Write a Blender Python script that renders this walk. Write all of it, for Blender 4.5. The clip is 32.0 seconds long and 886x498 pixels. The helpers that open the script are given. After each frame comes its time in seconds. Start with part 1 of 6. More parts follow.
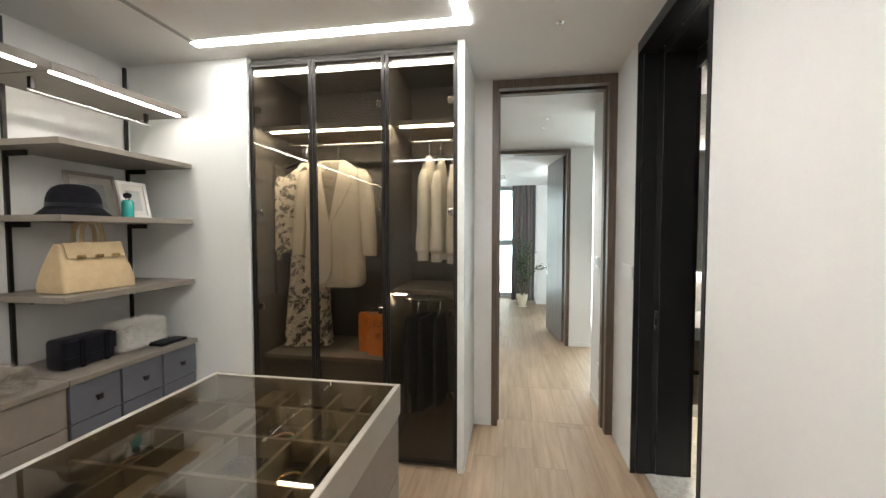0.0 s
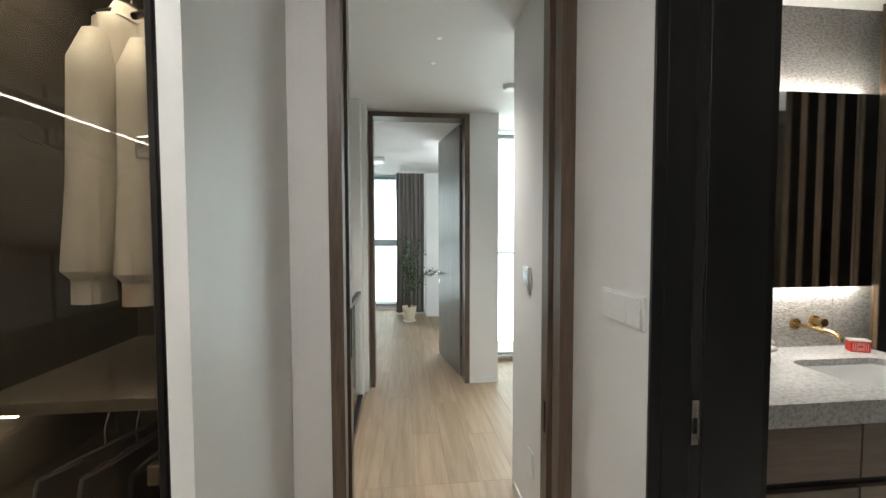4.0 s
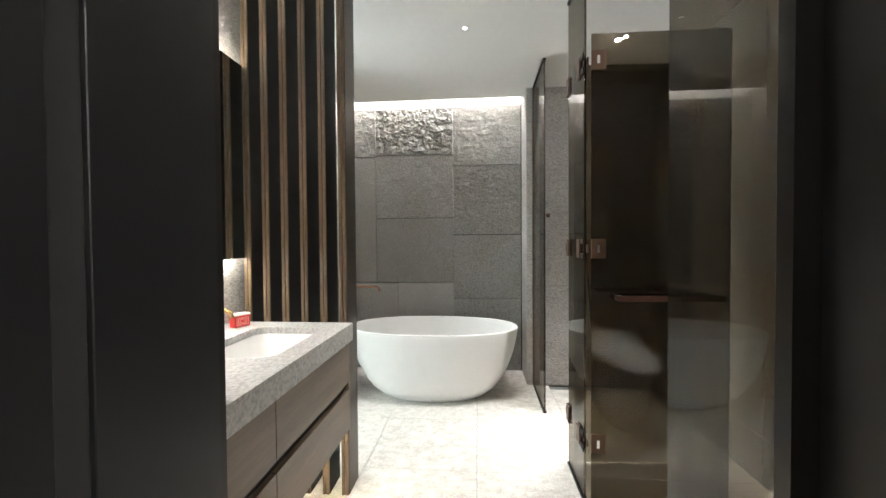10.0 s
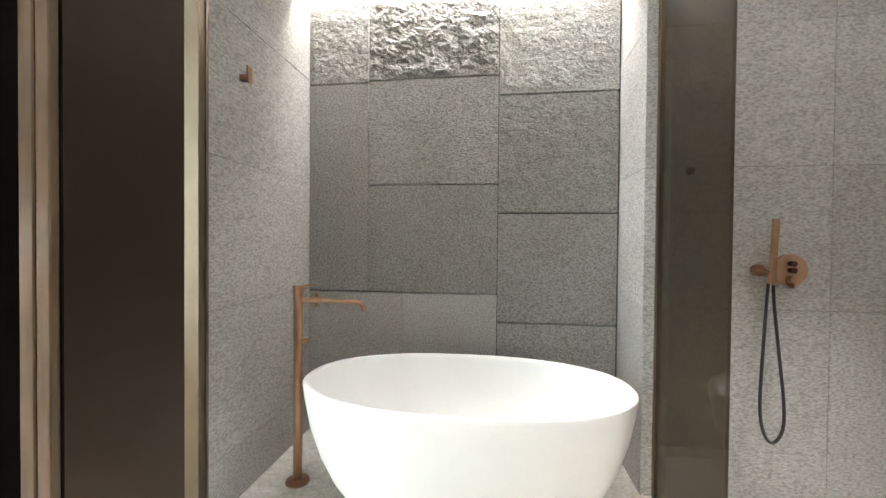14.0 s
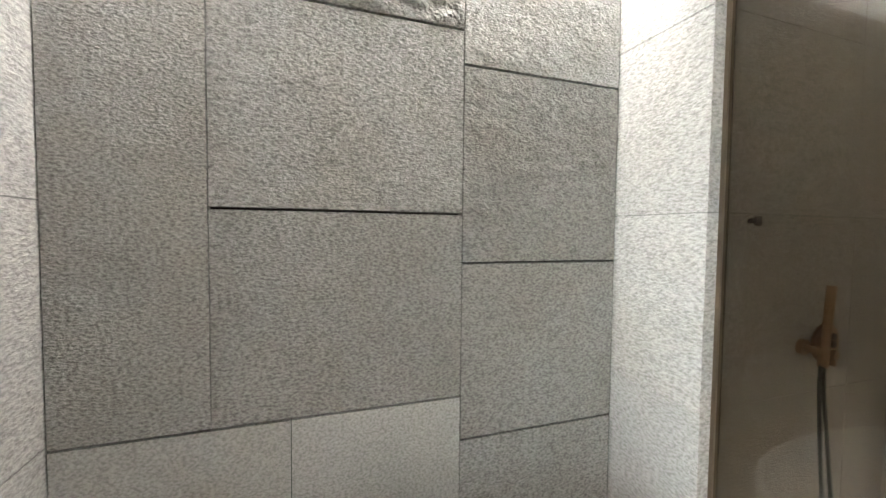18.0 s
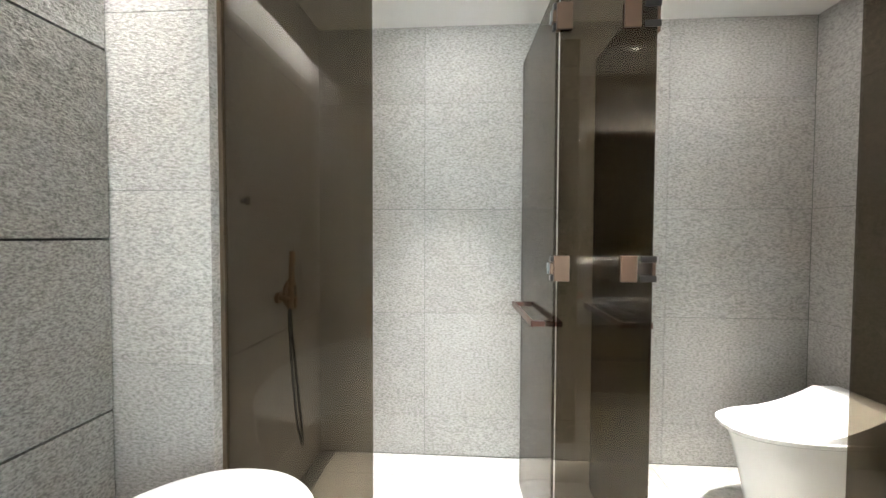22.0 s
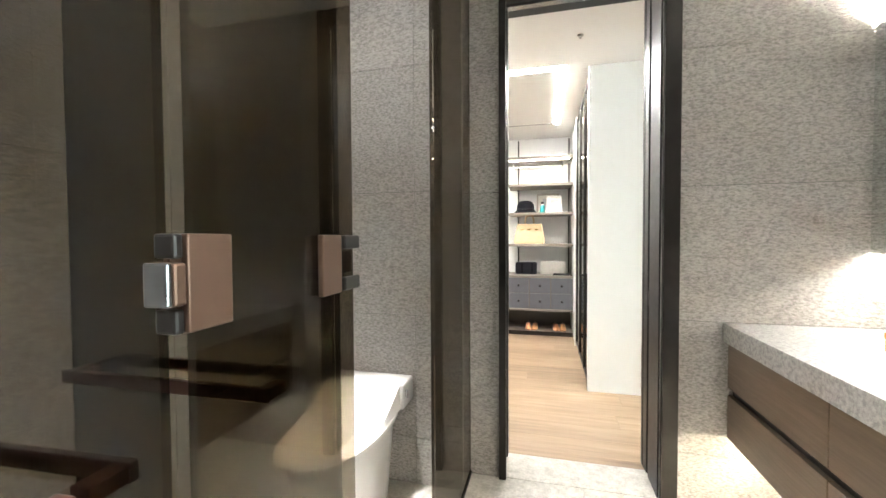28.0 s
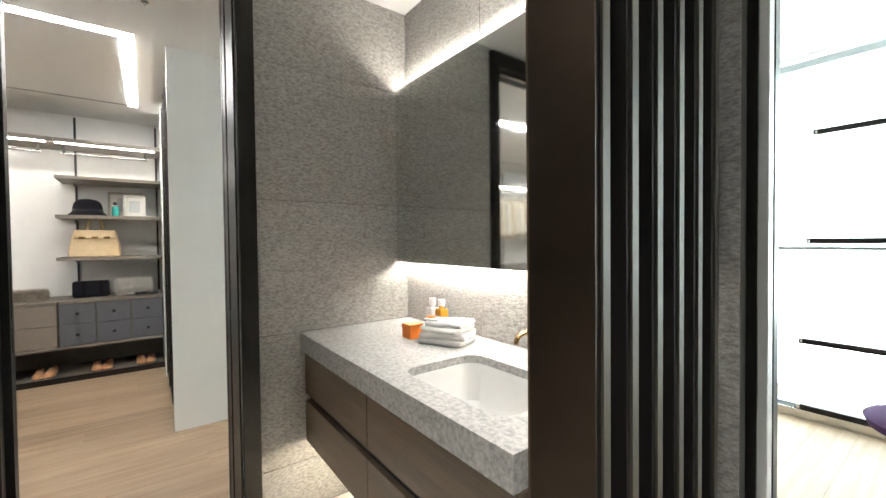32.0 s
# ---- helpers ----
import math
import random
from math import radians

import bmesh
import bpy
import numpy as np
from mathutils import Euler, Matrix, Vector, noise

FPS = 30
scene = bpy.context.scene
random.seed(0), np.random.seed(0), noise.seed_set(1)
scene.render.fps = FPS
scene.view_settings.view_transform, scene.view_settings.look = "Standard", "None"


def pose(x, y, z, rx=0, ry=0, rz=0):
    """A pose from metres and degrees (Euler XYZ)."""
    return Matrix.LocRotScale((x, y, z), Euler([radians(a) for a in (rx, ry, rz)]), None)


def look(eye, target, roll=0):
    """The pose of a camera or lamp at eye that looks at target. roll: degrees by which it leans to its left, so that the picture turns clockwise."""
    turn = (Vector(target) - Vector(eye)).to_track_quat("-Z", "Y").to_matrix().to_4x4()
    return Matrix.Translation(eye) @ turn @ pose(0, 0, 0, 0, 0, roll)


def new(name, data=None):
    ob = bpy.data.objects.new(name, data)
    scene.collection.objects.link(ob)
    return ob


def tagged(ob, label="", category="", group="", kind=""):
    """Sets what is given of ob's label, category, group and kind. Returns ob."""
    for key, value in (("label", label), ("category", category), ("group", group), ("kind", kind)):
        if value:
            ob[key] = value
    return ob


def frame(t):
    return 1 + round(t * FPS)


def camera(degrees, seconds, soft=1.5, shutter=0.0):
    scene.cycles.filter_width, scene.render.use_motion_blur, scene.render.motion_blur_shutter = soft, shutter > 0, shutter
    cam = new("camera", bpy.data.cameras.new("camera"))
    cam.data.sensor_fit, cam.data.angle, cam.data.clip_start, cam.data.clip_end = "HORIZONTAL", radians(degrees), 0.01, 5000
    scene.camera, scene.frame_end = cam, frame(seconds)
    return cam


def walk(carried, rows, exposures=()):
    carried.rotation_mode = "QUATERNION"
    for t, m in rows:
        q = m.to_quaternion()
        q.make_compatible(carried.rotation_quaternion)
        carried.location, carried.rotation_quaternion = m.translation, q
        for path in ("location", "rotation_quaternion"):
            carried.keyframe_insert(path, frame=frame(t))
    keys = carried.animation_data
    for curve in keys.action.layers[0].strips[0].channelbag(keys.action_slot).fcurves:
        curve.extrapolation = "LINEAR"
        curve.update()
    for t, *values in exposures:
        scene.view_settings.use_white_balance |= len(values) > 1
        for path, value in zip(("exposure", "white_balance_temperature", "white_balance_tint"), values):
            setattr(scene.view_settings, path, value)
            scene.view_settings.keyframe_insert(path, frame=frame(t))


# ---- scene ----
cam = camera(95.9, 32.0)
PATH = [
    (0, (1.004, 0.261, 1.431), (0.672, 2.231, 1.346), -0.0),
    (0.5, (1.032, 0.328, 1.416), (0.875, 2.32, 1.334), -0.0),
    (1, (1.048, 0.521, 1.418), (0.976, 2.518, 1.33), -0.1),
    (1.5, (1.076, 0.731, 1.43), (1.011, 2.728, 1.342), -0.2),
    (2, (1.066, 0.96, 1.419), (0.995, 2.957, 1.328), -0.2),
    (2.5, (1.064, 1.193, 1.412), (1.013, 3.191, 1.322), -0.0),
    (4.5, (1.169, 2.005, 1.382), (1.632, 3.949, 1.3), 0.1),
    (5, (1.268, 2.157, 1.345), (2.09, 3.979, 1.284), 0.4),
    (5.5, (1.343, 2.242, 1.357), (2.53, 3.85, 1.285), 0.1),
    (6, (1.337, 2.34, 1.348), (2.821, 3.681, 1.295), 0.1),
    (6.5, (1.298, 2.386, 1.342), (3.009, 3.42, 1.286), 0.2),
    (7, (1.263, 2.397, 1.333), (3.118, 3.143, 1.283), -0.1),
    (7.5, (1.251, 2.388, 1.325), (3.192, 2.865, 1.277), -0.3),
    (8, (1.25, 2.393, 1.321), (3.231, 2.663, 1.275), -0.5),
    (8.5, (1.251, 2.42, 1.312), (3.244, 2.578, 1.265), -0.6),
    (9, (1.28, 2.44, 1.284), (3.274, 2.591, 1.234), -0.5),
    (9.5, (1.397, 2.444, 1.249), (3.39, 2.6, 1.195), -0.5),
    (10, (1.541, 2.4, 1.209), (3.533, 2.573, 1.167), -0.4),
    (10.5, (1.679, 2.404, 1.206), (3.67, 2.585, 1.159), -0.4),
    (11, (1.898, 2.441, 1.189), (3.888, 2.629, 1.137), -0.0),
    (11.5, (2.08, 2.474, 1.175), (4.07, 2.671, 1.123), 0.1),
    (12, (2.272, 2.504, 1.149), (4.261, 2.706, 1.096), 0.3),
    (12.5, (2.484, 2.501, 1.151), (4.47, 2.731, 1.094), 0.4),
    (13, (2.697, 2.558, 1.136), (4.683, 2.791, 1.088), 0.3),
    (13.5, (2.894, 2.609, 1.116), (4.878, 2.858, 1.085), 0.4),
    (14, (3.066, 2.627, 1.097), (5.048, 2.895, 1.068), 0.5),
    (14.5, (3.269, 2.645, 1.107), (5.25, 2.917, 1.074), 0.6),
    (16.5, (3.925, 2.748, 1.312), (5.916, 2.927, 1.235), 0.6),
    (17, (4.032, 2.829, 1.335), (6.028, 2.907, 1.251), 0.6),
    (17.5, (4.084, 2.986, 1.358), (6.07, 2.772, 1.264), 0.8),
    (18, (4.048, 3.12, 1.365), (5.932, 2.454, 1.278), 0.6),
    (18.5, (4.022, 3.195, 1.354), (5.743, 2.179, 1.285), 0.7),
    (19, (4.007, 3.268, 1.358), (5.47, 1.906, 1.292), 0.4),
    (19.5, (4.014, 3.306, 1.36), (5.19, 1.69, 1.295), 0.4),
    (20, (4.042, 3.316, 1.345), (4.897, 1.51, 1.286), 0.2),
    (20.5, (4.020, 3.323, 1.338), (4.620, 1.42, 1.273), 0.3),
    (21, (4.021, 3.326, 1.319), (4.395, 1.363, 1.263), 0.2),
    (21.5, (4.004, 3.321, 1.301), (4.244, 1.337, 1.244), 0.2),
    (22, (4.022, 3.298, 1.276), (4.157, 1.304, 1.212), 0.2),
    (22.5, (4.055, 3.268, 1.231), (4.149, 1.272, 1.169), 0.2),
    (23, (4.095, 3.197, 1.213), (4.177, 1.2, 1.137), 0.4),
    (23.5, (4.101, 3.072, 1.206), (4.195, 1.075, 1.133), 0.4),
    (24, (4.126, 2.943, 1.224), (4.186, 0.945, 1.146), 0.4),
    (24.5, (4.14, 2.785, 1.222), (4.176, 0.79, 1.139), 0.2),
    (26.5, (4.042, 2.344, 1.223), (2.776, 0.798, 1.146), -0.3),
    (27, (4.018, 2.265, 1.219), (2.399, 1.092, 1.151), -0.2),
    (27.5, (4.008, 2.232, 1.213), (2.188, 1.405, 1.15), -0.1),
    (28, (4.021, 2.228, 1.207), (2.083, 1.735, 1.151), -0.3),
    (28.5, (4.044, 2.242, 1.205), (2.059, 2.007, 1.151), -0.5),
    (29, (4.06, 2.261, 1.202), (2.061, 2.216, 1.148), -0.5),
    (29.5, (4.066, 2.272, 1.199), (2.069, 2.382, 1.147), -0.6),
    (30, (4.061, 2.281, 1.2), (2.078, 2.537, 1.146), -0.6),
    (30.5, (4.042, 2.317, 1.206), (2.093, 2.763, 1.153), -0.6),
    (31, (3.969, 2.401, 1.227), (2.082, 3.061, 1.167), -0.8),
    (31.5, (3.921, 2.434, 1.229), (2.152, 3.367, 1.181), -0.7),
    (32, (3.893, 2.424, 1.243), (2.29, 3.618, 1.201), -0.6),
]
EXPOSURES = [(0, -0.07), (1, -0.15), (2.5, -0.25), (4.5, -0.5), (5.5, -0.38), (6.5, 0.0), (7.5, 0.22), (9, 0.45), (12, 0.6), (14, 1.0), (14.5, 1.0), (17, 1.42), (20, 1.25), (22, 1.15), (24.5, 1.15), (26.5, 1.65), (27, 1.6), (28, 1.4), (29, 1.12), (30, 0.75), (31, 0.42), (32, 0.32)]
walk(cam, [(t, look(eye, target, roll)) for t, eye, target, roll in PATH], EXPOSURES)

# ---- world and light ----
world = bpy.data.worlds.new("overcast_sky")
scene.world = world
world.use_nodes = True
wn = world.node_tree.nodes
sky = wn.new("ShaderNodeTexSky")
sky.sky_type, sky.sun_disc = "NISHITA", False
sky.sun_elevation, sky.sun_rotation = radians(40), radians(20)
world.node_tree.links.new(sky.outputs[0], wn["Background"].inputs[0])
wn["Background"].inputs[1].default_value = 0.1


RING, SHELF_LED, CABINET_LED, COVE_LED, MIRROR_LED, TOE_LED = 56.0, 46.0, 165.0, 28.0, 80.0, 100.0
WINDOW_GLOW, BEDROOM_GLOW = 8.0, 4.0
SPOT_BATH, SPOT_HALL = 110.0, 95.0


# ---- materials ----
def node_mat(name):
    m = bpy.data.materials.new(name)
    m.use_nodes = True
    return m, m.node_tree.nodes, m.node_tree.links, m.node_tree.nodes["Principled BSDF"]


def coords(n, l, scale=(1, 1, 1), rand=0.0, world_space=True):
    """Metre coordinates, stretched by scale; rand shifts them from piece to piece."""
    tex = n.new("ShaderNodeNewGeometry") if world_space else n.new("ShaderNodeTexCoord")
    src = tex.outputs["Position"] if world_space else tex.outputs["Object"]
    mp = n.new("ShaderNodeMapping")
    mp.inputs["Scale"].default_value = scale
    l.new(src, mp.inputs["Vector"])
    if rand:
        info = n.new("ShaderNodeObjectInfo")
        mul = n.new("ShaderNodeMath")
        mul.operation, mul.inputs[1].default_value = "MULTIPLY", rand
        l.new(info.outputs["Random"], mul.inputs[0])
        l.new(mul.outputs[0], mp.inputs["Location"])
    return mp.outputs["Vector"]


def noise_tex(n, l, vec, scale, detail=4.0, rough=0.6):
    t = n.new("ShaderNodeTexNoise")
    t.inputs["Scale"].default_value, t.inputs["Detail"].default_value, t.inputs["Roughness"].default_value = scale, detail, rough
    l.new(vec, t.inputs["Vector"])
    return t.outputs["Fac"]


def ramp(n, l, fac, stops):
    r = n.new("ShaderNodeValToRGB")
    e = r.color_ramp.elements
    while len(e) < len(stops):
        e.new(0.5)
    for el, (p, c) in zip(e, stops):
        el.position, el.color = p, (*c, 1)
    l.new(fac, r.inputs["Fac"])
    return r.outputs["Color"]


def mixed(n, l, a, b, fac, mode="MIX"):
    m = n.new("ShaderNodeMix")
    m.data_type, m.blend_type = "RGBA", mode
    for s, v in ((m.inputs["Factor"], fac), (m.inputs["A"], a), (m.inputs["B"], b)):
        if hasattr(v, "node"):
            l.new(v, s)
        else:
            s.default_value = (*v, 1) if isinstance(v, tuple) else v
    return m.outputs["Result"]


def bumped(n, l, bsdf, height, strength, distance):
    b = n.new("ShaderNodeBump")
    b.inputs["Strength"].default_value, b.inputs["Distance"].default_value = strength, distance
    l.new(height, b.inputs["Height"])
    l.new(b.outputs["Normal"], bsdf.inputs["Normal"])


def plain(name, rgb, rough=0.5, metal=0.0, vary=0.06, scale=8.0, bump=0.0, grain=120.0, coat=0.0):
    """Paint, metal, plastic, leather: a base colour with faint blotches, uneven gloss and fine relief."""
    m, n, l, b = node_mat(name)
    v = coords(n, l, world_space=False)
    f = noise_tex(n, l, v, scale)
    lo, hi = tuple(c * (1 - vary) for c in rgb), tuple(min(1, c * (1 + vary)) for c in rgb)
    l.new(ramp(n, l, f, [(0.3, lo), (0.7, hi)]), b.inputs["Base Color"])
    b.inputs["Metallic"].default_value = metal
    mr = n.new("ShaderNodeMapRange")
    mr.inputs["To Min"].default_value, mr.inputs["To Max"].default_value = max(0.02, rough - 0.06), min(1, rough + 0.06)
    l.new(noise_tex(n, l, v, scale * 4), mr.inputs["Value"])
    l.new(mr.outputs["Result"], b.inputs["Roughness"])
    b.inputs["Coat Weight"].default_value = coat
    if bump:
        bumped(n, l, b, noise_tex(n, l, v, grain, 3), bump, 0.002)
    return m


def granite(name, dark, light, stretch=(1, 1, 1.9), size=58.0, bump=0.5, depth=0.006, rough=0.75, vary=0.12, pit=0.3, rust=0.0):
    """Bush-hammered granite: a close grey grain, short curved pits lying along the course, soft clouds, a tone of its own for each tile."""
    m, n, l, b = node_mat(name)
    v = coords(n, l, stretch, rand=7.0)
    fleck = noise_tex(n, l, v, size, 3, 0.55)
    mid = tuple(0.5 * p + 0.5 * q for p, q in zip(dark, light))
    col = ramp(n, l, fleck, [(0.34, dark), (0.48, mid), (0.66, light)])
    worm = n.new("ShaderNodeTexNoise")
    worm.inputs["Scale"].default_value, worm.inputs["Detail"].default_value, worm.inputs["Distortion"].default_value = size * 0.55, 2.0, 1.4
    l.new(v, worm.inputs["Vector"])
    pits = ramp(n, l, worm.outputs["Fac"], [(0.485, (1.0,) * 3), (0.505, (1 - pit,) * 3), (0.525, (1.0,) * 3)])
    patch = ramp(n, l, noise_tex(n, l, v, size * 0.12, 2), [(0.42, (0.0,) * 3), (0.60, (1.0,) * 3)])
    col = mixed(n, l, col, mixed(n, l, (1.0, 1.0, 1.0), pits, patch), 1.0, "MULTIPLY")
    fine = noise_tex(n, l, coords(n, l, rand=5.0), size * 4.5, 2, 0.5)
    col = mixed(n, l, col, ramp(n, l, fine, [(0.36, (0.86,) * 3), (0.64, (1.12,) * 3)]), 0.8, "MULTIPLY")
    cloud = noise_tex(n, l, coords(n, l, rand=3.0), 2.2, 4)
    warm = (0.93 - 0.03 * rust, 0.91 - 0.06 * rust, 0.88 - 0.12 * rust)
    col = mixed(n, l, col, ramp(n, l, cloud, [(0.32, warm), (0.68, (1.06, 1.06, 1.06))]), 0.8, "MULTIPLY")
    info = n.new("ShaderNodeObjectInfo")
    tone = ramp(n, l, info.outputs["Random"], [(0.0, (1 - vary,) * 3), (1.0, (1.0,) * 3)])
    col = mixed(n, l, col, tone, 1.0, "MULTIPLY")
    l.new(col, b.inputs["Base Color"])
    b.inputs["Roughness"].default_value = rough
    both = n.new("ShaderNodeMath")
    both.operation = "MULTIPLY_ADD"
    both.inputs[1].default_value = 0.6
    l.new(worm.outputs["Fac"], both.inputs[0])
    l.new(fleck, both.inputs[2])
    bumped(n, l, b, both.outputs[0], bump, depth)
    return m


def timber(name, dark, light, axis=1, rough=0.45, fine=70.0, bump=0.15, plank=0.14):
    """Long straight grain along one axis, with a tone of its own for each board."""
    m, n, l, b = node_mat(name)
    s = [1.0, 1.0, 1.0]
    s[axis] = 0.06
    v = coords(n, l, s, rand=9.0)
    g = noise_tex(n, l, v, fine, 6, 0.62)
    wide = noise_tex(n, l, v, fine / 6, 3, 0.5)
    col = ramp(n, l, g, [(0.34, dark), (0.62, light)])
    col = mixed(n, l, col, ramp(n, l, wide, [(0.35, (0.84,) * 3), (0.65, (1.08,) * 3)]), 0.8, "MULTIPLY")
    info = n.new("ShaderNodeObjectInfo")
    col = mixed(n, l, col, ramp(n, l, info.outputs["Random"], [(0.0, (1 - plank,) * 3), (1.0, (1.0 + plank / 2,) * 3)]), 1.0, "MULTIPLY")
    l.new(col, b.inputs["Base Color"])
    b.inputs["Roughness"].default_value = rough
    bumped(n, l, b, g, bump, 0.001)
    return m


def glow(name, rgb, strength):
    m, n, l, b = node_mat(name)
    b.inputs["Base Color"].default_value = (0.8, 0.8, 0.8, 1)
    b.inputs["Emission Color"].default_value = (*rgb, 1)
    b.inputs["Emission Strength"].default_value = strength
    return m


def pane_glass(name, tint, gloss=1.0):
    """Sheet glass: what passes takes the tint at each face, and the gloss grows towards a grazing view."""
    m = bpy.data.materials.new(name)
    m.use_nodes = True
    n, l = m.node_tree.nodes, m.node_tree.links
    n.clear()
    out, mix = n.new("ShaderNodeOutputMaterial"), n.new("ShaderNodeMixShader")
    tr, gl = n.new("ShaderNodeBsdfTransparent"), n.new("ShaderNodeBsdfGlossy")
    tr.inputs["Color"].default_value = (*tint, 1)
    gl.inputs["Roughness"].default_value = 0.0
    lw = n.new("ShaderNodeLayerWeight")
    p = n.new("ShaderNodeMath")
    p.operation, p.inputs[1].default_value = "POWER", 5.0
    l.new(lw.outputs["Facing"], p.inputs[0])
    ma = n.new("ShaderNodeMath")
    ma.operation, ma.inputs[1].default_value, ma.inputs[2].default_value = "MULTIPLY_ADD", min(1.0 - 0.045 * gloss, 0.95 * gloss), 0.045 * gloss
    l.new(p.outputs[0], ma.inputs[0])
    l.new(ma.outputs[0], mix.inputs[0])
    l.new(tr.outputs[0], mix.inputs[1])
    l.new(gl.outputs[0], mix.inputs[2])
    l.new(mix.outputs[0], out.inputs[0])
    return m


WHITE_WALL = plain("white_wall_paint", (0.74, 0.735, 0.72), 0.7, vary=0.03, scale=1.5, bump=0.12, grain=160)
CEIL_PAINT = plain("white_ceiling_paint", (0.78, 0.775, 0.76), 0.85, vary=0.02, scale=1.2, bump=0.08, grain=140)
WHITE_LACQUER = plain("white_lacquer", (0.74, 0.75, 0.73), 0.4, vary=0.02, scale=3)
OAK_FLOOR = timber("pale_oak", (0.278, 0.195, 0.122), (0.37, 0.269, 0.18), 1, 0.5, 34, 0.1, 0.16)
WALNUT_FRAME = timber("walnut_veneer", (0.078, 0.052, 0.035), (0.135, 0.094, 0.066), 2, 0.4, 90, 0.08, 0.05)
SLAT_DARK = plain("dark_brown_lacquer", (0.010, 0.008, 0.0075), 0.6, vary=0.1, scale=4)
SLAT_DARK.node_tree.nodes["Principled BSDF"].inputs["Specular IOR Level"].default_value = 0.25
SLAT_SIDE = plain("satin_brown_bronze", (0.058, 0.041, 0.030), 0.36, 0.85, vary=0.08, scale=6)
SLAT_EDGE = plain("satin_bronze_edge", (0.078, 0.066, 0.05), 0.5, 0.3, 0.08)
SLAT_WOOD = timber("bronze_brown_veneer", (0.082, 0.052, 0.028), (0.128, 0.084, 0.048), 2, 0.42, 110, 0.08, 0.08)
VANITY_WOOD = timber("vanity_veneer", (0.125, 0.088, 0.058), (0.158, 0.114, 0.078), 0, 0.42, 120, 0.05, 0.04)
BLACK_FRAME = plain("black_lacquer", (0.008, 0.008, 0.009), 0.45, vary=0.2)
DARK_METAL = plain("dark_bronze_metal", (0.035, 0.032, 0.03), 0.35, 0.8, 0.15)
BRONZE_FRAME = plain("bronze_metal", (0.17, 0.128, 0.092), 0.38, 0.75, 0.08)
COPPER = plain("brushed_copper", (0.40, 0.235, 0.152), 0.3, 0.95, 0.08, 20)
KNUCKLE = plain("blackened_hinge_metal", (0.014, 0.012, 0.011), 0.42, 0.5, 0.1)
# Bluish grey stands for the glass reflection at the clamp's end.
CLAMP_REFLECTION = plain("clamp_end_glass_reflection", (0.20, 0.21, 0.22), 0.3, 1.0, 0.05)
COPPER_PLATE = plain("rose_bronze_plate", (0.105, 0.066, 0.047), 0.45, 0.8, 0.06, 14)
DARK_COPPER = plain("dark_copper_bar", (0.10, 0.05, 0.038), 0.34, 0.85, 0.1, 14)
GOLD = plain("brushed_gold", (0.72, 0.52, 0.25), 0.25, 1.0, 0.06)
SILVER = plain("silver_lacquer", (0.72, 0.72, 0.72), 0.35, 0.3, 0.03)
CHROME = plain("satin_steel", (0.62, 0.62, 0.62), 0.25, 1.0, 0.04)
WALL_STONE = granite("bush_hammered_grey_granite", (0.275, 0.263, 0.252), (0.50, 0.482, 0.465), (0.75, 0.75, 1.7), 82, 0.75, 0.0045, 0.75, 0.10, pit=0.42)
SLAB_STONE = granite("split_face_dark_stone", (0.182, 0.175, 0.167), (0.452, 0.439, 0.421), (0.8, 0.8, 1.5), 112, 0.95, 0.0045, 0.75, 0.30, pit=0.34, rust=0.6)
FLOOR_STONE = granite("pale_floor_stone", (0.50, 0.49, 0.46), (0.66, 0.65, 0.62), (1.4, 1, 1), 18, 0.15, 0.002, 0.45, 0.05, pit=0.06)
COUNTER_STONE = granite("pale_grey_counter_stone", (0.33, 0.33, 0.335), (0.56, 0.56, 0.55), (1, 1, 1), 80, 0.3, 0.002, 0.5, 0.05, pit=0.16)
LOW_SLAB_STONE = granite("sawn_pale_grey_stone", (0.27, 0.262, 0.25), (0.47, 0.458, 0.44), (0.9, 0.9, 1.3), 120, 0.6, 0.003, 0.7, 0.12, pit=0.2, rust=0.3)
GROUT = plain("grey_grout", (0.16, 0.16, 0.155), 0.9, vary=0.1, bump=0.2)
DARK_JOINT = plain("dark_joint_backing", (0.02, 0.02, 0.02), 0.9)
CERAMIC = plain("white_ceramic", (0.82, 0.82, 0.81), 0.12, vary=0.01, coat=0.3)
TUB_WHITE = plain("matt_white_solid_surface", (0.72, 0.72, 0.71), 0.34, vary=0.015, scale=3)
MIRROR = plain("silver_mirror", (0.80, 0.83, 0.82), 0.02, 1.0, 0.0)
MIRROR.node_tree.nodes["Principled BSDF"].inputs["Roughness"].default_value = 0.01
SMOKED = pane_glass("smoked_bronze_glass", (0.475, 0.44, 0.382), 0.75)
CAB_GLASS = pane_glass("grey_cabinet_glass", (0.74, 0.71, 0.66), 0.9)
TOP_GLASS = pane_glass("smoked_display_glass", (0.74, 0.70, 0.63), 2.0)
CLEAR_GLASS = pane_glass("clear_glass", (0.93, 0.96, 0.95), 1.0)
TAUPE = plain("taupe_melamine", (0.19, 0.166, 0.137), 0.5, vary=0.05, scale=20, bump=0.08, grain=200)
TAUPE_DARK = plain("dark_taupe_melamine", (0.105, 0.094, 0.082), 0.5, vary=0.06, scale=20, bump=0.06, grain=200)
SLATE_FRONT = plain("slate_grey_leather_front", (0.095, 0.10, 0.115), 0.55, vary=0.06, scale=16, bump=0.15, grain=300)
RING_GLOW = glow("ring_diffuser", (1.0, 0.98, 0.95), RING)
SHELF_GLOW = glow("shelf_led", (1.0, 0.96, 0.88), SHELF_LED)
CABINET_GLOW = glow("cabinet_led", (1.0, 0.90, 0.72), CABINET_LED)
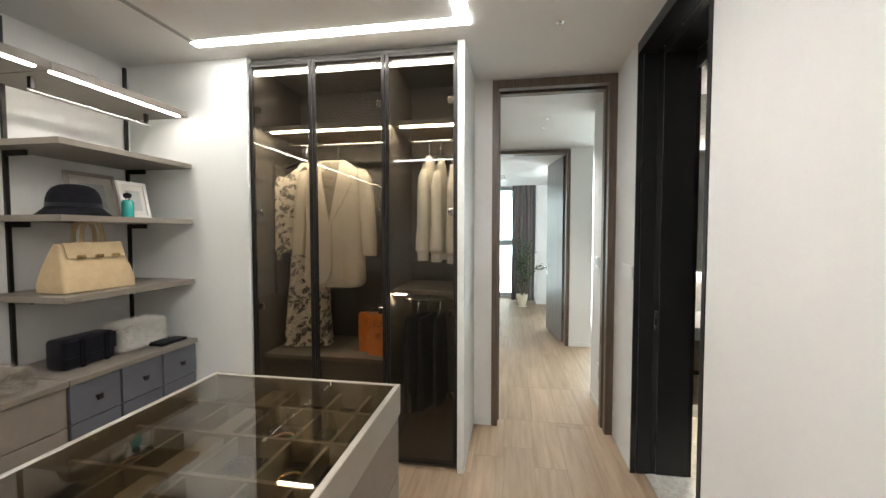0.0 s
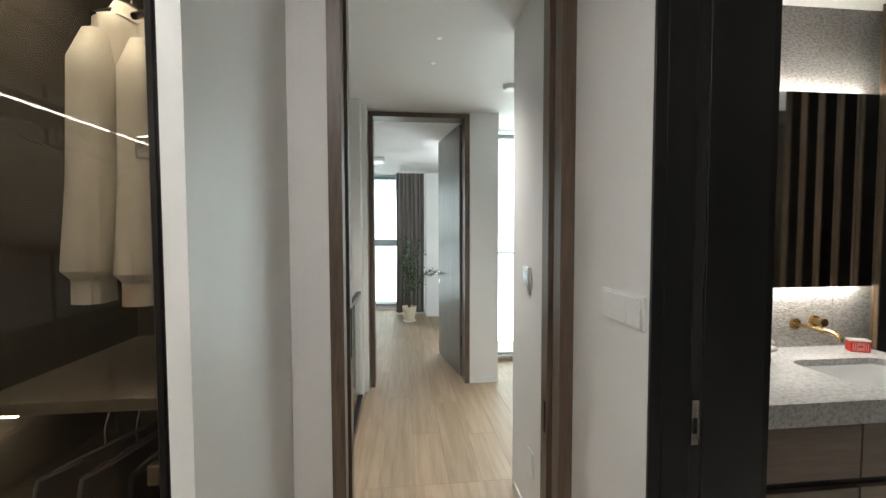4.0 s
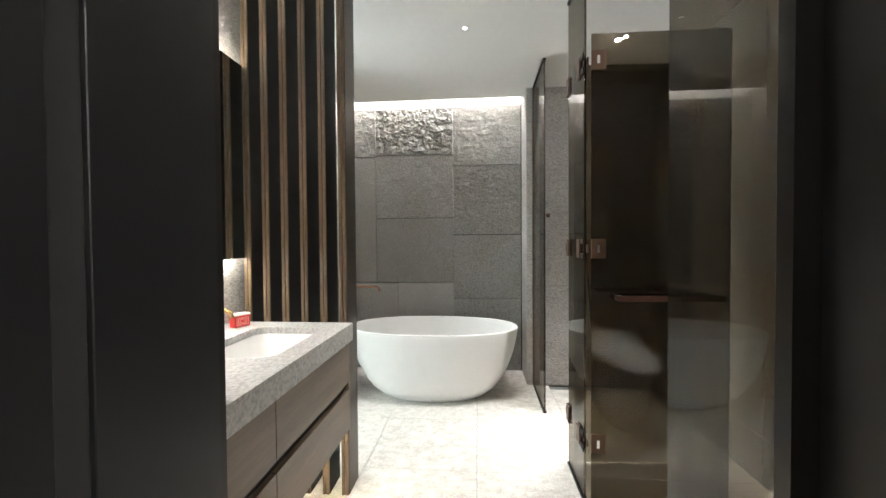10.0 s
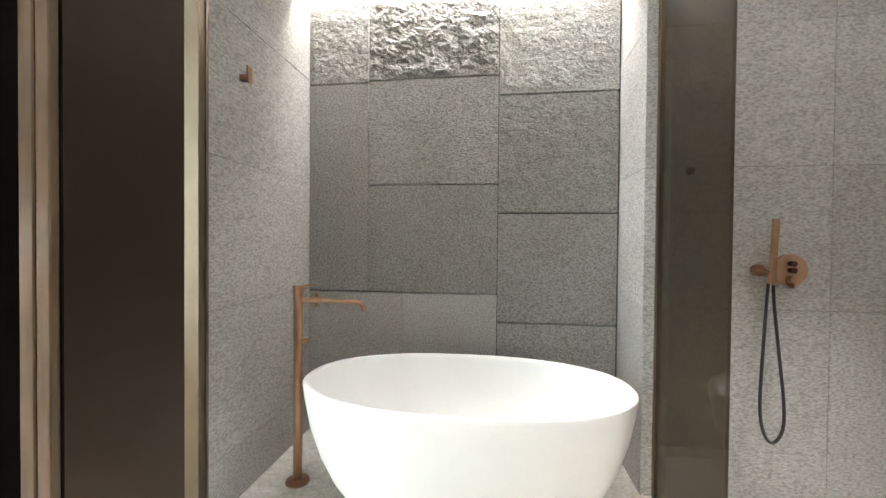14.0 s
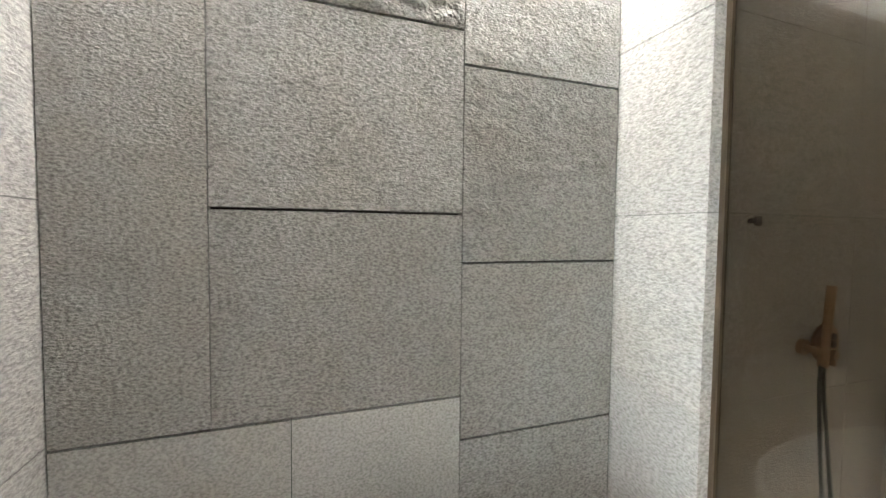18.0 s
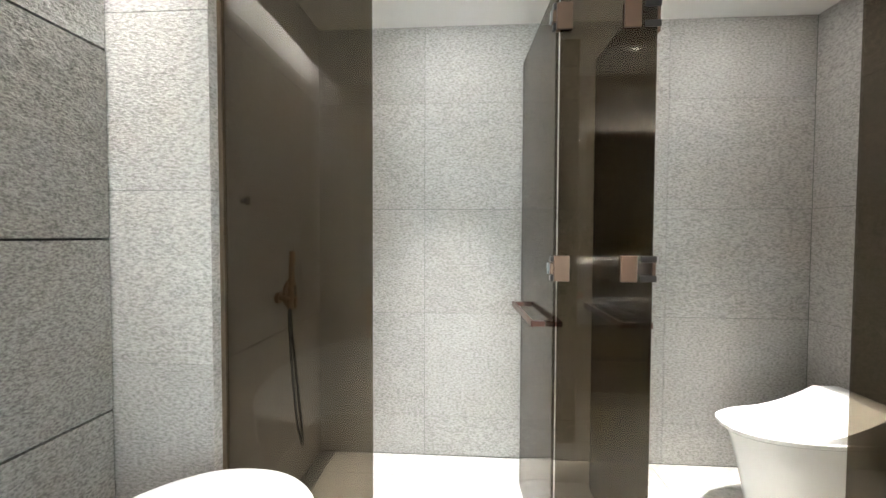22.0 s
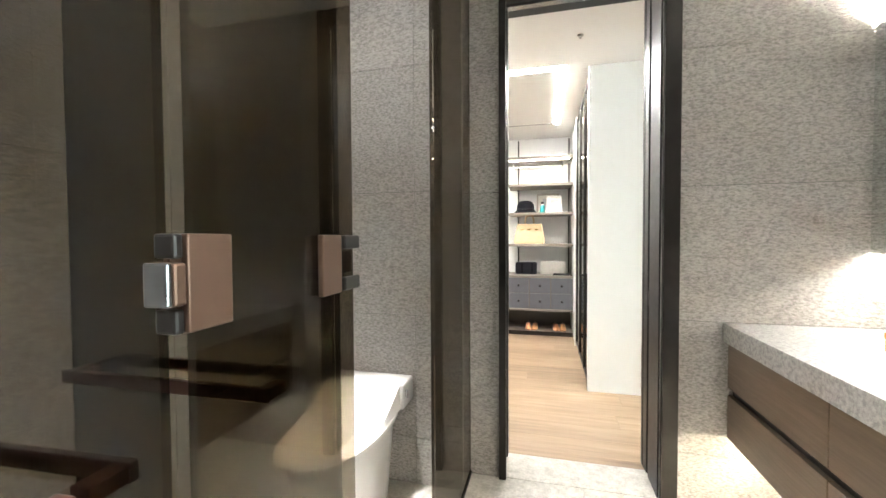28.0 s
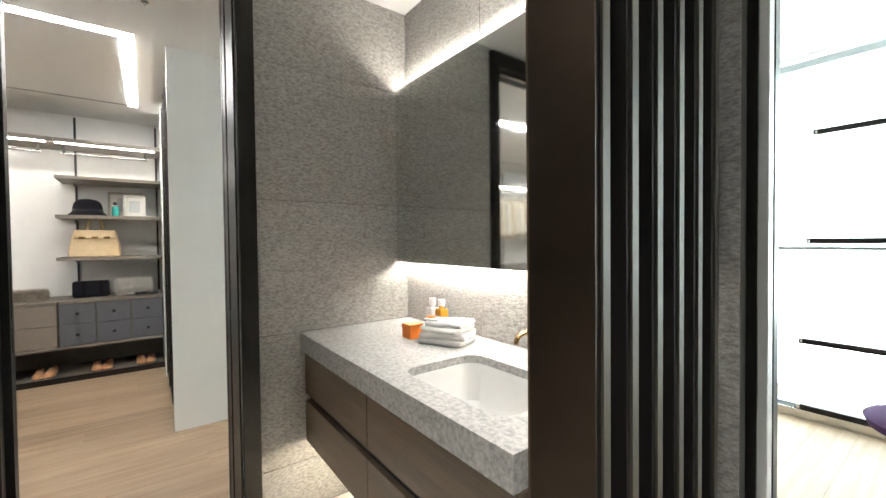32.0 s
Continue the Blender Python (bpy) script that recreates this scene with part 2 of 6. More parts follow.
COVE_GLOW = glow("cove_led", (1.0, 0.97, 0.93), COVE_LED)
MIRROR_GLOW = glow("mirror_led", (1.0, 0.95, 0.85), MIRROR_LED)
TOE_GLOW = glow("toe_led", (1.0, 0.88, 0.67), TOE_LED)
DAY_GLOW = glow("bright_overcast_outdoors", (0.88, 0.97, 1.0), WINDOW_GLOW)
# The same sky in a dimmer copy, to keep the bedroom floor darker.
BED_DAY_GLOW = glow("dimmed_outdoors_of_the_bedroom", (0.88, 0.97, 1.0), BEDROOM_GLOW)


# ---- mesh helpers ----
def cuboid(bm, x0, x1, y0, y1, z0, z1):
    vs = [bm.verts.new(p) for p in ((x0, y0, z0), (x1, y0, z0), (x1, y1, z0), (x0, y1, z0), (x0, y0, z1), (x1, y0, z1), (x1, y1, z1), (x0, y1, z1))]
    for f in ((3, 2, 1, 0), (4, 5, 6, 7), (0, 1, 5, 4), (1, 2, 6, 5), (2, 3, 7, 6), (3, 0, 4, 7)):
        bm.faces.new([vs[i] for i in f])
    return bm


def block(x0, x1, y0, y1, z0, z1, bevel=0.0, seg=2):
    bm = cuboid(bmesh.new(), x0, x1, y0, y1, z0, z1)
    if bevel:
        bmesh.ops.bevel(bm, geom=bm.edges[:], offset=bevel, segments=seg, affect="EDGES", profile=0.5)
    return bm


def rod(a, b, r0, r1=None, sides=16, bm=None):
    """A round bar from a to b."""
    bm = bm or bmesh.new()
    a, b = Vector(a), Vector(b)
    q = (b - a).to_track_quat("Z", "Y").to_matrix().to_4x4()
    m = Matrix.Translation((a + b) / 2) @ q
    bmesh.ops.create_cone(bm, cap_ends=True, segments=sides, radius1=r0, radius2=r0 if r1 is None else r1, depth=(b - a).length, matrix=m)
    return bm


def turned(profile, centre=(0, 0, 0), sides=32, squash=(1, 1), bm=None):
    """A solid of revolution about z from (radius, height) pairs."""
    bm = bm or bmesh.new()
    rings = []
    for r, z in profile:
        rings.append([bm.verts.new((centre[0] + squash[0] * r * math.cos(2 * math.pi * k / sides), centre[1] + squash[1] * r * math.sin(2 * math.pi * k / sides), centre[2] + z)) for k in range(sides)])
    for p, q in zip(rings, rings[1:]):
        for k in range(sides):
            bm.faces.new((p[k], p[(k + 1) % sides], q[(k + 1) % sides], q[k]))
    bm.faces.new(rings[0][::-1])
    bm.faces.new(rings[-1])
    return bm


def tube(points, r, sides=10, smooth_steps=6, bm=None):
    """A bent round bar through points, rounded between them."""
    bm = bm or bmesh.new()
    pts = [Vector(p) for p in points]
    path = []
    for i in range(len(pts) - 1):
        p0, p1, p2, p3 = pts[max(0, i - 1)], pts[i], pts[i + 1], pts[min(len(pts) - 1, i + 2)]
        for k in range(smooth_steps):
            t = k / smooth_steps
            path.append(0.5 * ((2 * p1) + (p2 - p0) * t + (2 * p0 - 5 * p1 + 4 * p2 - p3) * t * t + (3 * p1 - p0 - 3 * p2 + p3) * t ** 3))
    path.append(pts[-1])
    rings, up = [], None
    for i, p in enumerate(path):
        d = (path[min(i + 1, len(path) - 1)] - path[max(i - 1, 0)]).normalized()
        if up is None:
            up = d.orthogonal().normalized()
        up = (up - d * up.dot(d)).normalized()
        side = d.cross(up)
        rings.append([bm.verts.new(p + r * (math.cos(2 * math.pi * k / sides) * up + math.sin(2 * math.pi * k / sides) * side)) for k in range(sides)])
    for a, b in zip(rings, rings[1:]):
        for k in range(sides):
            bm.faces.new((a[k], a[(k + 1) % sides], b[(k + 1) % sides], b[k]))
    bm.faces.new(rings[0][::-1])
    bm.faces.new(rings[-1])
    return bm


def mesh_ob(name, bm, mat, smooth=False):
    bmesh.ops.recalc_face_normals(bm, faces=bm.faces[:])
    me = bpy.data.meshes.new(name)
    bm.to_mesh(me)
    bm.free()
    me.materials.append(mat)
    if smooth:
        for p in me.polygons:
            p.use_smooth = True
        me.set_sharp_from_angle(angle=radians(38))
    return new(name, me)


def part(name, bm, mat, parent=None, label="", smooth=False):
    ob = mesh_ob(name, bm, mat, smooth)
    if parent is not None:
        ob.parent = parent
        ob.matrix_parent_inverse = parent.matrix_world.inverted()
    return tagged(ob, label)


def thing(name, label, category, group="", at=(0, 0, 0)):
    ob = new(name)
    ob.location = at
    ob.empty_display_size = 0.1
    bpy.context.view_layer.update()
    return tagged(ob, label, category, group)


def setting(name, bm, mat, label, category="wall"):
    return tagged(mesh_ob(name, bm, mat), label, category, kind="structure")


def tiles(parent, axis, at, facing, u0, u1, ucuts, z0, z1, zcuts, mat, gap=0.0015, proud=0.006, name="tile", skip=()):
    """Wall tiles on the plane axis = at, proud of it towards facing, between the cuts."""
    us = [u0] + [u for u in ucuts if u0 < u < u1] + [u1]
    zs = [z0] + [z for z in zcuts if z0 < z < z1] + [z1]
    for a, b in zip(us, us[1:]):
        for c, d in zip(zs, zs[1:]):
            if b - a < 0.01 or d - c < 0.01 or any(s[0] < (a + b) / 2 < s[1] and s[2] < (c + d) / 2 < s[3] for s in skip):
                continue
            p, q = (at, at + facing * proud) if facing > 0 else (at - proud, at)
            if axis == "x":
                bm = block(p, q, a + gap, b - gap, c + gap, d - gap)
            else:
                bm = block(a + gap, b - gap, p, q, c + gap, d - gap)
            part(name, bm, mat, parent)


# ---- plan ----
X_BATH, X_DRESS = 2.03, 1.72          # the two faces of the wall with the sliding door
Y_BACK, Y_VAN, Y_NICHE, Y_GLASS = 1.01, 3.57, 3.71, 1.912
X_STONE, X_MIX = 5.27, 4.90
X_BOX = 2.185                         # face of the boxed wall behind the toilet
Z_BATH, Z_DRESS, Z_HALL = 2.46, 2.52, 2.47
DOOR_Y0, DOOR_Y1 = 2.006, 2.738
X_NEAR = 1.765                        # dressing-room face of the wall on the near side of the door
Y_CAB, Y_HALL = 2.567, 3.19
ROWS = (0.23, 0.83, 1.43, 2.03)

# ---- structure: dressing room ----
floor_d = setting("floor", block(-1.6, 1.9, -2.6, 3.3, -0.12, -0.012), GROUT, "pale oak plank floor of the dressing room", "floor")
setting("wall_dressing_west", block(-1.62, -1.5, -2.6, 2.75, -0.01, 2.6), WHITE_WALL, "white painted wall behind the open shelves")
setting("wall_dressing_south", block(-1.62, 1.95, -2.72, -2.6, -0.01, 2.6), WHITE_WALL, "white painted end wall")
setting("wall_dressing_panel", block(-1.5, -0.625, Y_CAB, Y_CAB + 0.04, -0.01, 2.56), WHITE_LACQUER, "smooth white wall panel beside the glass wardrobe")
setting("wall_dressing_north", block(-1.62, 0.74, Y_HALL, Y_HALL + 0.14, -0.01, 2.6), WHITE_WALL, "white wall behind the wardrobe")
setting("wall_bath_door_near", block(X_NEAR, X_BATH - 0.012, -2.6, DOOR_Y0 - 0.004, -0.01, 2.6), WHITE_WALL, "white painted wall between dressing room and bathroom")
setting("wall_bath_door_far", block(X_DRESS, X_BATH - 0.012, DOOR_Y1 + 0.001, 3.95, -0.01, 2.6), WHITE_WALL, "white painted wall between dressing room and bathroom")
setting("wall_hall_left", block(0.742, 0.87, Y_HALL, Y_HALL + 0.14, -0.01, 2.6), WHITE_WALL, "white wall beside the hall door frame")
setting("wall_hall_head", block(0.87, X_DRESS, Y_HALL, Y_HALL + 0.14, 2.515, 2.6), WHITE_WALL, "white wall over the hall door")
setting("ceiling_dressing", block(-1.62, 1.95, -2.72, Y_HALL, Z_DRESS, Z_DRESS + 0.1), CEIL_PAINT, "flat white painted ceiling", "ceiling")
tagged(part("wall_head_white", block(X_DRESS, X_BATH - 0.012, DOOR_Y0 - 0.004, DOOR_Y1 + 0.001, 2.5, 2.6), WHITE_WALL), "white wall over the sliding door", "wall", kind="structure")

# ---- structure: bathroom ----
setting("floor_bath_bed", block(1.9, 5.5, 0.8, 3.72, -0.12, -0.012), GROUT, "pale stone tiled bathroom floor", "floor")
w_west = setting("wall_bath_west", block(X_BATH - 0.012, X_BATH - 0.006, 0.98, 2.003, -0.01, 2.5), GROUT, "grey bush-hammered granite tiled wall")
w_box = setting("wall_toilet_box", block(X_BATH + 0.001, X_BOX - 0.006, Y_BACK + 0.001, 1.852, -0.01, Z_BATH - 0.001), GROUT, "grey granite tiled boxing behind the toilet")
w_west2 = setting("wall_bath_west_far", block(X_BATH - 0.012, X_BATH - 0.006, DOOR_Y1 + 0.071, 3.62, -0.01, 2.5), GROUT, "grey bush-hammered granite tiled wall beside the vanity")
w_back = setting("wall_bath_south", block(1.95, 5.0, Y_BACK - 0.15, Y_BACK - 0.006, -0.01, 2.5), GROUT, "grey granite tiled wall of the shower and toilet")
w_mix = setting("wall_shower", block(X_MIX + 0.006, X_STONE + 0.15, Y_BACK - 0.15, 1.99, -0.01, 2.7), GROUT, "grey granite tiled shower wall")
w_stone = setting("wall_stone", block(X_STONE + 0.03, X_STONE + 0.15, 1.99, 3.9, -0.01, 2.7), DARK_JOINT, "feature wall of large split-face dark stone slabs")
w_niche = setting("wall_niche_north", block(4.42, X_STONE + 0.15, Y_NICHE + 0.006, Y_NICHE + 0.25, -0.01, 2.7), GROUT, "grey granite tiled wall beside the bath")
w_van = setting("wall_vanity", block(1.95, 3.55, Y_VAN + 0.006, 3.80, -0.01, 2.7), GROUT, "grey granite tiled wall behind the vanity")
setting("wall_over_second_door", block(3.55, 4.42, Y_NICHE, Y_NICHE + 0.25, 2.42, 2.7), WHITE_WALL, "white wall over the second sliding door")
setting("threshold_study", block(1.895, 4.42, 3.7205, 3.9695, -0.12, 0.0), FLOOR_STONE, "pale stone threshold of the second sliding door", "threshold")
setting("ceiling_bath", cuboid(block(1.95, 5.10, 0.86, 3.72, Z_BATH, Z_BATH + 0.03), 1.95, 5.5, 0.8, 3.98, 2.72, 2.76), CEIL_PAINT, "flat white bathroom ceiling with a light slot along the stone wall", "ceiling")

# ---- structure: hall, study and bedroom beyond ----
setting("floor_hall_bed", cuboid(block(-1.6, 6.2, 3.97, 12.0, -0.12, -0.012), -1.6, 1.89, 3.301, 3.9699, -0.12, -0.012), GROUT, "pale oak plank floor of the hall", "floor")
setting("wall_hall_right", block(X_DRESS - 0.01, X_DRESS + 0.2, 3.34, 3.87, -0.01, 2.6), WHITE_WALL, "white painted hall wall with a thermostat")
setting("wall_far_door_right", block(1.735, 2.0, 5.42, 6.0, -0.01, 2.6), WHITE_WALL, "white wall beside the far door")
setting("wall_far_door_head", block(0.825, 1.735, 5.42, 5.56, 2.46, 2.6), WHITE_WALL, "white wall over the far door")
setting("wall_stair", block(-1.6, 0.785, 5.15, 5.3, -2.0, 2.6), WHITE_WALL, "white wall over the stairwell")
setting("wall_stair_return", block(0.70, 0.825, 5.3, 5.56, -0.01, 2.6), WHITE_WALL, "white wall return beside the far door frame")
setting("wall_stair_west", block(-1.7, -1.6, 3.2, 5.3, -2.0, 2.6), WHITE_WALL, "white stairwell wall")
setting("ceiling_hall", cuboid(block(-1.62, 6.2, 3.985, 6.2, Z_HALL, Z_HALL + 0.08), -1.62, 1.9, Y_HALL + 0.001, 3.9845, Z_HALL, Z_HALL + 0.08), CEIL_PAINT, "flat white hall ceiling", "ceiling")
setting("wall_study_east", block(5.6, 5.75, 3.9, 6.2, -0.01, 2.6), WHITE_WALL, "white study wall")
setting("wall_study_south", block(4.45, 5.7, 3.962, 4.0, -0.01, 2.6), WHITE_WALL, "white study wall")
setting("wall_bed_left", block(-1.2, -1.1, 5.56, 9.4, -0.01, 2.6), WHITE_WALL, "white bedroom wall")
setting("wall_bed_right", block(1.9, 2.0, 6.0, 8.35, -0.01, 2.6), WHITE_WALL, "white bedroom wall")
setting("wall_bed_pier", block(1.52, 2.0, 8.35, 9.4, -0.01, 2.35), WHITE_WALL, "white pier beside the curtain")
setting("wall_bed_front", block(-1.2, 0.72, 5.50, 5.56, -0.01, 2.6), WHITE_WALL, "white bedroom wall")
setting("ceiling_bedroom", block(-1.2, 2.0, 5.56, 9.4, 2.42, 2.6), CEIL_PAINT, "flat white bedroom ceiling", "ceiling")

# ---- bathroom: stone slabs ----
def stone_slab(y0, y1, z0, z1, rough, coarse, seed, mat=SLAB_STONE):
    """One split-face slab: a flat back, cut sides and a broken front."""
    step = 0.008 if rough >= 0.003 else 0.022
    nu, nv = max(6, int((y1 - y0) / step)), max(6, int((z1 - z0) / step))
    bm = bmesh.new()
    gy, gz = 0.0016, 0.0038
    front = []
    for j in range(nv + 1):
        r = []
        for i in range(nu + 1):
            y, z = y0 + gy + (y1 - y0 - 2 * gy) * i / nu, z0 + gz + (z1 - z0 - 2 * gz) * j / nv
            p = Vector((y * coarse, z * coarse * 1.3, seed * 7.3))
            h = noise.fractal(p, 0.75, 2.1, 6) * rough
            if rough >= 0.003:
                h += 0.55 * rough * (abs(noise.noise(p * 2.3)) + 0.5 * abs(noise.noise(p * 5.1)))
            e = min(y - y0, y1 - y, z - z0, z1 - z)
            h *= min(1.0, 0.35 + e / 0.05)
            r.append(bm.verts.new((X_STONE - 0.010 - h, y, z)))
        front.append(r)
    for j in range(nv):
        for i in range(nu):
            bm.faces.new((front[j][i], front[j][i + 1], front[j + 1][i + 1], front[j + 1][i]))
    edge = front[0] + [front[j][nu] for j in range(1, nv + 1)] + front[nv][nu - 1::-1] + [front[j][0] for j in range(nv - 1, 0, -1)]
    back = [bm.verts.new((X_STONE + 0.03, v.co.y, v.co.z)) for v in edge]
    for k in range(len(edge)):
        m = (k + 1) % len(edge)
        bm.faces.new((edge[k], back[k], back[m], edge[m]))
    bm.faces.new(back)
    return part("stone_slab", bm, mat, w_stone)


S_TOP = 2.445
YR, YM, YN, YL, YE = 2.003, 2.625, 3.152, 3.355, 3.708
for n_, (a, b, c, d, rg, cs) in enumerate((
        (YR, YM, 0.0, 0.668, 0.0013, 14), (YR, YM, 0.668, 1.262, 0.0013, 13), (YR, YM, 1.262, 1.902, 0.0032, 11), (YR, YM, 1.902, S_TOP, 0.0042, 8),
        (YM, YN, 0.0, 0.818, 0.0018, 10), (YN, YE, 0.0, 0.818, 0.0013, 12), (YM, YL, 0.818, 1.422, 0.0013, 15), (YM, YL, 1.422, 2.01, 0.0018, 13),
        (YM, YL, 2.01, S_TOP, 0.012, 13), (YL, YE, 0.818, 2.0, 0.0018, 12), (YL, YE, 2.0, S_TOP, 0.0045, 10))):
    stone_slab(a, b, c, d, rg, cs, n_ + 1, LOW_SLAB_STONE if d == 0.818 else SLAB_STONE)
setting("trim_slot_wall", block(X_STONE + 0.005, X_STONE + 0.03, 2.0, 3.71, S_TOP + 0.003, 2.72), WHITE_WALL, "white strip of wall in the light slot", "trim")
slot = thing("cove_light", "long warm white light strip hidden in the ceiling slot", "light", at=(5.17, 2.85, 2.7))
part("led_strip", block(5.115, 5.235, 2.02, 3.69, 2.700, 2.708), COVE_GLOW, slot, "glowing diffuser")
part("profile", block(5.11, 5.24, 2.01, 3.70, 2.709, 2.719), CHROME, slot)


# ---- bathroom: bathtub ----
def bathtub():
    tub = thing("bathtub", "freestanding oval matt white bathtub on the stone floor", "bathtub", at=(4.70, 2.757, 0))
    n_, cx, cy = 72, 4.70, 2.757
    prof = [(0.52, 0.0), (0.575, 0.004), (0.63, 0.02), (0.74, 0.075), (0.825, 0.15), (0.90, 0.25), (0.955, 0.36), (0.99, 0.48), (1.0, 0.527), (0.999, 0.535), (0.992, 0.538),
            (0.966, 0.538), (0.957, 0.535), (0.948, 0.52), (0.90, 0.42), (0.83, 0.31), (0.75, 0.22), (0.66, 0.155), (0.52, 0.115), (0.3, 0.10), (0.04, 0.095)]
    bm = bmesh.new()
    rings = []
    for s, z in prof:
        ring = []
        for k in range(n_):
            a = 2 * math.pi * k / n_
            c, d = math.cos(a), math.sin(a)
            e = 2 / 2.25
            ring.append(bm.verts.new((cx + 0.375 * s * math.copysign(abs(c) ** e, c), cy + 0.665 * (s ** 1.06) * math.copysign(abs(d) ** e, d), z)))
        rings.append(ring)
    for p, q in zip(rings, rings[1:]):
        for k in range(n_):
            bm.faces.new((p[k], p[(k + 1) % n_], q[(k + 1) % n_], q[k]))
    bm.faces.new(rings[0][::-1])
    bm.faces.new(rings[-1])
    part("shell", bm, TUB_WHITE, tub, smooth=True)
    part("drain", turned([(0.028, 0), (0.03, 0.004), (0.022, 0.007)], (cx, cy, 0.0955), 24), CHROME, tub, "round steel drain", True)
    return tub


bathtub()


# ---- bathroom: floor standing tub filler ----
def tub_filler(x, y):
    f = thing("tub_filler", "floor-standing brushed copper bath tap with a long spout", "tap", at=(x, y, 0))
    part("base_plate", turned([(0.052, 0), (0.054, 0.004), (0.05, 0.012), (0.03, 0.016)], (x, y, 0), 32), COPPER, f, smooth=True)
    part("column", rod((x, y, 0.012), (x, y, 0.86), 0.0205, sides=28), COPPER, f, smooth=True)
    part("collar", turned([(0.024, 0), (0.0255, 0.004), (0.0255, 0.036), (0.024, 0.04)], (x, y, 0.86), 28), COPPER, f, smooth=True)
    part("lever", tube([(x, y, 0.895), (x + 0.002, y - 0.03, 0.899), (x + 0.004, y - 0.075, 0.903)], 0.005), COPPER, f, smooth=True)
    part("spout", tube([(x, y, 0.835), (x, y - 0.12, 0.835), (x, y - 0.26, 0.832), (x, y - 0.292, 0.826), (x, y - 0.305, 0.804), (x, y - 0.307, 0.792)], 0.010, 14), COPPER, f, smooth=True)
    part("diverter", rod((x, y - 0.085, 0.805), (x, y - 0.085, 0.868), 0.0085), COPPER, f, smooth=True)
    part("diverter_collar", rod((x, y - 0.06, 0.835), (x, y - 0.11, 0.835), 0.015), COPPER, f, smooth=True)
    part("handset_holder", block(x - 0.02, x + 0.0, y - 0.055, y - 0.02, 0.64, 0.665, 0.004), COPPER, f)
    return f


tub_filler(4.775, 3.52)

# ---- bathroom: smoked glass enclosure ----
G = Y_GLASS
T = 0.005


def fixed_pane(label, x0, x1, y=G, z1=Z_BATH - 0.004):
    p = thing("glass_screen", label, "glass screen", at=(x0, y, 0))
    part("pane", block(x0 + 0.003, x1 - 0.003, y - T, y + T, 0.012, z1 - 0.012), SMOKED, p, "smoked bronze glass")
    part("floor_channel", block(x0, x1, y - 0.011, y + 0.011, 0.0, 0.012), DARK_METAL, p)
    part("ceiling_channel", block(x0, x1, y - 0.011, y + 0.011, z1 - 0.012, z1), DARK_METAL, p)
    return p


pane_a = fixed_pane("fixed smoked glass shower screen beside the bath niche", 4.355, X_MIX, 1.938)
part("wall_channel", block(X_MIX - 0.013, X_MIX - 0.001, 1.925, 1.951, 0.013, Z_BATH - 0.018), BRONZE_FRAME, pane_a, "bronze wall channel")
fixed_pane("narrow fixed smoked glass panel that carries two doors", 3.408, 3.726)
fixed_pane("fixed smoked glass screen beside the toilet", X_BATH, 2.725, 1.858)


def glass_door(label, hinge, free):
    """A frameless door leaf from its hinge line to its free edge, with its hinges and a towel-bar handle."""
    hx, hy = hinge
    d = thing("glass_door", label, "glass door", "smoked glass doors", at=(hx, hy, 0))
    w = math.hypot(free[0] - hx, free[1] - hy)
    m = Matrix.Translation((hx, hy, 0)) @ Matrix.Rotation(math.atan2(free[1] - hy, free[0] - hx), 4, "Z")

    def put(name, bm, mat, label_="", parent=d, smooth=False):
        bmesh.ops.transform(bm, matrix=m, verts=bm.verts[:])
        return part(name, bm, mat, parent, label_, smooth)

    leaf = put("leaf", block(0.006, w, -T, T, 0.012, 2.13), SMOKED, "smoked bronze glass leaf")
    put("edge_seal", block(w, w + 0.004, -0.004, 0.004, 0.012, 2.13), DARK_METAL)
    for side in (-1, 1):
        bar = put("handle", block(0.105, w - 0.05, side * 0.053 - 0.006, side * 0.053 + 0.006, 0.936, 0.960, 0.002), DARK_COPPER, "flat dark copper towel-bar handle")
        for u in (0.1175, w - 0.0625):
            put("handle_post", block(u - 0.0125, u + 0.0125, *sorted((side * 0.0052, side * 0.0472)), 0.938, 0.958, 0.002), DARK_COPPER, parent=bar)
    return d


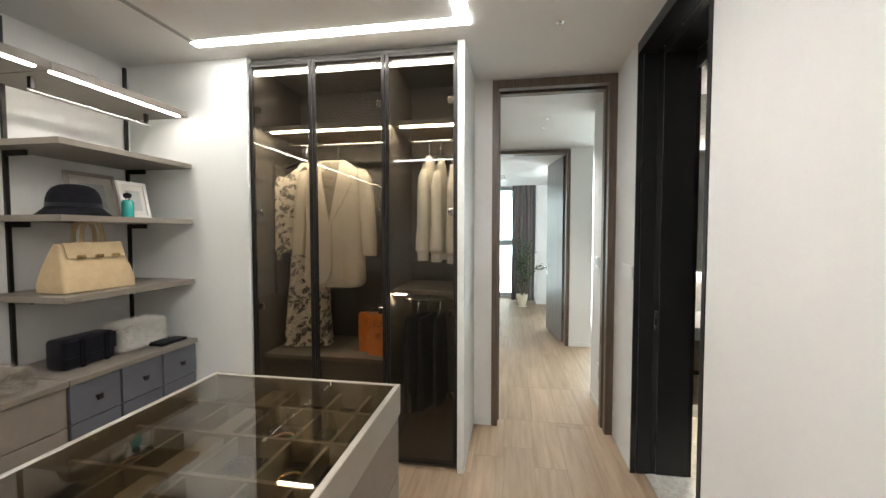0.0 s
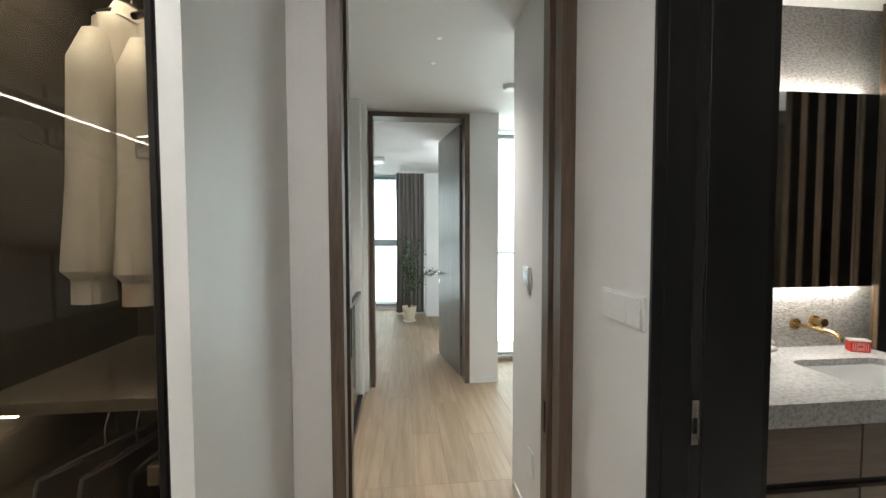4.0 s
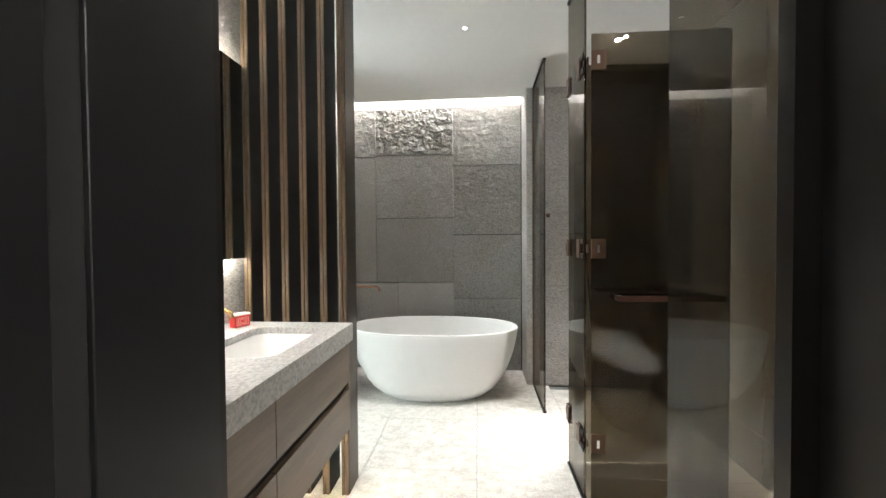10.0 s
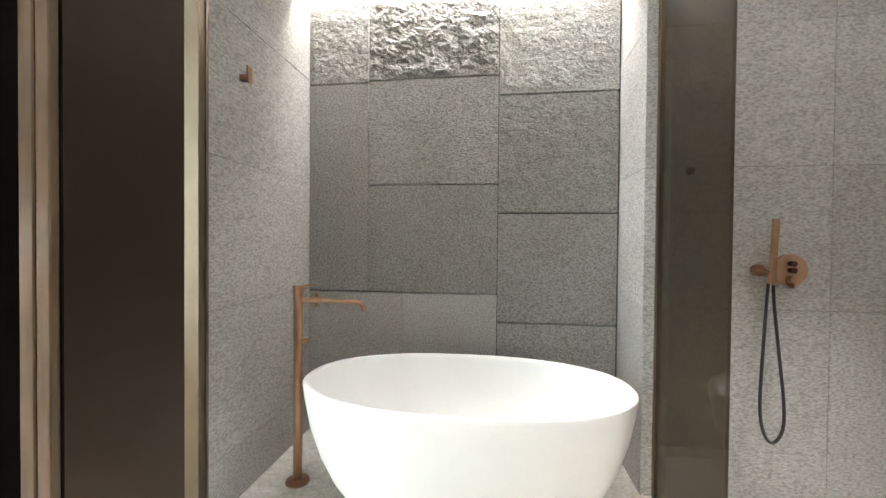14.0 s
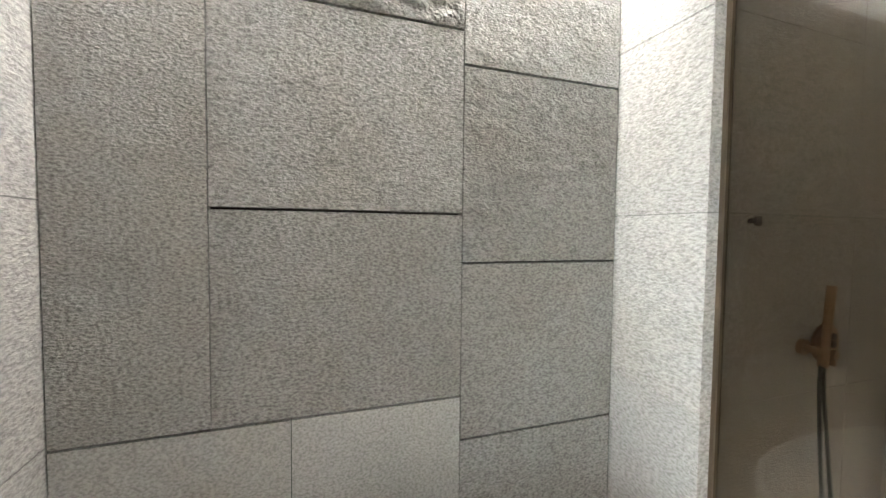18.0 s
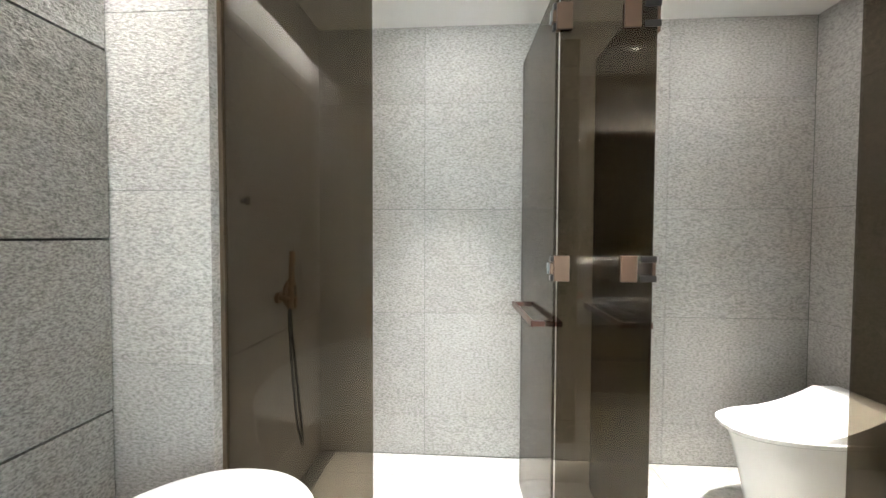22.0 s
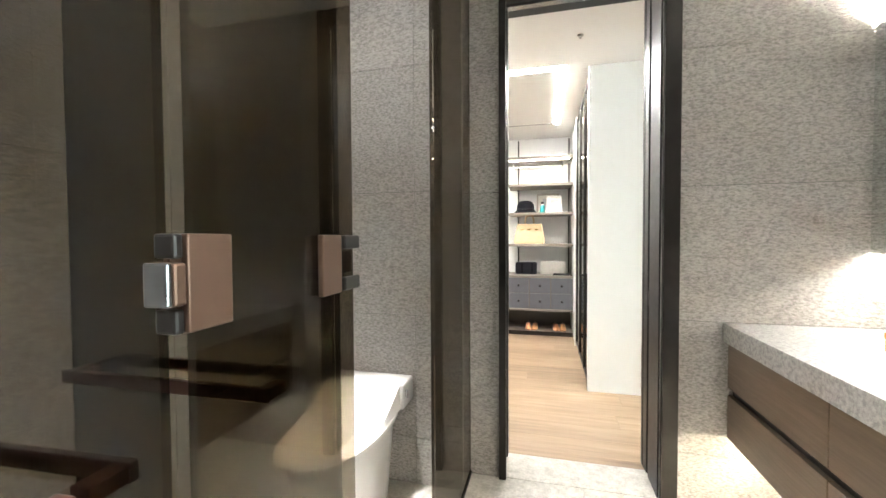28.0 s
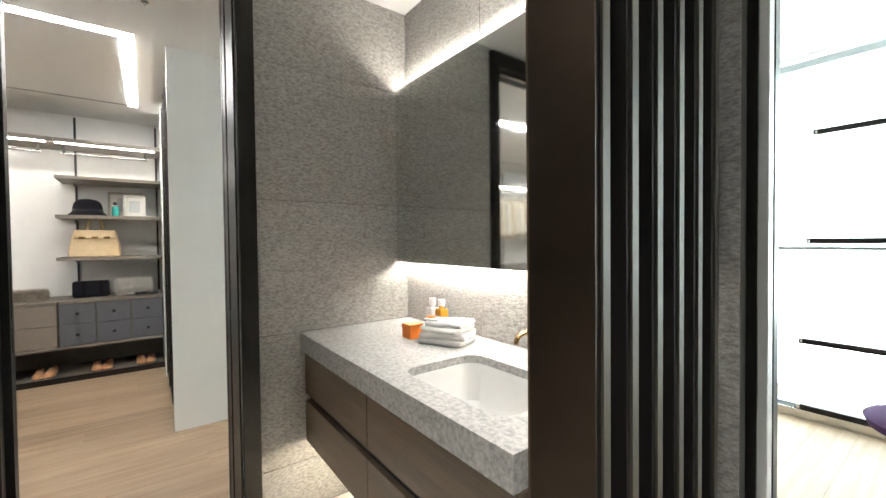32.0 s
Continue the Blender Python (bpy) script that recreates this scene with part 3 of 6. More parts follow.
def hinge(door, x, z, arm):
    """Square plates on both faces of the fixed panel, dark knuckles at its edge, and the clamp that holds the leaf."""
    a, b = (x + 0.012, x - 0.040) if arm else (x + 0.058, x + 0.112)
    h_ = part("hinge", block(min(a, b), max(a, b), G + 0.0052, G + 0.014, z - 0.044, z + 0.044, 0.002), COPPER_PLATE, door, "brushed rose bronze hinge plate")
    part("back_plate", block(min(a, b), max(a, b), G - 0.014, G - 0.0052, z - 0.044, z + 0.044, 0.002), COPPER_PLATE, h_)
    if arm:
        part("clamp", block(x + 0.0125, x + 0.026, G - 0.014, G + 0.014, z - 0.019, z + 0.019, 0.003), COPPER_PLATE, h_)
        # The glass reflection beside the clamp, built as a grey end piece.
        part("clamp_end", block(x + 0.0262, x + 0.032, G - 0.013, G + 0.013, z - 0.019, z + 0.019, 0.002), CLAMP_REFLECTION, h_, "end of the clamp, coloured as its reflection in the glass")
        for dz in (-0.033, 0.033):
            part("knuckle", block(x + 0.0125, x + 0.023, G - 0.012, G + 0.011, z + dz - 0.011, z + dz + 0.011, 0.003), KNUCKLE, h_)
    else:
        part("leaf_plate", block(x - 0.018, x - 0.0082, G - 0.085, G - 0.022, z - 0.044, z + 0.044, 0.002), COPPER_PLATE, h_)
        part("plate_slot", block(x - 0.0195, x - 0.0182, G - 0.058, G - 0.046, z - 0.018, z + 0.018), CHROME, h_)
        part("arm", block(x - 0.010, x + 0.0575, G - 0.012, G - 0.0052, z - 0.018, z + 0.018, 0.002), COPPER_PLATE, h_)
        for dz in (-0.033, 0.033):
            part("knuckle", block(x - 0.006, x + 0.046, G + 0.0052, G + 0.013, z + dz - 0.011, z + dz + 0.011, 0.003), KNUCKLE, h_)


shower_door = glass_door("smoked glass shower door standing open inwards", (3.728, G - 0.02), (3.760, 1.275))
toilet_door = glass_door("smoked glass toilet door standing open inwards", (3.404, G - 0.02), (3.415, 1.29))
for z_ in (0.28, 1.168, 2.01):
    hinge(shower_door, 3.726, z_, True)
    hinge(toilet_door, 3.406, z_, False)


# ---- bathroom: slat screen ----
def slat_screen():
    s = thing("slat_screen", "screen of upright brown wooden fins from floor to ceiling", "screen", at=(3.44, 3.3, 0))
    for k in range(6):
        y = 3.017 + 0.0935 * k
        fin = part("fin", block(3.377, 3.518, y, y + 0.033, 0.0, Z_BATH - 0.001), SLAT_DARK, s)
        for e0, e1 in ((y, y + 0.0150), (y + 0.0172, y + 0.033)):
            part("front_edging", block(3.368, 3.3768, e0, e1, 0.0, Z_BATH - 0.001, 0.0012, 1), SLAT_WOOD, fin, "brown veneer edge")
        if k == 0:
            part("end_panel", block(3.3772, 3.5178, y - 0.0026, y - 0.0002, 0.0, Z_BATH - 0.001), SLAT_SIDE, fin, "satin brown bronze side")
        part("back_edging", block(3.5182, 3.523, y + 0.012, y + 0.033, 0.0, Z_BATH - 0.001), SLAT_EDGE, fin, "satin bronze edge")
    return s


slat_screen()


# ---- bathroom: vanity ----
def rounded_rect(x0, x1, y0, y1, r, steps=6):
    pts = []
    for cx, cy, a0 in ((x1 - r, y1 - r, 0), (x0 + r, y1 - r, 90), (x0 + r, y0 + r, 180), (x1 - r, y0 + r, 270)):
        for k in range(steps + 1):
            a = radians(a0 + 90 * k / steps)
            pts.append((cx + r * math.cos(a), cy + r * math.sin(a)))
    return pts


SX0, SX1, SY0, SY1 = 2.785, 3.245, 3.075, 3.385


def countertop():
    x0, x1, y0, y1, z0, z1 = 2.036, 3.360, 2.985, Y_VAN - 0.001, 0.748, 0.828
    hole = rounded_rect(SX0, SX1, SY0, SY1, 0.062)
    cx, cy = (SX0 + SX1) / 2, (SY0 + SY1) / 2
    bm = bmesh.new()
    loops = []
    for z in (z1, z0):
        inner = [bm.verts.new((x, y, z)) for x, y in hole]
        outer = []
        for x, y in hole:
            dx, dy = x - cx, y - cy
            tx = ((x1 if dx > 0 else x0) - cx) / dx if abs(dx) > 1e-6 else 1e9
            ty = ((y1 if dy > 0 else y0) - cy) / dy if abs(dy) > 1e-6 else 1e9
            t = min(tx, ty)
            outer.append([cx + dx * t, cy + dy * t])
        for corner in ((x0, y0), (x1, y0), (x1, y1), (x0, y1)):
            k = min(range(len(outer)), key=lambda q: (outer[q][0] - corner[0]) ** 2 + (outer[q][1] - corner[1]) ** 2)
            outer[k] = list(corner)
        loops.append((inner, [bm.verts.new((x, y, z)) for x, y in outer]))
    n_ = len(hole)
    (ti, to), (bi, bo) = loops
    for k in range(n_):
        m = (k + 1) % n_
        for quad in ((ti[k], ti[m], to[m], to[k]), (bi[k], bo[k], bo[m], bi[m]), (to[k], to[m], bo[m], bo[k]), (ti[k], bi[k], bi[m], ti[m])):
            try:
                bm.faces.new(quad)
            except ValueError:
                pass
    return tagged(mesh_ob("countertop", bm, COUNTER_STONE), "thick pale grey stone countertop with an undermounted basin", "countertop")


countertop()


def basin():
    b = thing("basin", "white ceramic undermount basin with rounded corners", "basin", at=((SX0 + SX1) / 2, (SY0 + SY1) / 2, 0.62))
    bm = bmesh.new()
    rings = []
    for grow, z, r in ((-0.0005, 0.752, 0.062), (-0.001, 0.800, 0.062), (-0.006, 0.801, 0.06), (-0.008, 0.78, 0.06), (-0.012, 0.67, 0.06), (-0.035, 0.635, 0.07), (-0.09, 0.622, 0.05), (-0.13, 0.618, 0.02)):
        rings.append([bm.verts.new((x, y, z)) for x, y in rounded_rect(SX0 - grow, SX1 + grow, SY0 - grow, SY1 + grow, r)])
    for p, q in zip(rings, rings[1:]):
        for k in range(len(p)):
            m = (k + 1) % len(p)
            bm.faces.new((p[k], p[m], q[m], q[k]))
    bm.faces.new(rings[-1])
    part("bowl", bm, CERAMIC, b, smooth=True)
    part("drain", turned([(0.022, 0), (0.023, 0.003), (0.012, 0.006)], (3.015, 3.23, 0.6185), 20), GOLD, b, "gold drain", True)


basin()


def vanity():
    v = thing("vanity_cabinet", "wall-hung brown veneer vanity cabinet with four handleless drawers", "cabinet", at=(2.7, 3.28, 0.32))
    part("body", block(2.040, 3.352, 3.026, Y_VAN - 0.002, 0.335, 0.612), TAUPE_DARK, v)
    part("front_rail", block(2.040, 3.352, 3.026, 3.05, 0.612, 0.746), TAUPE_DARK, v)
    part("end_panel", block(3.3525, 3.366, 3.004, 3.56, 0.325, 0.7465), VANITY_WOOD, v)
    for z0, z1 in ((0.548, 0.742), (0.326, 0.514)):
        for x0, x1 in ((2.040, 2.676), (2.680, 3.351)):
            part("drawer_front", block(x0, x1, 3.004, 3.024, z0, z1, 0.0015, 1), VANITY_WOOD, v)
    part("finger_groove", block(2.041, 3.351, 3.0245, 3.0255, 0.515, 0.547), DARK_METAL, v, "dark recessed finger groove")
    part("led_strip", block(2.06, 3.34, 3.10, 3.115, 0.328, 0.3345), TOE_GLOW, v, "warm light strip under the cabinet")


vanity()


def mirror():
    m = thing("wall_mirror", "large frameless wall mirror lit from behind above the vanity", "mirror", at=(2.7, 3.5, 1.13))
    part("glass", block(2.038, 3.364, 3.500, 3.505, 1.133, 2.035), MIRROR, m, "silvered mirror glass")
    part("backing", block(2.040, 3.362, 3.5052, Y_VAN - 0.012, 1.150, 2.018), TAUPE_DARK, m)
    part("lower_led", block(2.05, 3.355, 3.515, 3.530, 1.142, 1.1497), MIRROR_GLOW, m, "warm light strip")
    part("upper_led", block(2.05, 3.355, 3.515, 3.530, 2.0183, 2.026), MIRROR_GLOW, m, "warm light strip")


mirror()


def wall_tap():
    t = thing("wall_tap", "wall-mounted brushed gold basin tap with a separate handle", "tap", at=(2.93, 3.56, 0.97))
    z = 0.945
    part("spout_plate", rod((3.02, Y_VAN - 0.001, z), (3.02, Y_VAN - 0.012, z), 0.027, sides=28), GOLD, t, smooth=True)
    part("spout", tube([(3.02, Y_VAN - 0.01, z), (3.02, 3.48, z), (3.02, 3.40, z - 0.002), (3.02, 3.368, z - 0.012), (3.02, 3.358, z - 0.034)], 0.009, 14), GOLD, t, smooth=True)
    part("handle_plate", rod((3.125, Y_VAN - 0.001, z + 0.012), (3.125, Y_VAN - 0.012, z + 0.012), 0.027, sides=28), GOLD, t, smooth=True)
    part("handle", rod((3.125, Y_VAN - 0.012, z + 0.012), (3.125, 3.515, z + 0.012), 0.0195, sides=28), GOLD, t, smooth=True)
    part("lever", rod((3.125, 3.527, z - 0.004), (3.125, 3.527, z - 0.045), 0.005), GOLD, t, smooth=True)


wall_tap()


# ---- bathroom: toilet ----
def toilet():
    t = thing("toilet", "white one-piece ceramic smart toilet with its lid closed", "toilet", at=(2.5, 1.41, 0))
    cx0, cy = X_BOX + 0.004, 1.41

    def fit_size(name, bm, mat, smooth=True):
        bmesh.ops.transform(bm, matrix=Matrix.Translation((cx0, cy, 0)) @ Matrix.Diagonal((0.92, 0.96, 1.06, 1)) @ Matrix.Translation((-cx0, -cy, 0)), verts=bm.verts[:])
        return part(name, bm, mat, t, smooth=smooth)

    def ring(bm, half, length, z, back=0.0, n_=28, sq=2.6):
        pts = []
        for k in range(n_):
            a = 2 * math.pi * k / n_
            c, s = math.cos(a), math.sin(a)
            u = 0.5 + 0.5 * math.copysign(abs(c) ** (2 / (sq if c < 0 else 2.0)), c)
            w = math.copysign(abs(s) ** (2 / sq), s)
            pts.append(bm.verts.new((cx0 + back + length * u, cy + half * w, z)))
        return pts

    def loft(specs):
        bm = bmesh.new()
        rs = [ring(bm, *s) for s in specs]
        for p, q in zip(rs, rs[1:]):
            for k in range(len(p)):
                m = (k + 1) % len(p)
                bm.faces.new((p[k], p[m], q[m], q[k]))
        bm.faces.new(rs[0][::-1])
        bm.faces.new(rs[-1])
        return bm

    fit_size("bowl", loft([(0.122, 0.585, 0.0), (0.126, 0.595, 0.012), (0.136, 0.612, 0.10), (0.152, 0.640, 0.22), (0.168, 0.672, 0.32), (0.177, 0.692, 0.365), (0.178, 0.696, 0.383)]), CERAMIC)
    fit_size("seat", loft([(0.196, 0.73, 0.385), (0.202, 0.738, 0.39), (0.202, 0.738, 0.405), (0.196, 0.73, 0.409)]), CERAMIC)
    bm = bmesh.new()
    rows_ = []
    for i in range(15):
        u = i / 14
        x = cx0 + 0.15 + (0.732 - 0.15) * u
        half = 0.197 * (1 - max(0, (u - 0.35) / 0.65) ** 2.4) ** 0.5 if u < 1 else 0.02
        top = 0.412 + 0.088 * (1 - min(1, u / 0.55)) ** 1.7 + 0.022 * (1 - u)
        rows_.append([bm.verts.new((x, cy + half * s, z)) for s, z in ((-1, 0.411), (-0.97, top - 0.006), (-0.85, top), (0, top + 0.006), (0.85, top), (0.97, top - 0.006), (1, 0.411))])
    for p, q in zip(rows_, rows_[1:]):
        for k in range(6):
            bm.faces.new((p[k], p[k + 1], q[k + 1], q[k]))
        bm.faces.new((p[6], p[0], q[0], q[6]))
    bm.faces.new(rows_[0])
    bm.faces.new(rows_[-1][::-1])
    fit_size("lid", bm, CERAMIC)
    fit_size("tank_cover", block(cx0, cx0 + 0.16, cy - 0.21, cy + 0.21, 0.40, 0.512, 0.014, 3), CERAMIC)
    fit_size("lid_lever", block(cx0 + 0.12, cx0 + 0.14, cy + 0.2105, cy + 0.222, 0.45, 0.485, 0.002), CHROME, False)
    return t


toilet()


# ---- bathroom: shower set ----
def shower_set():
    x = X_MIX - 0.0065
    s = thing("shower_set", "copper hand shower with a black hose and round mixer", "shower", at=(4.84, 1.5, 1.0))
    part("mixer_plate", rod((x, 1.432, 0.998), (x - 0.012, 1.432, 0.998), 0.066, sides=40), COPPER, s, smooth=True)
    for z in (1.025, 0.998):
        part("mixer_button", rod((x - 0.012, 1.432, z), (x - 0.034, 1.432, z), 0.012), DARK_COPPER, s, smooth=True)
    part("mixer_lever", block(x - 0.040, x - 0.012, 1.427, 1.437, 0.925, 0.965, 0.003), COPPER, s)
    part("mixer_knob", rod((x - 0.012, 1.432, 0.963), (x - 0.04, 1.432, 0.963), 0.016), COPPER, s, smooth=True)
    part("holder_plate", rod((x, 1.552, 0.995), (x - 0.016, 1.552, 0.995), 0.026, sides=24), COPPER, s, smooth=True)
    part("holder", tube([(x - 0.014, 1.552, 0.995), (x - 0.035, 1.545, 0.992), (x - 0.05, 1.532, 0.985)], 0.012), COPPER, s, smooth=True)
    part("outlet", rod((x - 0.05, 1.525, 0.94), (x - 0.05, 1.525, 1.0), 0.015), COPPER, s, smooth=True)
    part("hand_shower", rod((x - 0.052, 1.524, 1.0), (x - 0.06, 1.519, 1.205), 0.012, 0.0135), COPPER, s, smooth=True)
    part("hose", tube([(x - 0.052, 1.538, 0.945), (x - 0.054, 1.545, 0.86), (x - 0.078, 1.570, 0.66), (x - 0.108, 1.594, 0.46), (x - 0.122, 1.586, 0.365), (x - 0.112, 1.548, 0.325), (x - 0.092, 1.502, 0.365), (x - 0.075, 1.487, 0.46), (x - 0.062, 1.500, 0.66), (x - 0.05, 1.514, 0.86), (x - 0.05, 1.519, 0.945)], 0.0062, 10), plain("black_hose", (0.015, 0.015, 0.016), 0.4), s, "black hose", True)


shower_set()

hook = thing("robe_hook", "small square copper robe hook on the granite wall", "hook", at=(4.64, Y_NICHE, 1.80))
part("stem", block(4.625, 4.65, Y_NICHE - 0.035, Y_NICHE - 0.001, 1.775, 1.80, 0.002), COPPER, hook)
part("head", block(4.622, 4.655, Y_NICHE - 0.043, Y_NICHE - 0.0352, 1.765, 1.835, 0.002), COPPER, hook)
hook2 = thing("robe_hook", "small dark copper hook in the shower", "hook", at=(X_MIX, 1.86, 1.36))
part("stem", block(X_MIX - 0.03, X_MIX - 0.0065, 1.82, 1.835, 1.40, 1.415, 0.002), DARK_COPPER, hook2)
part("head", block(X_MIX - 0.036, X_MIX - 0.0302, 1.812, 1.843, 1.392, 1.422, 0.002), DARK_COPPER, hook2)

# ---- bathroom: frames of the two sliding doors ----
df = thing("door_frame", "black lacquered pocket frame of the bathroom sliding door", "door frame", at=(1.87, 2.35, 0))
part("far_trim", block(X_DRESS - 0.006, 1.745, DOOR_Y1 - 0.009, DOOR_Y1, 0, 2.5, 0.001, 1), BLACK_FRAME, df)
part("far_jamb", block(1.748, 1.824, DOOR_Y1 - 0.007, DOOR_Y1, 0, 2.5, 0.001, 1), BLACK_FRAME, df)
part("far_groove", block(1.8245, 1.8565, DOOR_Y1 - 0.0015, DOOR_Y1, 0, 2.5), DARK_JOINT, df, "dark closing groove")
part("far_jamb_inner", block(1.857, X_BATH - 0.005, DOOR_Y1 - 0.007, DOOR_Y1, 0, 2.5, 0.001, 1), BLACK_FRAME, df)
part("far_casing", block(X_BATH - 0.004, X_BATH + 0.022, DOOR_Y1 + 0.004, DOOR_Y1 + 0.070, 0.0, 2.44), DARK_METAL, df)
part("near_casing", block(X_BATH - 0.004, X_BATH + 0.022, 2.010, 2.044, 0.0, 2.44), DARK_METAL, df)
part("head_casing", block(X_BATH - 0.004, X_BATH + 0.022, 2.0442, DOOR_Y1 + 0.0038, 2.35, 2.44), DARK_METAL, df)
part("near_jamb", block(X_NEAR - 0.004, 1.80, DOOR_Y0 - 0.03, DOOR_Y0, 0, 2.5), BLACK_FRAME, df)
part("near_jamb_inner", block(1.86, X_BATH - 0.005, DOOR_Y0 - 0.03, DOOR_Y0 + 0.008, 0, 2.5), BLACK_FRAME, df)
part("head", block(X_DRESS - 0.008, X_BATH - 0.006, DOOR_Y0, DOOR_Y1 - 0.0092, 2.44, 2.5), BLACK_FRAME, df)
part("track", block(1.81, 1.85, DOOR_Y0 + 0.01, DOOR_Y1 - 0.04, 2.425, 2.4398), CHROME, df)
lp = part("strike_plate", block(1.830, 1.850, DOOR_Y1 - 0.0045, DOOR_Y1 - 0.0017, 0.86, 0.975), CHROME, df, "steel strike plate")
part("keeper_slot", block(1.835, 1.845, DOOR_Y1 - 0.0058, DOOR_Y1 - 0.0046, 0.89, 0.93), DARK_METAL, lp)
leaf = thing("sliding_door", "black sliding door leaf pushed back into its pocket", "door", at=(1.83, 2.0, 0))
part("leaf", block(1.805, 1.855, DOOR_Y0 - 0.02, DOOR_Y0 + 0.03, 0.01, 2.42), BLACK_FRAME, leaf)
part("edge_pull", block(1.822, 1.838, DOOR_Y0 + 0.0302, DOOR_Y0 + 0.033, 0.98, 1.16), DARK_METAL, leaf)
part("lock", block(1.822, 1.838, DOOR_Y0 + 0.0302, DOOR_Y0 + 0.033, 0.86, 0.95), DARK_METAL, leaf)
tagged(part("threshold", block(1.80, X_BATH + 0.0, DOOR_Y0 + 0.0, DOOR_Y1 - 0.0, -0.02, 0.004), FLOOR_STONE), "pale stone threshold slab in the doorway", "threshold", kind="structure")

sf = thing("door_frame", "bronze metal pocket frame of the second sliding door", "door frame", at=(4.42, 3.8, 0))
for y0, y1 in ((3.702, 3.775), (3.782, 3.86), (3.867, 3.965)):
    part("jamb_strip", block(4.385, 4.418, y0, y1, 0, 2.42), BRONZE_FRAME, sf)
part("groove", block(4.395, 4.417, 3.7752, 3.866, 0, 2.419), BLACK_FRAME, sf, "dark groove")
part("edge_trim", block(4.4185, 4.432, 3.698, 3.7055, 0, 2.42), BRONZE_FRAME, sf)
part("edge_pull", block(4.380, 4.3848, 3.805, 3.835, 0.98, 1.09), plain("grey_pull", (0.12, 0.15, 0.16), 0.4, 0.5), sf)
part("lock_plate", block(4.382, 4.3848, 3.812, 3.832, 0.83, 0.96), CERAMIC, sf, "white lock plate")
part("left_jamb", block(3.553, 3.574, 3.60, 3.675, 0, 2.42), DARK_METAL, sf)
part("left_trim", block(3.5745, 3.596, 3.602, 3.64, 0, 2.42, 0.002, 1), SILVER, sf, "polished steel edge")
part("left_stop", block(3.5745, 3.598, 3.6405, 3.675, 0, 2.42), DARK_METAL, sf)
part("head", block(3.585, 4.385, 3.70, 3.96, 2.40, 2.42), BRONZE_FRAME, sf)


# ---- bathroom: ceiling fittings ----
def assumed_downlight(x, y, z, watts, spread=105.0, rgb=(1.0, 0.965, 0.915), size=1.0, lens=6.0):
    d = thing("assumed_downlight", "small round recessed white ceiling lamp, assumed to give the light below", "light", "ceiling downlights", at=(x, y, z))
    bm = turned([(0.040 * size, 0), (0.041 * size, -0.003), (0.030 * size, -0.004), (0.028 * size, -0.0005)], (x, y, z - 0.0005), 28)
    part("trim_ring", bm, WHITE_LACQUER, d, smooth=True)
    part("lens", rod((x, y, z - 0.0046), (x, y, z - 0.0056), 0.026 * size, sides=24), glow("downlight_lens", rgb, lens), d, "glowing lens")
    la = bpy.data.lights.new("downlight_beam", "SPOT")
    la.energy, la.spot_size, la.spot_blend, la.shadow_soft_size, la.color = watts, radians(spread), 1.0, 0.04, rgb
    ob = new("downlight_beam", la)
    ob.location = (x, y, z - 0.012)
    ob.parent = d
    ob.matrix_parent_inverse = d.matrix_world.inverted()
    return d


assumed_downlight(2.99, 3.16, Z_BATH, SPOT_BATH * 0.6, 72)
# Unseen lamp, added to brighten the open floor and the bath.
assumed_downlight(3.92, 2.47, Z_BATH, SPOT_BATH * 1.25, 74, size=0.45)
# Unseen lamp, added to light the shower.
assumed_downlight(4.15, 1.52, Z_BATH, SPOT_BATH * 1.9, 56, (1.0, 0.985, 0.975), size=0.5, lens=1700.0)
assumed_downlight(2.70, 1.46, Z_BATH, SPOT_BATH * 3.0, 33, size=0.5, lens=1100.0)
sd = thing("smoke_detector", "round white ceiling smoke detector with small slots", "smoke detector", at=(3.33, 2.44, Z_BATH))
part("base", turned([(0.052, 0), (0.052, -0.012), (0.046, -0.018)], (3.33, 2.44, Z_BATH - 0.0005), 36), WHITE_LACQUER, sd, smooth=True)
part("dome", turned([(0.044, -0.0182), (0.038, -0.036), (0.02, -0.042)], (3.33, 2.44, Z_BATH - 0.0005), 36), WHITE_LACQUER, sd, smooth=True)
for k in range(5):
    a = radians(150 + 15 * k)
    part("slot", block(3.33 + 0.041 * math.cos(a) - 0.004, 3.33 + 0.041 * math.cos(a) + 0.001, 2.44 + 0.041 * math.sin(a) - 0.003, 2.44 + 0.041 * math.sin(a) + 0.003, Z_BATH - 0.031, Z_BATH - 0.023), DARK_METAL, sd)

# ---- dressing room: ceiling light ----
ring = thing("ceiling_light", "rectangular white light line let into the ceiling", "light", at=(0, 0.9, Z_DRESS))
RX0, RX1, RY0, RY1, RW = -0.815, 0.787, -1.1, 2.39, 0.066
part("light_line", block(RX1 - RW, RX1, RY0, RY1, Z_DRESS - 0.004, Z_DRESS - 0.0005), RING_GLOW, ring, "glowing diffuser")
part("light_line", block(RX0, RX1 - RW, RY1 - RW, RY1, Z_DRESS - 0.004, Z_DRESS - 0.0005), RING_GLOW, ring, "glowing diffuser")
part("light_line", block(RX0 + 0.03, RX1 - RW, RY0, RY0 + RW, Z_DRESS - 0.004, Z_DRESS - 0.0005), RING_GLOW, ring, "glowing diffuser")
part("unlit_line", block(RX0, RX0 + 0.028, RY0, RY1 - RW, Z_DRESS - 0.004, Z_DRESS - 0.0005), plain("grey_diffuser", (0.33, 0.33, 0.33), 0.5), ring, "grey unlit channel")
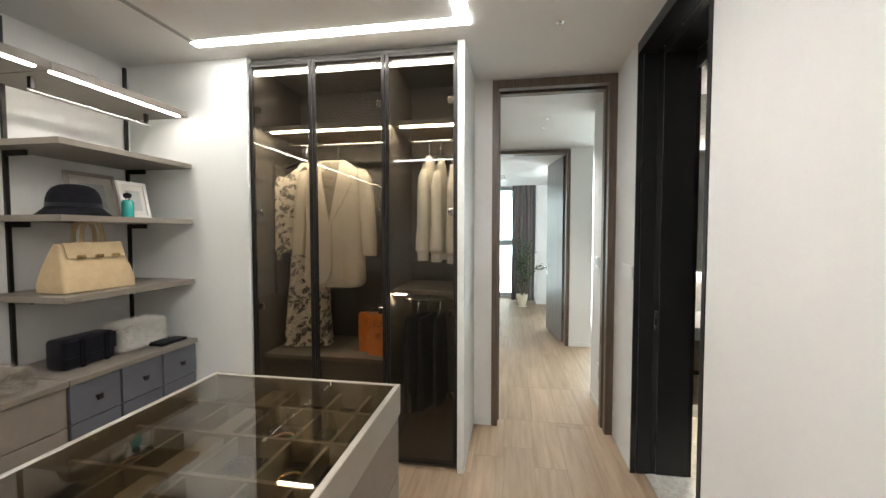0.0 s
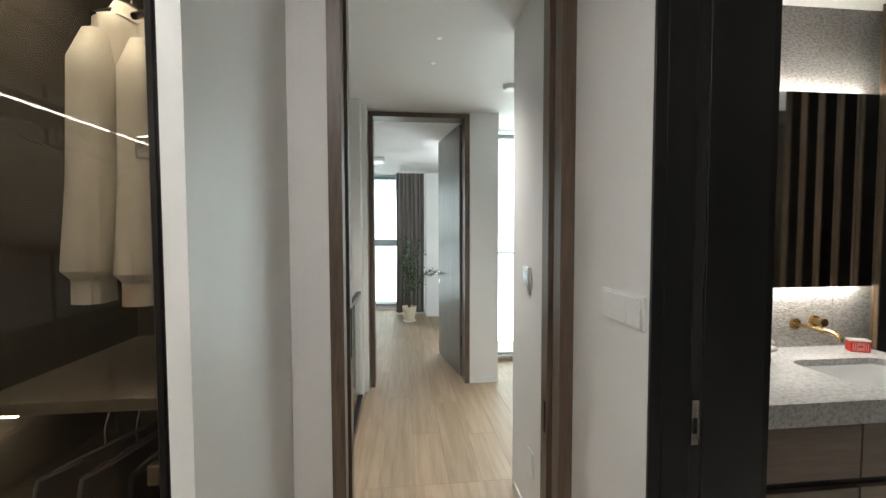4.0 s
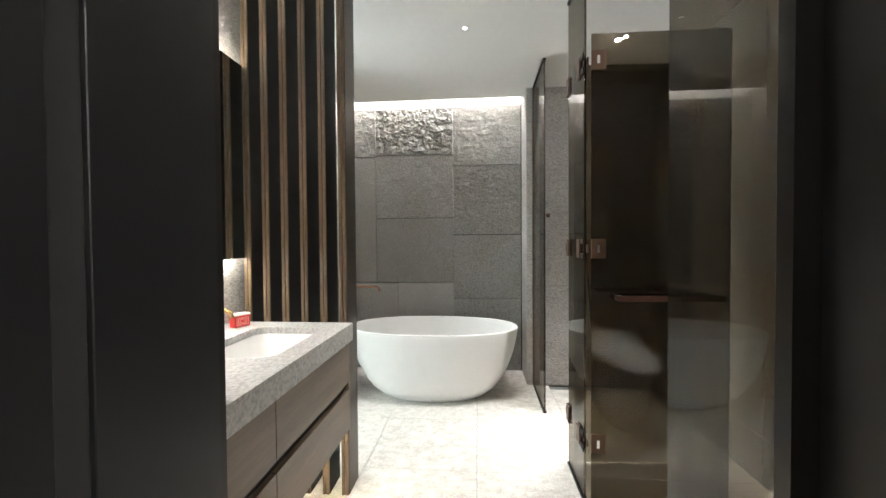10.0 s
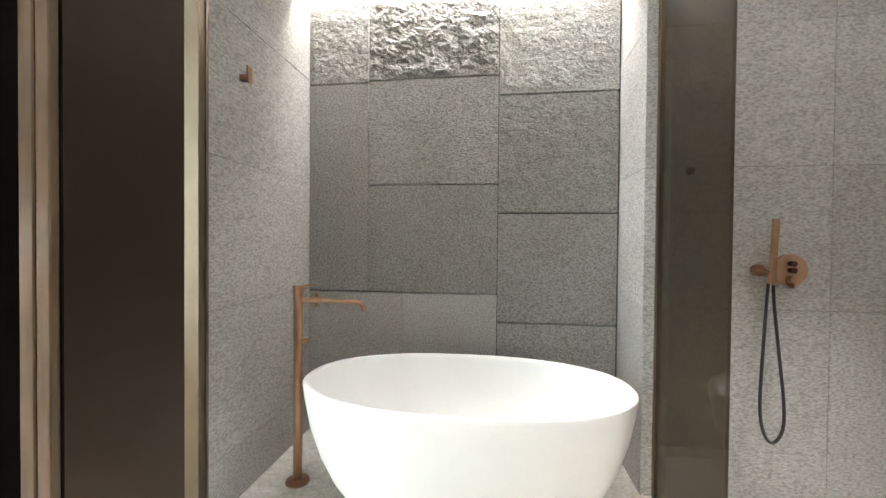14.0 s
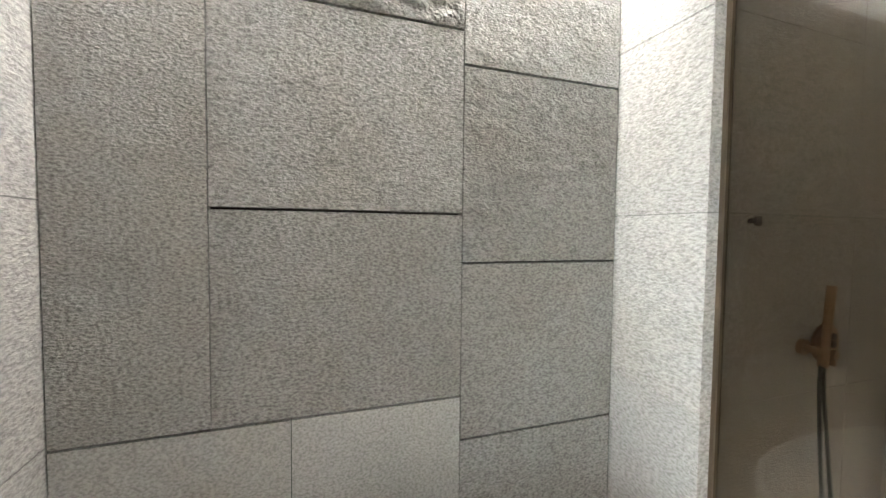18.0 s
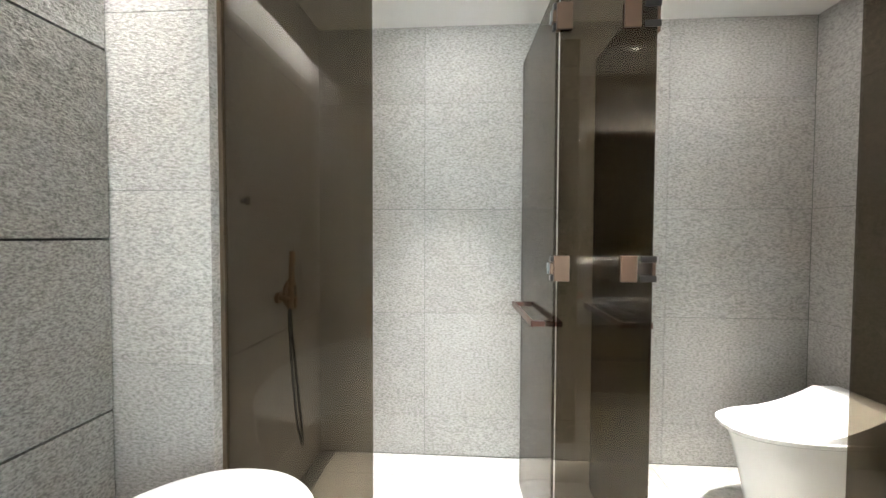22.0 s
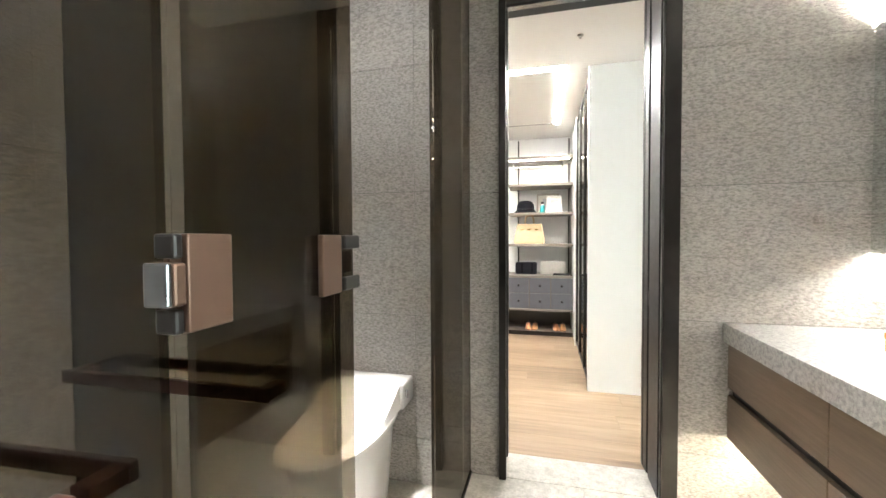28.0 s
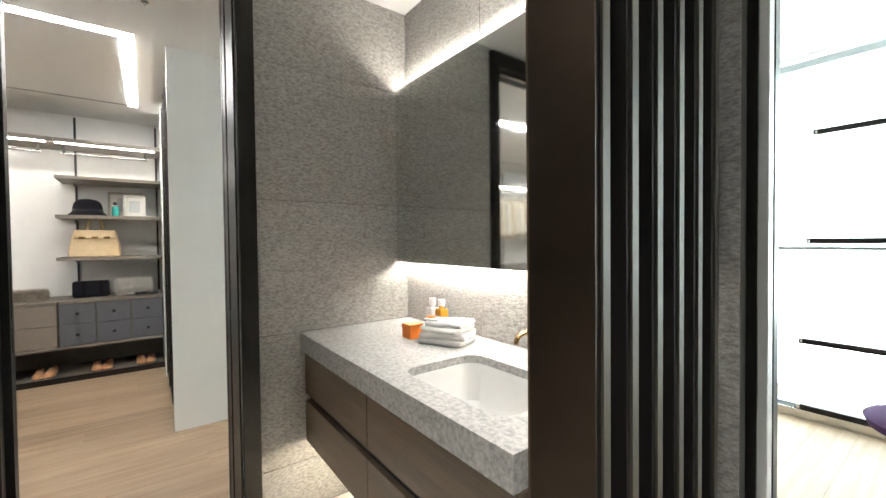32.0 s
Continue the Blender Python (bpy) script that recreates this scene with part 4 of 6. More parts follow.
for k, y in enumerate((0.4, -0.6)):
    vv = thing("ceiling_vent", "white slotted ceiling air vent", "vent", at=(1.25, y, Z_DRESS))
    part("frame", block(1.16, 1.34, y - 0.09, y + 0.09, Z_DRESS - 0.006, Z_DRESS - 0.0005, 0.002, 1), WHITE_LACQUER, vv)
sd2 = thing("sprinkler", "small steel ceiling sprinkler head", "sprinkler", at=(1.25, 2.45, Z_DRESS))
part("rosette", turned([(0.020, 0), (0.02, -0.003), (0.012, -0.005)], (1.25, 2.45, Z_DRESS - 0.0005), 24), CHROME, sd2, smooth=True)
part("head", rod((1.25, 2.45, Z_DRESS - 0.0055), (1.25, 2.45, Z_DRESS - 0.022), 0.007), CHROME, sd2, smooth=True)

# ---- dressing room: open shelving ----
WX, FX = -1.499, -1.03


def shelving():
    s = thing("wall_shelving", "taupe open wall shelving on dark uprights with a lit hanging rail", "shelving", at=(-1.3, 1.2, 0))
    for y in (2.535, 1.885, 0.95, 0.05, -0.85):
        part("upright", block(WX, WX + 0.016, y - 0.009, y + 0.009, 0.74, 2.50), DARK_METAL, s)
    for y0, y1 in ((1.783, 2.56), (0.02, 1.779), (-1.75, 0.016)):
        sh = part("top_shelf", block(WX + 0.0, FX - 0.02, y0, y1, 2.165, 2.205, 0.002, 1), TAUPE, s)
        part("led_strip", block(FX - 0.052, FX - 0.032, y0 + 0.01, y1 - 0.05, 2.158, 2.1648), SHELF_GLOW, sh, "bright white light strip")
        part("hanging_rail", rod((-1.24, y0 + 0.03, 2.10), (-1.24, y1 - 0.1, 2.10), 0.011), CHROME, sh, "satin steel rail", True)
        for y in (y0 + 0.05, y1 - 0.12):
            part("rail_bracket", block(-1.25, -1.23, y - 0.008, y + 0.008, 2.111, 2.1648), DARK_METAL, sh)
    for z in (1.838, 1.482, 1.095):
        sh = part("shelf", block(WX, FX, 1.783, 2.56, z, z + 0.03, 0.0015, 1), TAUPE, s)
        for y in (2.535, 1.885):
            part("bracket", block(WX + 0.018, WX + 0.14, y - 0.006, y + 0.006, z - 0.028, z - 0.0005), DARK_METAL, sh)
    return s


shelving()


def drawer_unit(y0, y1, cols, front, knobs, label):
    d = thing("drawer_unit", label, "drawers", at=(-1.25, (y0 + y1) / 2, 0.3))
    part("top_board", block(WX, FX + 0.01, y0, y1, 0.708, 0.736, 0.0015, 1), TAUPE, d)
    part("carcass", block(WX, FX - 0.022, y0, y1, 0.32, 0.7075), TAUPE_DARK, d)
    part("bottom_board", block(WX, FX + 0.004, y0, y1, 0.296, 0.3195, 0.0015, 1), TAUPE, d)
    w = (y1 - y0) / cols
    for c in range(cols):
        for z0, z1 in ((0.326, 0.512), (0.518, 0.704)):
            f = part("drawer_front", block(FX - 0.0215, FX - 0.002, y0 + c * w + 0.006, y0 + (c + 1) * w - 0.006, z0, z1, 0.002, 1), front, d)
            if knobs:
                ym, zm = y0 + (c + 0.5) * w, (z0 + z1) / 2
                part("knob", cuboid(block(FX - 0.0018, FX + 0.014, ym - 0.005, ym + 0.005, zm - 0.005, zm + 0.005), FX + 0.0142, FX + 0.022, ym - 0.013, ym + 0.013, zm - 0.013, zm + 0.013), DARK_METAL, f)
    return d


drawer_unit(1.785, 2.56, 3, SLATE_FRONT, True, "low drawer unit with six slate grey fronts and dark knobs")
drawer_unit(0.60, 1.781, 2, TAUPE, False, "low taupe drawer unit with plain fronts")
drawer_unit(-1.75, 0.596, 3, TAUPE, False, "low taupe drawer unit with plain fronts")
plinth = thing("shoe_plinth", "low dark shoe plinth along the wall", "plinth", at=(-1.25, 1.0, 0))
part("deck", block(WX, FX + 0.02, -1.75, 2.56, 0.0, 0.05, 0.002, 1), TAUPE_DARK, plinth)
part("edge_strip", block(FX + 0.0202, FX + 0.026, -1.75, 2.56, 0.0, 0.052), DARK_METAL, plinth)
part("back_panel", block(WX, WX + 0.006, -1.75, 2.56, 0.0505, 0.2955), TAUPE_DARK, plinth)


# ---- dressing room: things on the shelves ----
FELT = plain("black_felt", (0.006, 0.006, 0.009), 0.9, vary=0.2, scale=30, bump=0.3, grain=400)
FELT.node_tree.nodes["Principled BSDF"].inputs["Specular IOR Level"].default_value = 0.2
TAN = plain("tan_leather", (0.50, 0.375, 0.215), 0.5, vary=0.07, scale=25, bump=0.3, grain=500)
BLACK_LEATHER = plain("black_leather", (0.008, 0.008, 0.012), 0.35, vary=0.2, scale=20, bump=0.3, grain=400)
BLACK_LEATHER.node_tree.nodes["Principled BSDF"].inputs["Specular IOR Level"].default_value = 0.2
FUR_WHITE = plain("white_fur", (0.82, 0.80, 0.76), 0.9, vary=0.08, scale=40)
FUR_GREY = plain("grey_brown_fur", (0.34, 0.30, 0.25), 0.9, vary=0.5, scale=18)
CREAM = plain("cream_mount", (0.72, 0.70, 0.64), 0.6, vary=0.03)
PICTURE = plain("pale_print", (0.50, 0.52, 0.51), 0.5, vary=0.12, scale=14)
TEAL = plain("teal_glass_bottle", (0.02, 0.30, 0.27), 0.12, vary=0.05, coat=0.6)
ORANGE = plain("orange_card", (0.75, 0.20, 0.02), 0.55, vary=0.05, bump=0.1)


def hat(x, y, z):
    h_ = thing("hat", "black felt bucket hat on the shelf", "hat", at=(x, y, z))
    part("brim", turned([(0.150, 0.001), (0.153, 0.004), (0.13, 0.026), (0.112, 0.045), (0.108, 0.043)], (x, y, z), 40), FELT, h_, smooth=True)
    part("crown", turned([(0.112, 0.044), (0.110, 0.085), (0.102, 0.115), (0.086, 0.142), (0.06, 0.158), (0.02, 0.165)], (x, y, z), 40), FELT, h_, smooth=True)
    part("band", turned([(0.1135, 0.046), (0.112, 0.066), (0.1095, 0.066)], (x, y, z), 40), BLACK_LEATHER, h_, smooth=True)


def picture_frame(x, y, z, w, h, lean, mat):
    """A frame that leans back against the wall (towards -x)."""
    f = thing("picture_frame", "thin pale picture frame with a cream mount leaning on the shelf", "picture frame", at=(x, y, z))
    m = Matrix.Translation((x, y, z)) @ Matrix.Rotation(radians(-lean), 4, "Y")

    def put(name, bm, material, label=""):
        bmesh.ops.transform(bm, matrix=m, verts=bm.verts[:])
        part(name, bm, material, f, label)

    b = 0.022
    for a, c, d, e in ((-w / 2, w / 2, 0, b), (-w / 2, w / 2, h - b, h), (-w / 2, -w / 2 + b, b, h - b), (w / 2 - b, w / 2, b, h - b)):
        put("rail", block(-0.016, 0, a, c, d, e, 0.0015, 1), mat)
    put("mount", block(-0.010, -0.006, -w / 2 + b, w / 2 - b, b, h - b), CREAM)
    put("print", block(-0.0058, -0.0045, -w * 0.24, w * 0.24, h * 0.22, h * 0.76), PICTURE)


hat(-1.22, 1.99, 1.512)
picture_frame(-1.405, 2.27, 1.512, 0.29, 0.275, 12, plain("taupe_frame", (0.40, 0.37, 0.32), 0.5))
picture_frame(-1.215, 2.345, 1.512, 0.185, 0.225, 11, plain("white_frame", (0.75, 0.74, 0.70), 0.5))
bt = thing("perfume_bottle", "teal glass perfume bottle with a dark stopper", "bottle", at=(-1.13, 2.2, 1.512))
part("body", turned([(0.027, 0), (0.029, 0.004), (0.029, 0.085), (0.022, 0.098)], (-1.13, 2.20, 1.512), 20), TEAL, bt, smooth=True)
part("neck", rod((-1.13, 2.20, 1.6102), (-1.13, 2.20, 1.622), 0.011), CHROME, bt, smooth=True)
part("stopper", turned([(0.013, 0), (0.02, 0.008), (0.02, 0.022), (0.008, 0.03)], (-1.13, 2.20, 1.6222), 16), BLACK_LEATHER, bt, smooth=True)


def handbag(x, y, z):
    b = thing("handbag", "structured tan leather handbag with gold clasp and two handles", "handbag", at=(x, y, z))
    bm = bmesh.new()
    rings = []
    for hz, w, d in ((0.0, 0.180, 0.088), (0.006, 0.188, 0.094), (0.05, 0.190, 0.09), (0.11, 0.182, 0.076), (0.18, 0.168, 0.052), (0.235, 0.157, 0.028), (0.245, 0.152, 0.022)):
        rings.append([bm.verts.new((x + px - 0.0, y + py, z + hz)) for px, py in rounded_rect(-d, d, -w, w, min(0.02, d * 0.6), 4)])
    for p, q in zip(rings, rings[1:]):
        for k in range(len(p)):
            m = (k + 1) % len(p)
            bm.faces.new((p[k], p[m], q[m], q[k]))
    bm.faces.new(rings[0][::-1])
    bm.faces.new(rings[-1])
    part("body", bm, TAN, b, smooth=True)
    fl = block(-0.004, 0.004, -0.15, 0.15, -0.085, 0.0, 0.003, 2)
    bmesh.ops.transform(fl, matrix=Matrix.Translation((x + 0.036, y, z + 0.252)) @ Matrix.Rotation(radians(-19), 4, "Y"), verts=fl.verts[:])
    part("flap", fl, TAN, b)
    for py in (-0.09, 0.0, 0.09):
        part("strap_plate", block(x + 0.066, x + 0.076, y + py - 0.022, y + py + 0.022, z + 0.172, z + 0.188, 0.002, 1), GOLD, b, "gold clasp")
    for side, px in ((1, 0.03), (-1, -0.02)):
        part("handle", tube([(x + px, y - 0.055, z + 0.22), (x + px, y - 0.052, z + 0.30), (x + px, y - 0.036, z + 0.348), (x + px, y, z + 0.362), (x + px, y + 0.036, z + 0.348), (x + px, y + 0.052, z + 0.30), (x + px, y + 0.055, z + 0.22)], 0.0105, 10), TAN, b, smooth=True)


handbag(-1.21, 2.04, 1.1255)


def boxy_bag(x, y, z):
    b = thing("handbag", "small black quilted leather box bag", "handbag", at=(x, y, z))
    part("body", block(x - 0.06, x + 0.06, y - 0.135, y + 0.135, z, z + 0.155, 0.022, 3), BLACK_LEATHER, b, smooth=True)
    part("flap", block(x + 0.0605, x + 0.067, y - 0.13, y + 0.13, z + 0.06, z + 0.148, 0.003, 1), BLACK_LEATHER, b)
    for py in (-0.05, 0.075):
        part("strap", block(x + 0.0672, x + 0.071, y + py - 0.014, y + py + 0.014, z + 0.004, z + 0.15, 0.001, 1), FELT, b)


boxy_bag(-1.22, 2.0, 0.737)


def furry(name, label, category, x, y, z, size, mat, hairs, seed, length=0.03):
    f = thing(name, label, category, at=(x, y, z))
    rnd = random.Random(seed)
    bm = block(x - size[0], x + size[0], y - size[1], y + size[1], z + 0.002, z + size[2], min(size) * 0.45, 4)
    part("body", bm, mat, f, smooth=True)
    vs, fs = [], []
    for _ in range(hairs):
        d = Vector((rnd.uniform(-1, 1), rnd.uniform(-1, 1), rnd.uniform(-0.6, 1)))
        k = max(abs(d.x), abs(d.y), abs(d.z))
        p = Vector((x + d.x / k * size[0] * 0.94, y + d.y / k * size[1] * 0.94, z + size[2] / 2 + d.z / k * size[2] * 0.46))
        n_ = (d.normalized() + Vector((rnd.gauss(0, 0.35), rnd.gauss(0, 0.35), rnd.gauss(-0.1, 0.35)))).normalized()
        tip = p + n_ * length * rnd.uniform(0.5, 1.1)
        tip.z = max(tip.z, z + 0.001)
        o = n_.orthogonal().normalized() * 0.0012
        o2 = n_.cross(o)
        i = len(vs)
        vs += [p + o, p - o * 0.5 + o2 * 0.9, p - o * 0.5 - o2 * 0.9, tip]
        fs += [(i, i + 1, i + 3), (i + 1, i + 2, i + 3), (i + 2, i, i + 3)]
    me = bpy.data.meshes.new("hair")
    me.from_pydata([tuple(v) for v in vs], [], fs)
    me.materials.append(mat)
    ob = tagged(new("hair", me), kind="stuff")
    ob.parent = f
    ob.matrix_parent_inverse = f.matrix_world.inverted()


furry("fur_clutch", "fluffy white fur clutch bag", "bag", -1.24, 2.33, 0.737, (0.055, 0.125, 0.14), FUR_WHITE, 11000, 5, 0.052)
furry("fur_hat", "fluffy grey and white fur hat", "hat", -1.18, 1.56, 0.737, (0.09, 0.12, 0.08), FUR_GREY, 6500, 8, 0.045)
cl = thing("clutch", "flat black leather clutch lying on the drawer top", "bag", at=(-1.1, 2.42, 0.737))
part("body", block(-1.16, -1.06, 2.33, 2.52, 0.737, 0.755, 0.006, 2), BLACK_LEATHER, cl)
part("flap", block(-1.155, -1.065, 2.335, 2.44, 0.7555, 0.760, 0.002, 1), BLACK_LEATHER, cl)


def shoe_mesh():
    bm = bmesh.new()
    rings = []
    for u, w, h in ((0.0, 0.022, 0.055), (0.03, 0.032, 0.062), (0.08, 0.033, 0.058), (0.13, 0.036, 0.045), (0.19, 0.043, 0.035), (0.235, 0.036, 0.026), (0.262, 0.018, 0.016)):
        rings.append([bm.verts.new((u, w * math.cos(a), 0.004 + h * max(0, math.sin(a)) ** 0.8)) for a in [math.pi * k / 8 for k in range(9)]])
    for p, q in zip(rings, rings[1:]):
        for k in range(8):
            bm.faces.new((p[k], p[k + 1], q[k + 1], q[k]))
        bm.faces.new((p[8], p[0], q[0], q[8]))
    bm.faces.new(rings[0])
    bm.faces.new(rings[-1][::-1])
    return bm


SHOE = plain("tan_suede", (0.52, 0.27, 0.14), 0.6, vary=0.08, scale=30, bump=0.2)


def shoe(x, y, turn):
    s = thing("shoe", "tan leather flat shoe on the low plinth", "shoe", "shoes on the plinth", at=(x, y, 0.0505))
    m = Matrix.Translation((x, y, 0.0505)) @ Matrix.Rotation(radians(turn), 4, "Z")
    up, sole, mouth = shoe_mesh(), block(0.002, 0.262, -0.038, 0.038, 0.0, 0.006, 0.002, 1), turned([(0.026, 0), (0.024, 0.003)], (0.065, 0, 0.061), 16, (1.5, 0.85))
    for bm in (up, sole, mouth):
        bmesh.ops.transform(bm, matrix=m, verts=bm.verts[:])
    part("upper", up, SHOE, s, smooth=True)
    part("sole", sole, BLACK_LEATHER, s)
    part("opening", mouth, BLACK_LEATHER, s)


for y in (1.62, 2.02, 2.36):
    shoe(-1.31, y, 4)
    shoe(-1.31, y + 0.095, -3)


# ---- dressing room: clothes ----
def cloth(name, rgb, rough=0.85, weave=700.0, vary=0.05):
    return plain(name, rgb, rough, vary=vary, scale=6, bump=0.25, grain=weave)


WHITE_CLOTH = cloth("ivory_wool", (0.66, 0.60, 0.50))
BLOUSE_CLOTH = cloth("white_silk", (0.78, 0.75, 0.68), 0.6)
DARK_CLOTH = cloth("navy_wool", (0.012, 0.013, 0.02))


def floral():
    m, n, l, b = node_mat("cream_cloth_with_dark_flowers")
    v = coords(n, l)
    vo = n.new("ShaderNodeTexVoronoi")
    vo.inputs["Scale"].default_value = 19.0
    wob = noise_tex(n, l, v, 14, 5, 0.7)
    add = n.new("ShaderNodeVectorMath")
    add.operation = "MULTIPLY_ADD"
    l.new(wob, add.inputs[0])
    add.inputs[1].default_value = (0.25, 0.25, 0.25)
    l.new(v, add.inputs[2])
    l.new(add.outputs[0], vo.inputs["Vector"])
    blot = ramp(n, l, vo.outputs["Distance"], [(0.42, (0, 0, 0)), (0.47, (1, 1, 1))])
    vein = ramp(n, l, noise_tex(n, l, v, 70, 4, 0.7), [(0.46, (1, 1, 1)), (0.54, (0, 0, 0))])
    fac = mixed(n, l, blot, vein, 0.28, "SCREEN")
    l.new(mixed(n, l, (0.03, 0.026, 0.028), (0.70, 0.63, 0.52), fac), b.inputs["Base Color"])
    b.inputs["Roughness"].default_value = 0.8
    return m


FLORAL = floral()


def drape(sections, folds=7, amp=0.006, seed=0, n_=48, cap=True, turn=0.0, centre=(0, 0)):
    """Hanging cloth: flat oval sections (z, half width, half depth, dx, dy) with folds that deepen downwards."""
    bm = bmesh.new()
    rings = []
    z_top = sections[0][0]
    ph = seed * 1.7
    c, s = math.cos(radians(turn)), math.sin(radians(turn))
    fine = []
    for a, b in zip(sections, sections[1:]):
        for k in range(4):
            fine.append([p + (q - p) * k / 4 for p, q in zip(a, b)])
    fine.append(list(sections[-1]))
    for z, w, d, dx, dy in fine:
        ring = []
        depth = min(1.0, (z_top - z) / 0.5)
        for k in range(n_):
            a = 2 * math.pi * k / n_
            ca, sa = math.cos(a), math.sin(a)
            r = 1 + (amp / max(d, 0.01)) * depth * (math.sin(folds * a + ph + z * 2) + 0.5 * math.sin(folds * 1.7 * a - ph + z * 5))
            x, y = w * math.copysign(abs(ca) ** 0.8, ca) * (1 + (r - 1) * 0.12) + dx, d * math.copysign(abs(sa) ** 0.7, sa) * r + dy
            ring.append(bm.verts.new((centre[0] + c * x - s * y, centre[1] + s * x + c * y, z)))
        rings.append(ring)
    for p, q in zip(rings, rings[1:]):
        for k in range(n_):
            m = (k + 1) % n_
            bm.faces.new((p[k], p[m], q[m], q[k]))
    bm.faces.new(rings[0])
    bm.faces.new(rings[-1][::-1])
    return bm


def hanger(x, y, z_rail, turn=0.0, width=0.2, clips=False, label="black clothes hanger on the rail"):
    h_ = thing("hanger", label, "hanger", "hangers", at=(x, y, z_rail))
    c, s = math.cos(radians(turn)), math.sin(radians(turn))

    def at(u, z):
        return (x + c * u, y + s * u, z)
    r = 0.0165
    part("hook", tube([at(-0.010, z_rail - 0.006), at(-r, z_rail + 0.004), at(0, z_rail + r), at(r, z_rail + 0.004), at(0.008, z_rail - 0.03), at(0, z_rail - 0.055), at(0, z_rail - 0.10)], 0.0024, 8), CHROME, h_, "steel hook", True)
    if clips:
        part("bar", rod(at(-width, z_rail - 0.10), at(width, z_rail - 0.10), 0.003), CHROME, h_, smooth=True)
        for u in (-width * 0.8, width * 0.8):
            part("clip", block(x + c * u - 0.008, x + c * u + 0.008, y + s * u - 0.01, y + s * u + 0.01, z_rail - 0.135, z_rail - 0.1032, 0.002, 1), CHROME, h_)
    else:
        part("shoulder", tube([at(-width, z_rail - 0.165), at(-width * 0.5, z_rail - 0.13), at(0, z_rail - 0.098), at(width * 0.5, z_rail - 0.13), at(width, z_rail - 0.165)], 0.0075, 8), BLACK_LEATHER, h_, smooth=True)


def blazer(x, y, z_top):
    """Front towards -y."""
    b = thing("blazer", "ivory blazer with notched lapels hanging face out in the wardrobe", "blazer", at=(x, y, z_top))
    z = z_top
    cut = [(0, 0.085, 0.03), (0.035, 0.14, 0.042), (0.085, 0.198, 0.054), (0.2, 0.205, 0.064), (0.42, 0.195, 0.068), (0.62, 0.208, 0.07), (0.79, 0.218, 0.072), (0.82, 0.208, 0.071), (0.84, 0.18, 0.068)]
    part("body", drape([(z - q, w, d, 0, 0) for q, w, d in cut], 5, 0.0025, 2, centre=(x, y)), WHITE_CLOTH, b, smooth=True)

    def front(u, q):
        """The y of the cloth's front at u from the middle and q below the top."""
        for (q0, w0, d0), (q1, w1, d1) in zip(cut, cut[1:]):
            if q <= q1:
                break
        f = min(1.0, max(0.0, (q - q0) / (q1 - q0)))
        w, d = w0 + (w1 - w0) * f, d0 + (d1 - d0) * f
        c = min(0.995, abs(u) / w) ** 1.25
        return y - d * (1 - c * c) ** 0.35

    def sheet(edges, proud, thick=0.004, cols=5):
        """Cloth laid on the front between an inner and an outer edge, row by row: (q, u_in, u_out)."""
        bm = bmesh.new()
        grids = []
        for lift in (proud + thick, proud):
            grids.append([[bm.verts.new((x + a + (o - a) * k / cols, front(a + (o - a) * k / cols, q) - lift, z - q)) for k in range(cols + 1)] for q, a, o in edges])
        f0, f1 = grids
        for r in range(len(edges) - 1):
            for k in range(cols):
                bm.faces.new((f0[r][k], f0[r][k + 1], f0[r + 1][k + 1], f0[r + 1][k]))
                bm.faces.new((f1[r][k], f1[r + 1][k], f1[r + 1][k + 1], f1[r][k + 1]))
            for k in (0, cols):
                bm.faces.new((f0[r][k], f0[r + 1][k], f1[r + 1][k], f1[r][k]))
        for r in (0, len(edges) - 1):
            for k in range(cols):
                bm.faces.new((f0[r][k], f1[r][k], f1[r][k + 1], f0[r][k + 1]))
        return bm

    # No real hollow here: the open neck's shade is put into this panel's colour.
    lining = cloth("neck_shade_lining", (0.27, 0.235, 0.18), 0.5)
    part("lining", sheet([(q, -0.078 + 0.185 * q, 0.078 - 0.185 * q) for q in (0.012, 0.10, 0.2, 0.3, 0.4)], 0.002, 0.001), lining, b, "cream lining in the neck, its colour darkened for shade")
    for sd_ in (-1, 1):
        part("sleeve", drape([(z - 0.06, 0.025, 0.032, sd_ * 0.192, 0), (z - 0.12, 0.045, 0.05, sd_ * 0.212, 0), (z - 0.3, 0.047, 0.05, sd_ * 0.232, 0.0), (z - 0.5, 0.045, 0.046, sd_ * 0.248, -0.01), (z - 0.63, 0.042, 0.042, sd_ * 0.255, -0.015)], 4, 0.003, 5 + sd_, 28, centre=(x, y)), WHITE_CLOTH, b, smooth=True)
        rows_ = []
        for k in range(19):
            q = 0.008 + 0.40 * k / 18
            out = 0.095 + 0.42 * q if q < 0.115 else (0.105 if q < 0.135 else 0.152 - 0.135 * ((q - 0.135) / 0.273) ** 1.25)
            rows_.append((q, sd_ * max(0.004, 0.076 - 0.182 * q), sd_ * max(0.012, out)))
        part("lapel", sheet(rows_, 0.011, 0.008), WHITE_CLOTH, b, smooth=True)
        part("pocket_flap", sheet([(q, sd_ * 0.056, sd_ * 0.16) for q in (0.535, 0.565, 0.597)], 0.006, 0.009), WHITE_CLOTH, b)
    part("front_edge", sheet([(q, -0.085, 0.014 - 0.06 * max(0, (q - 0.70) / 0.125) ** 2) for q in (0.42, 0.5, 0.6, 0.7, 0.74, 0.77, 0.80, 0.825)], 0.004, 0.008, 6), WHITE_CLOTH, b)
    part("button", rod((x, front(0, 0.43) - 0.006, z - 0.43), (x, front(0, 0.43) - 0.011, z - 0.43), 0.011), TAUPE, b, smooth=True)
    return b


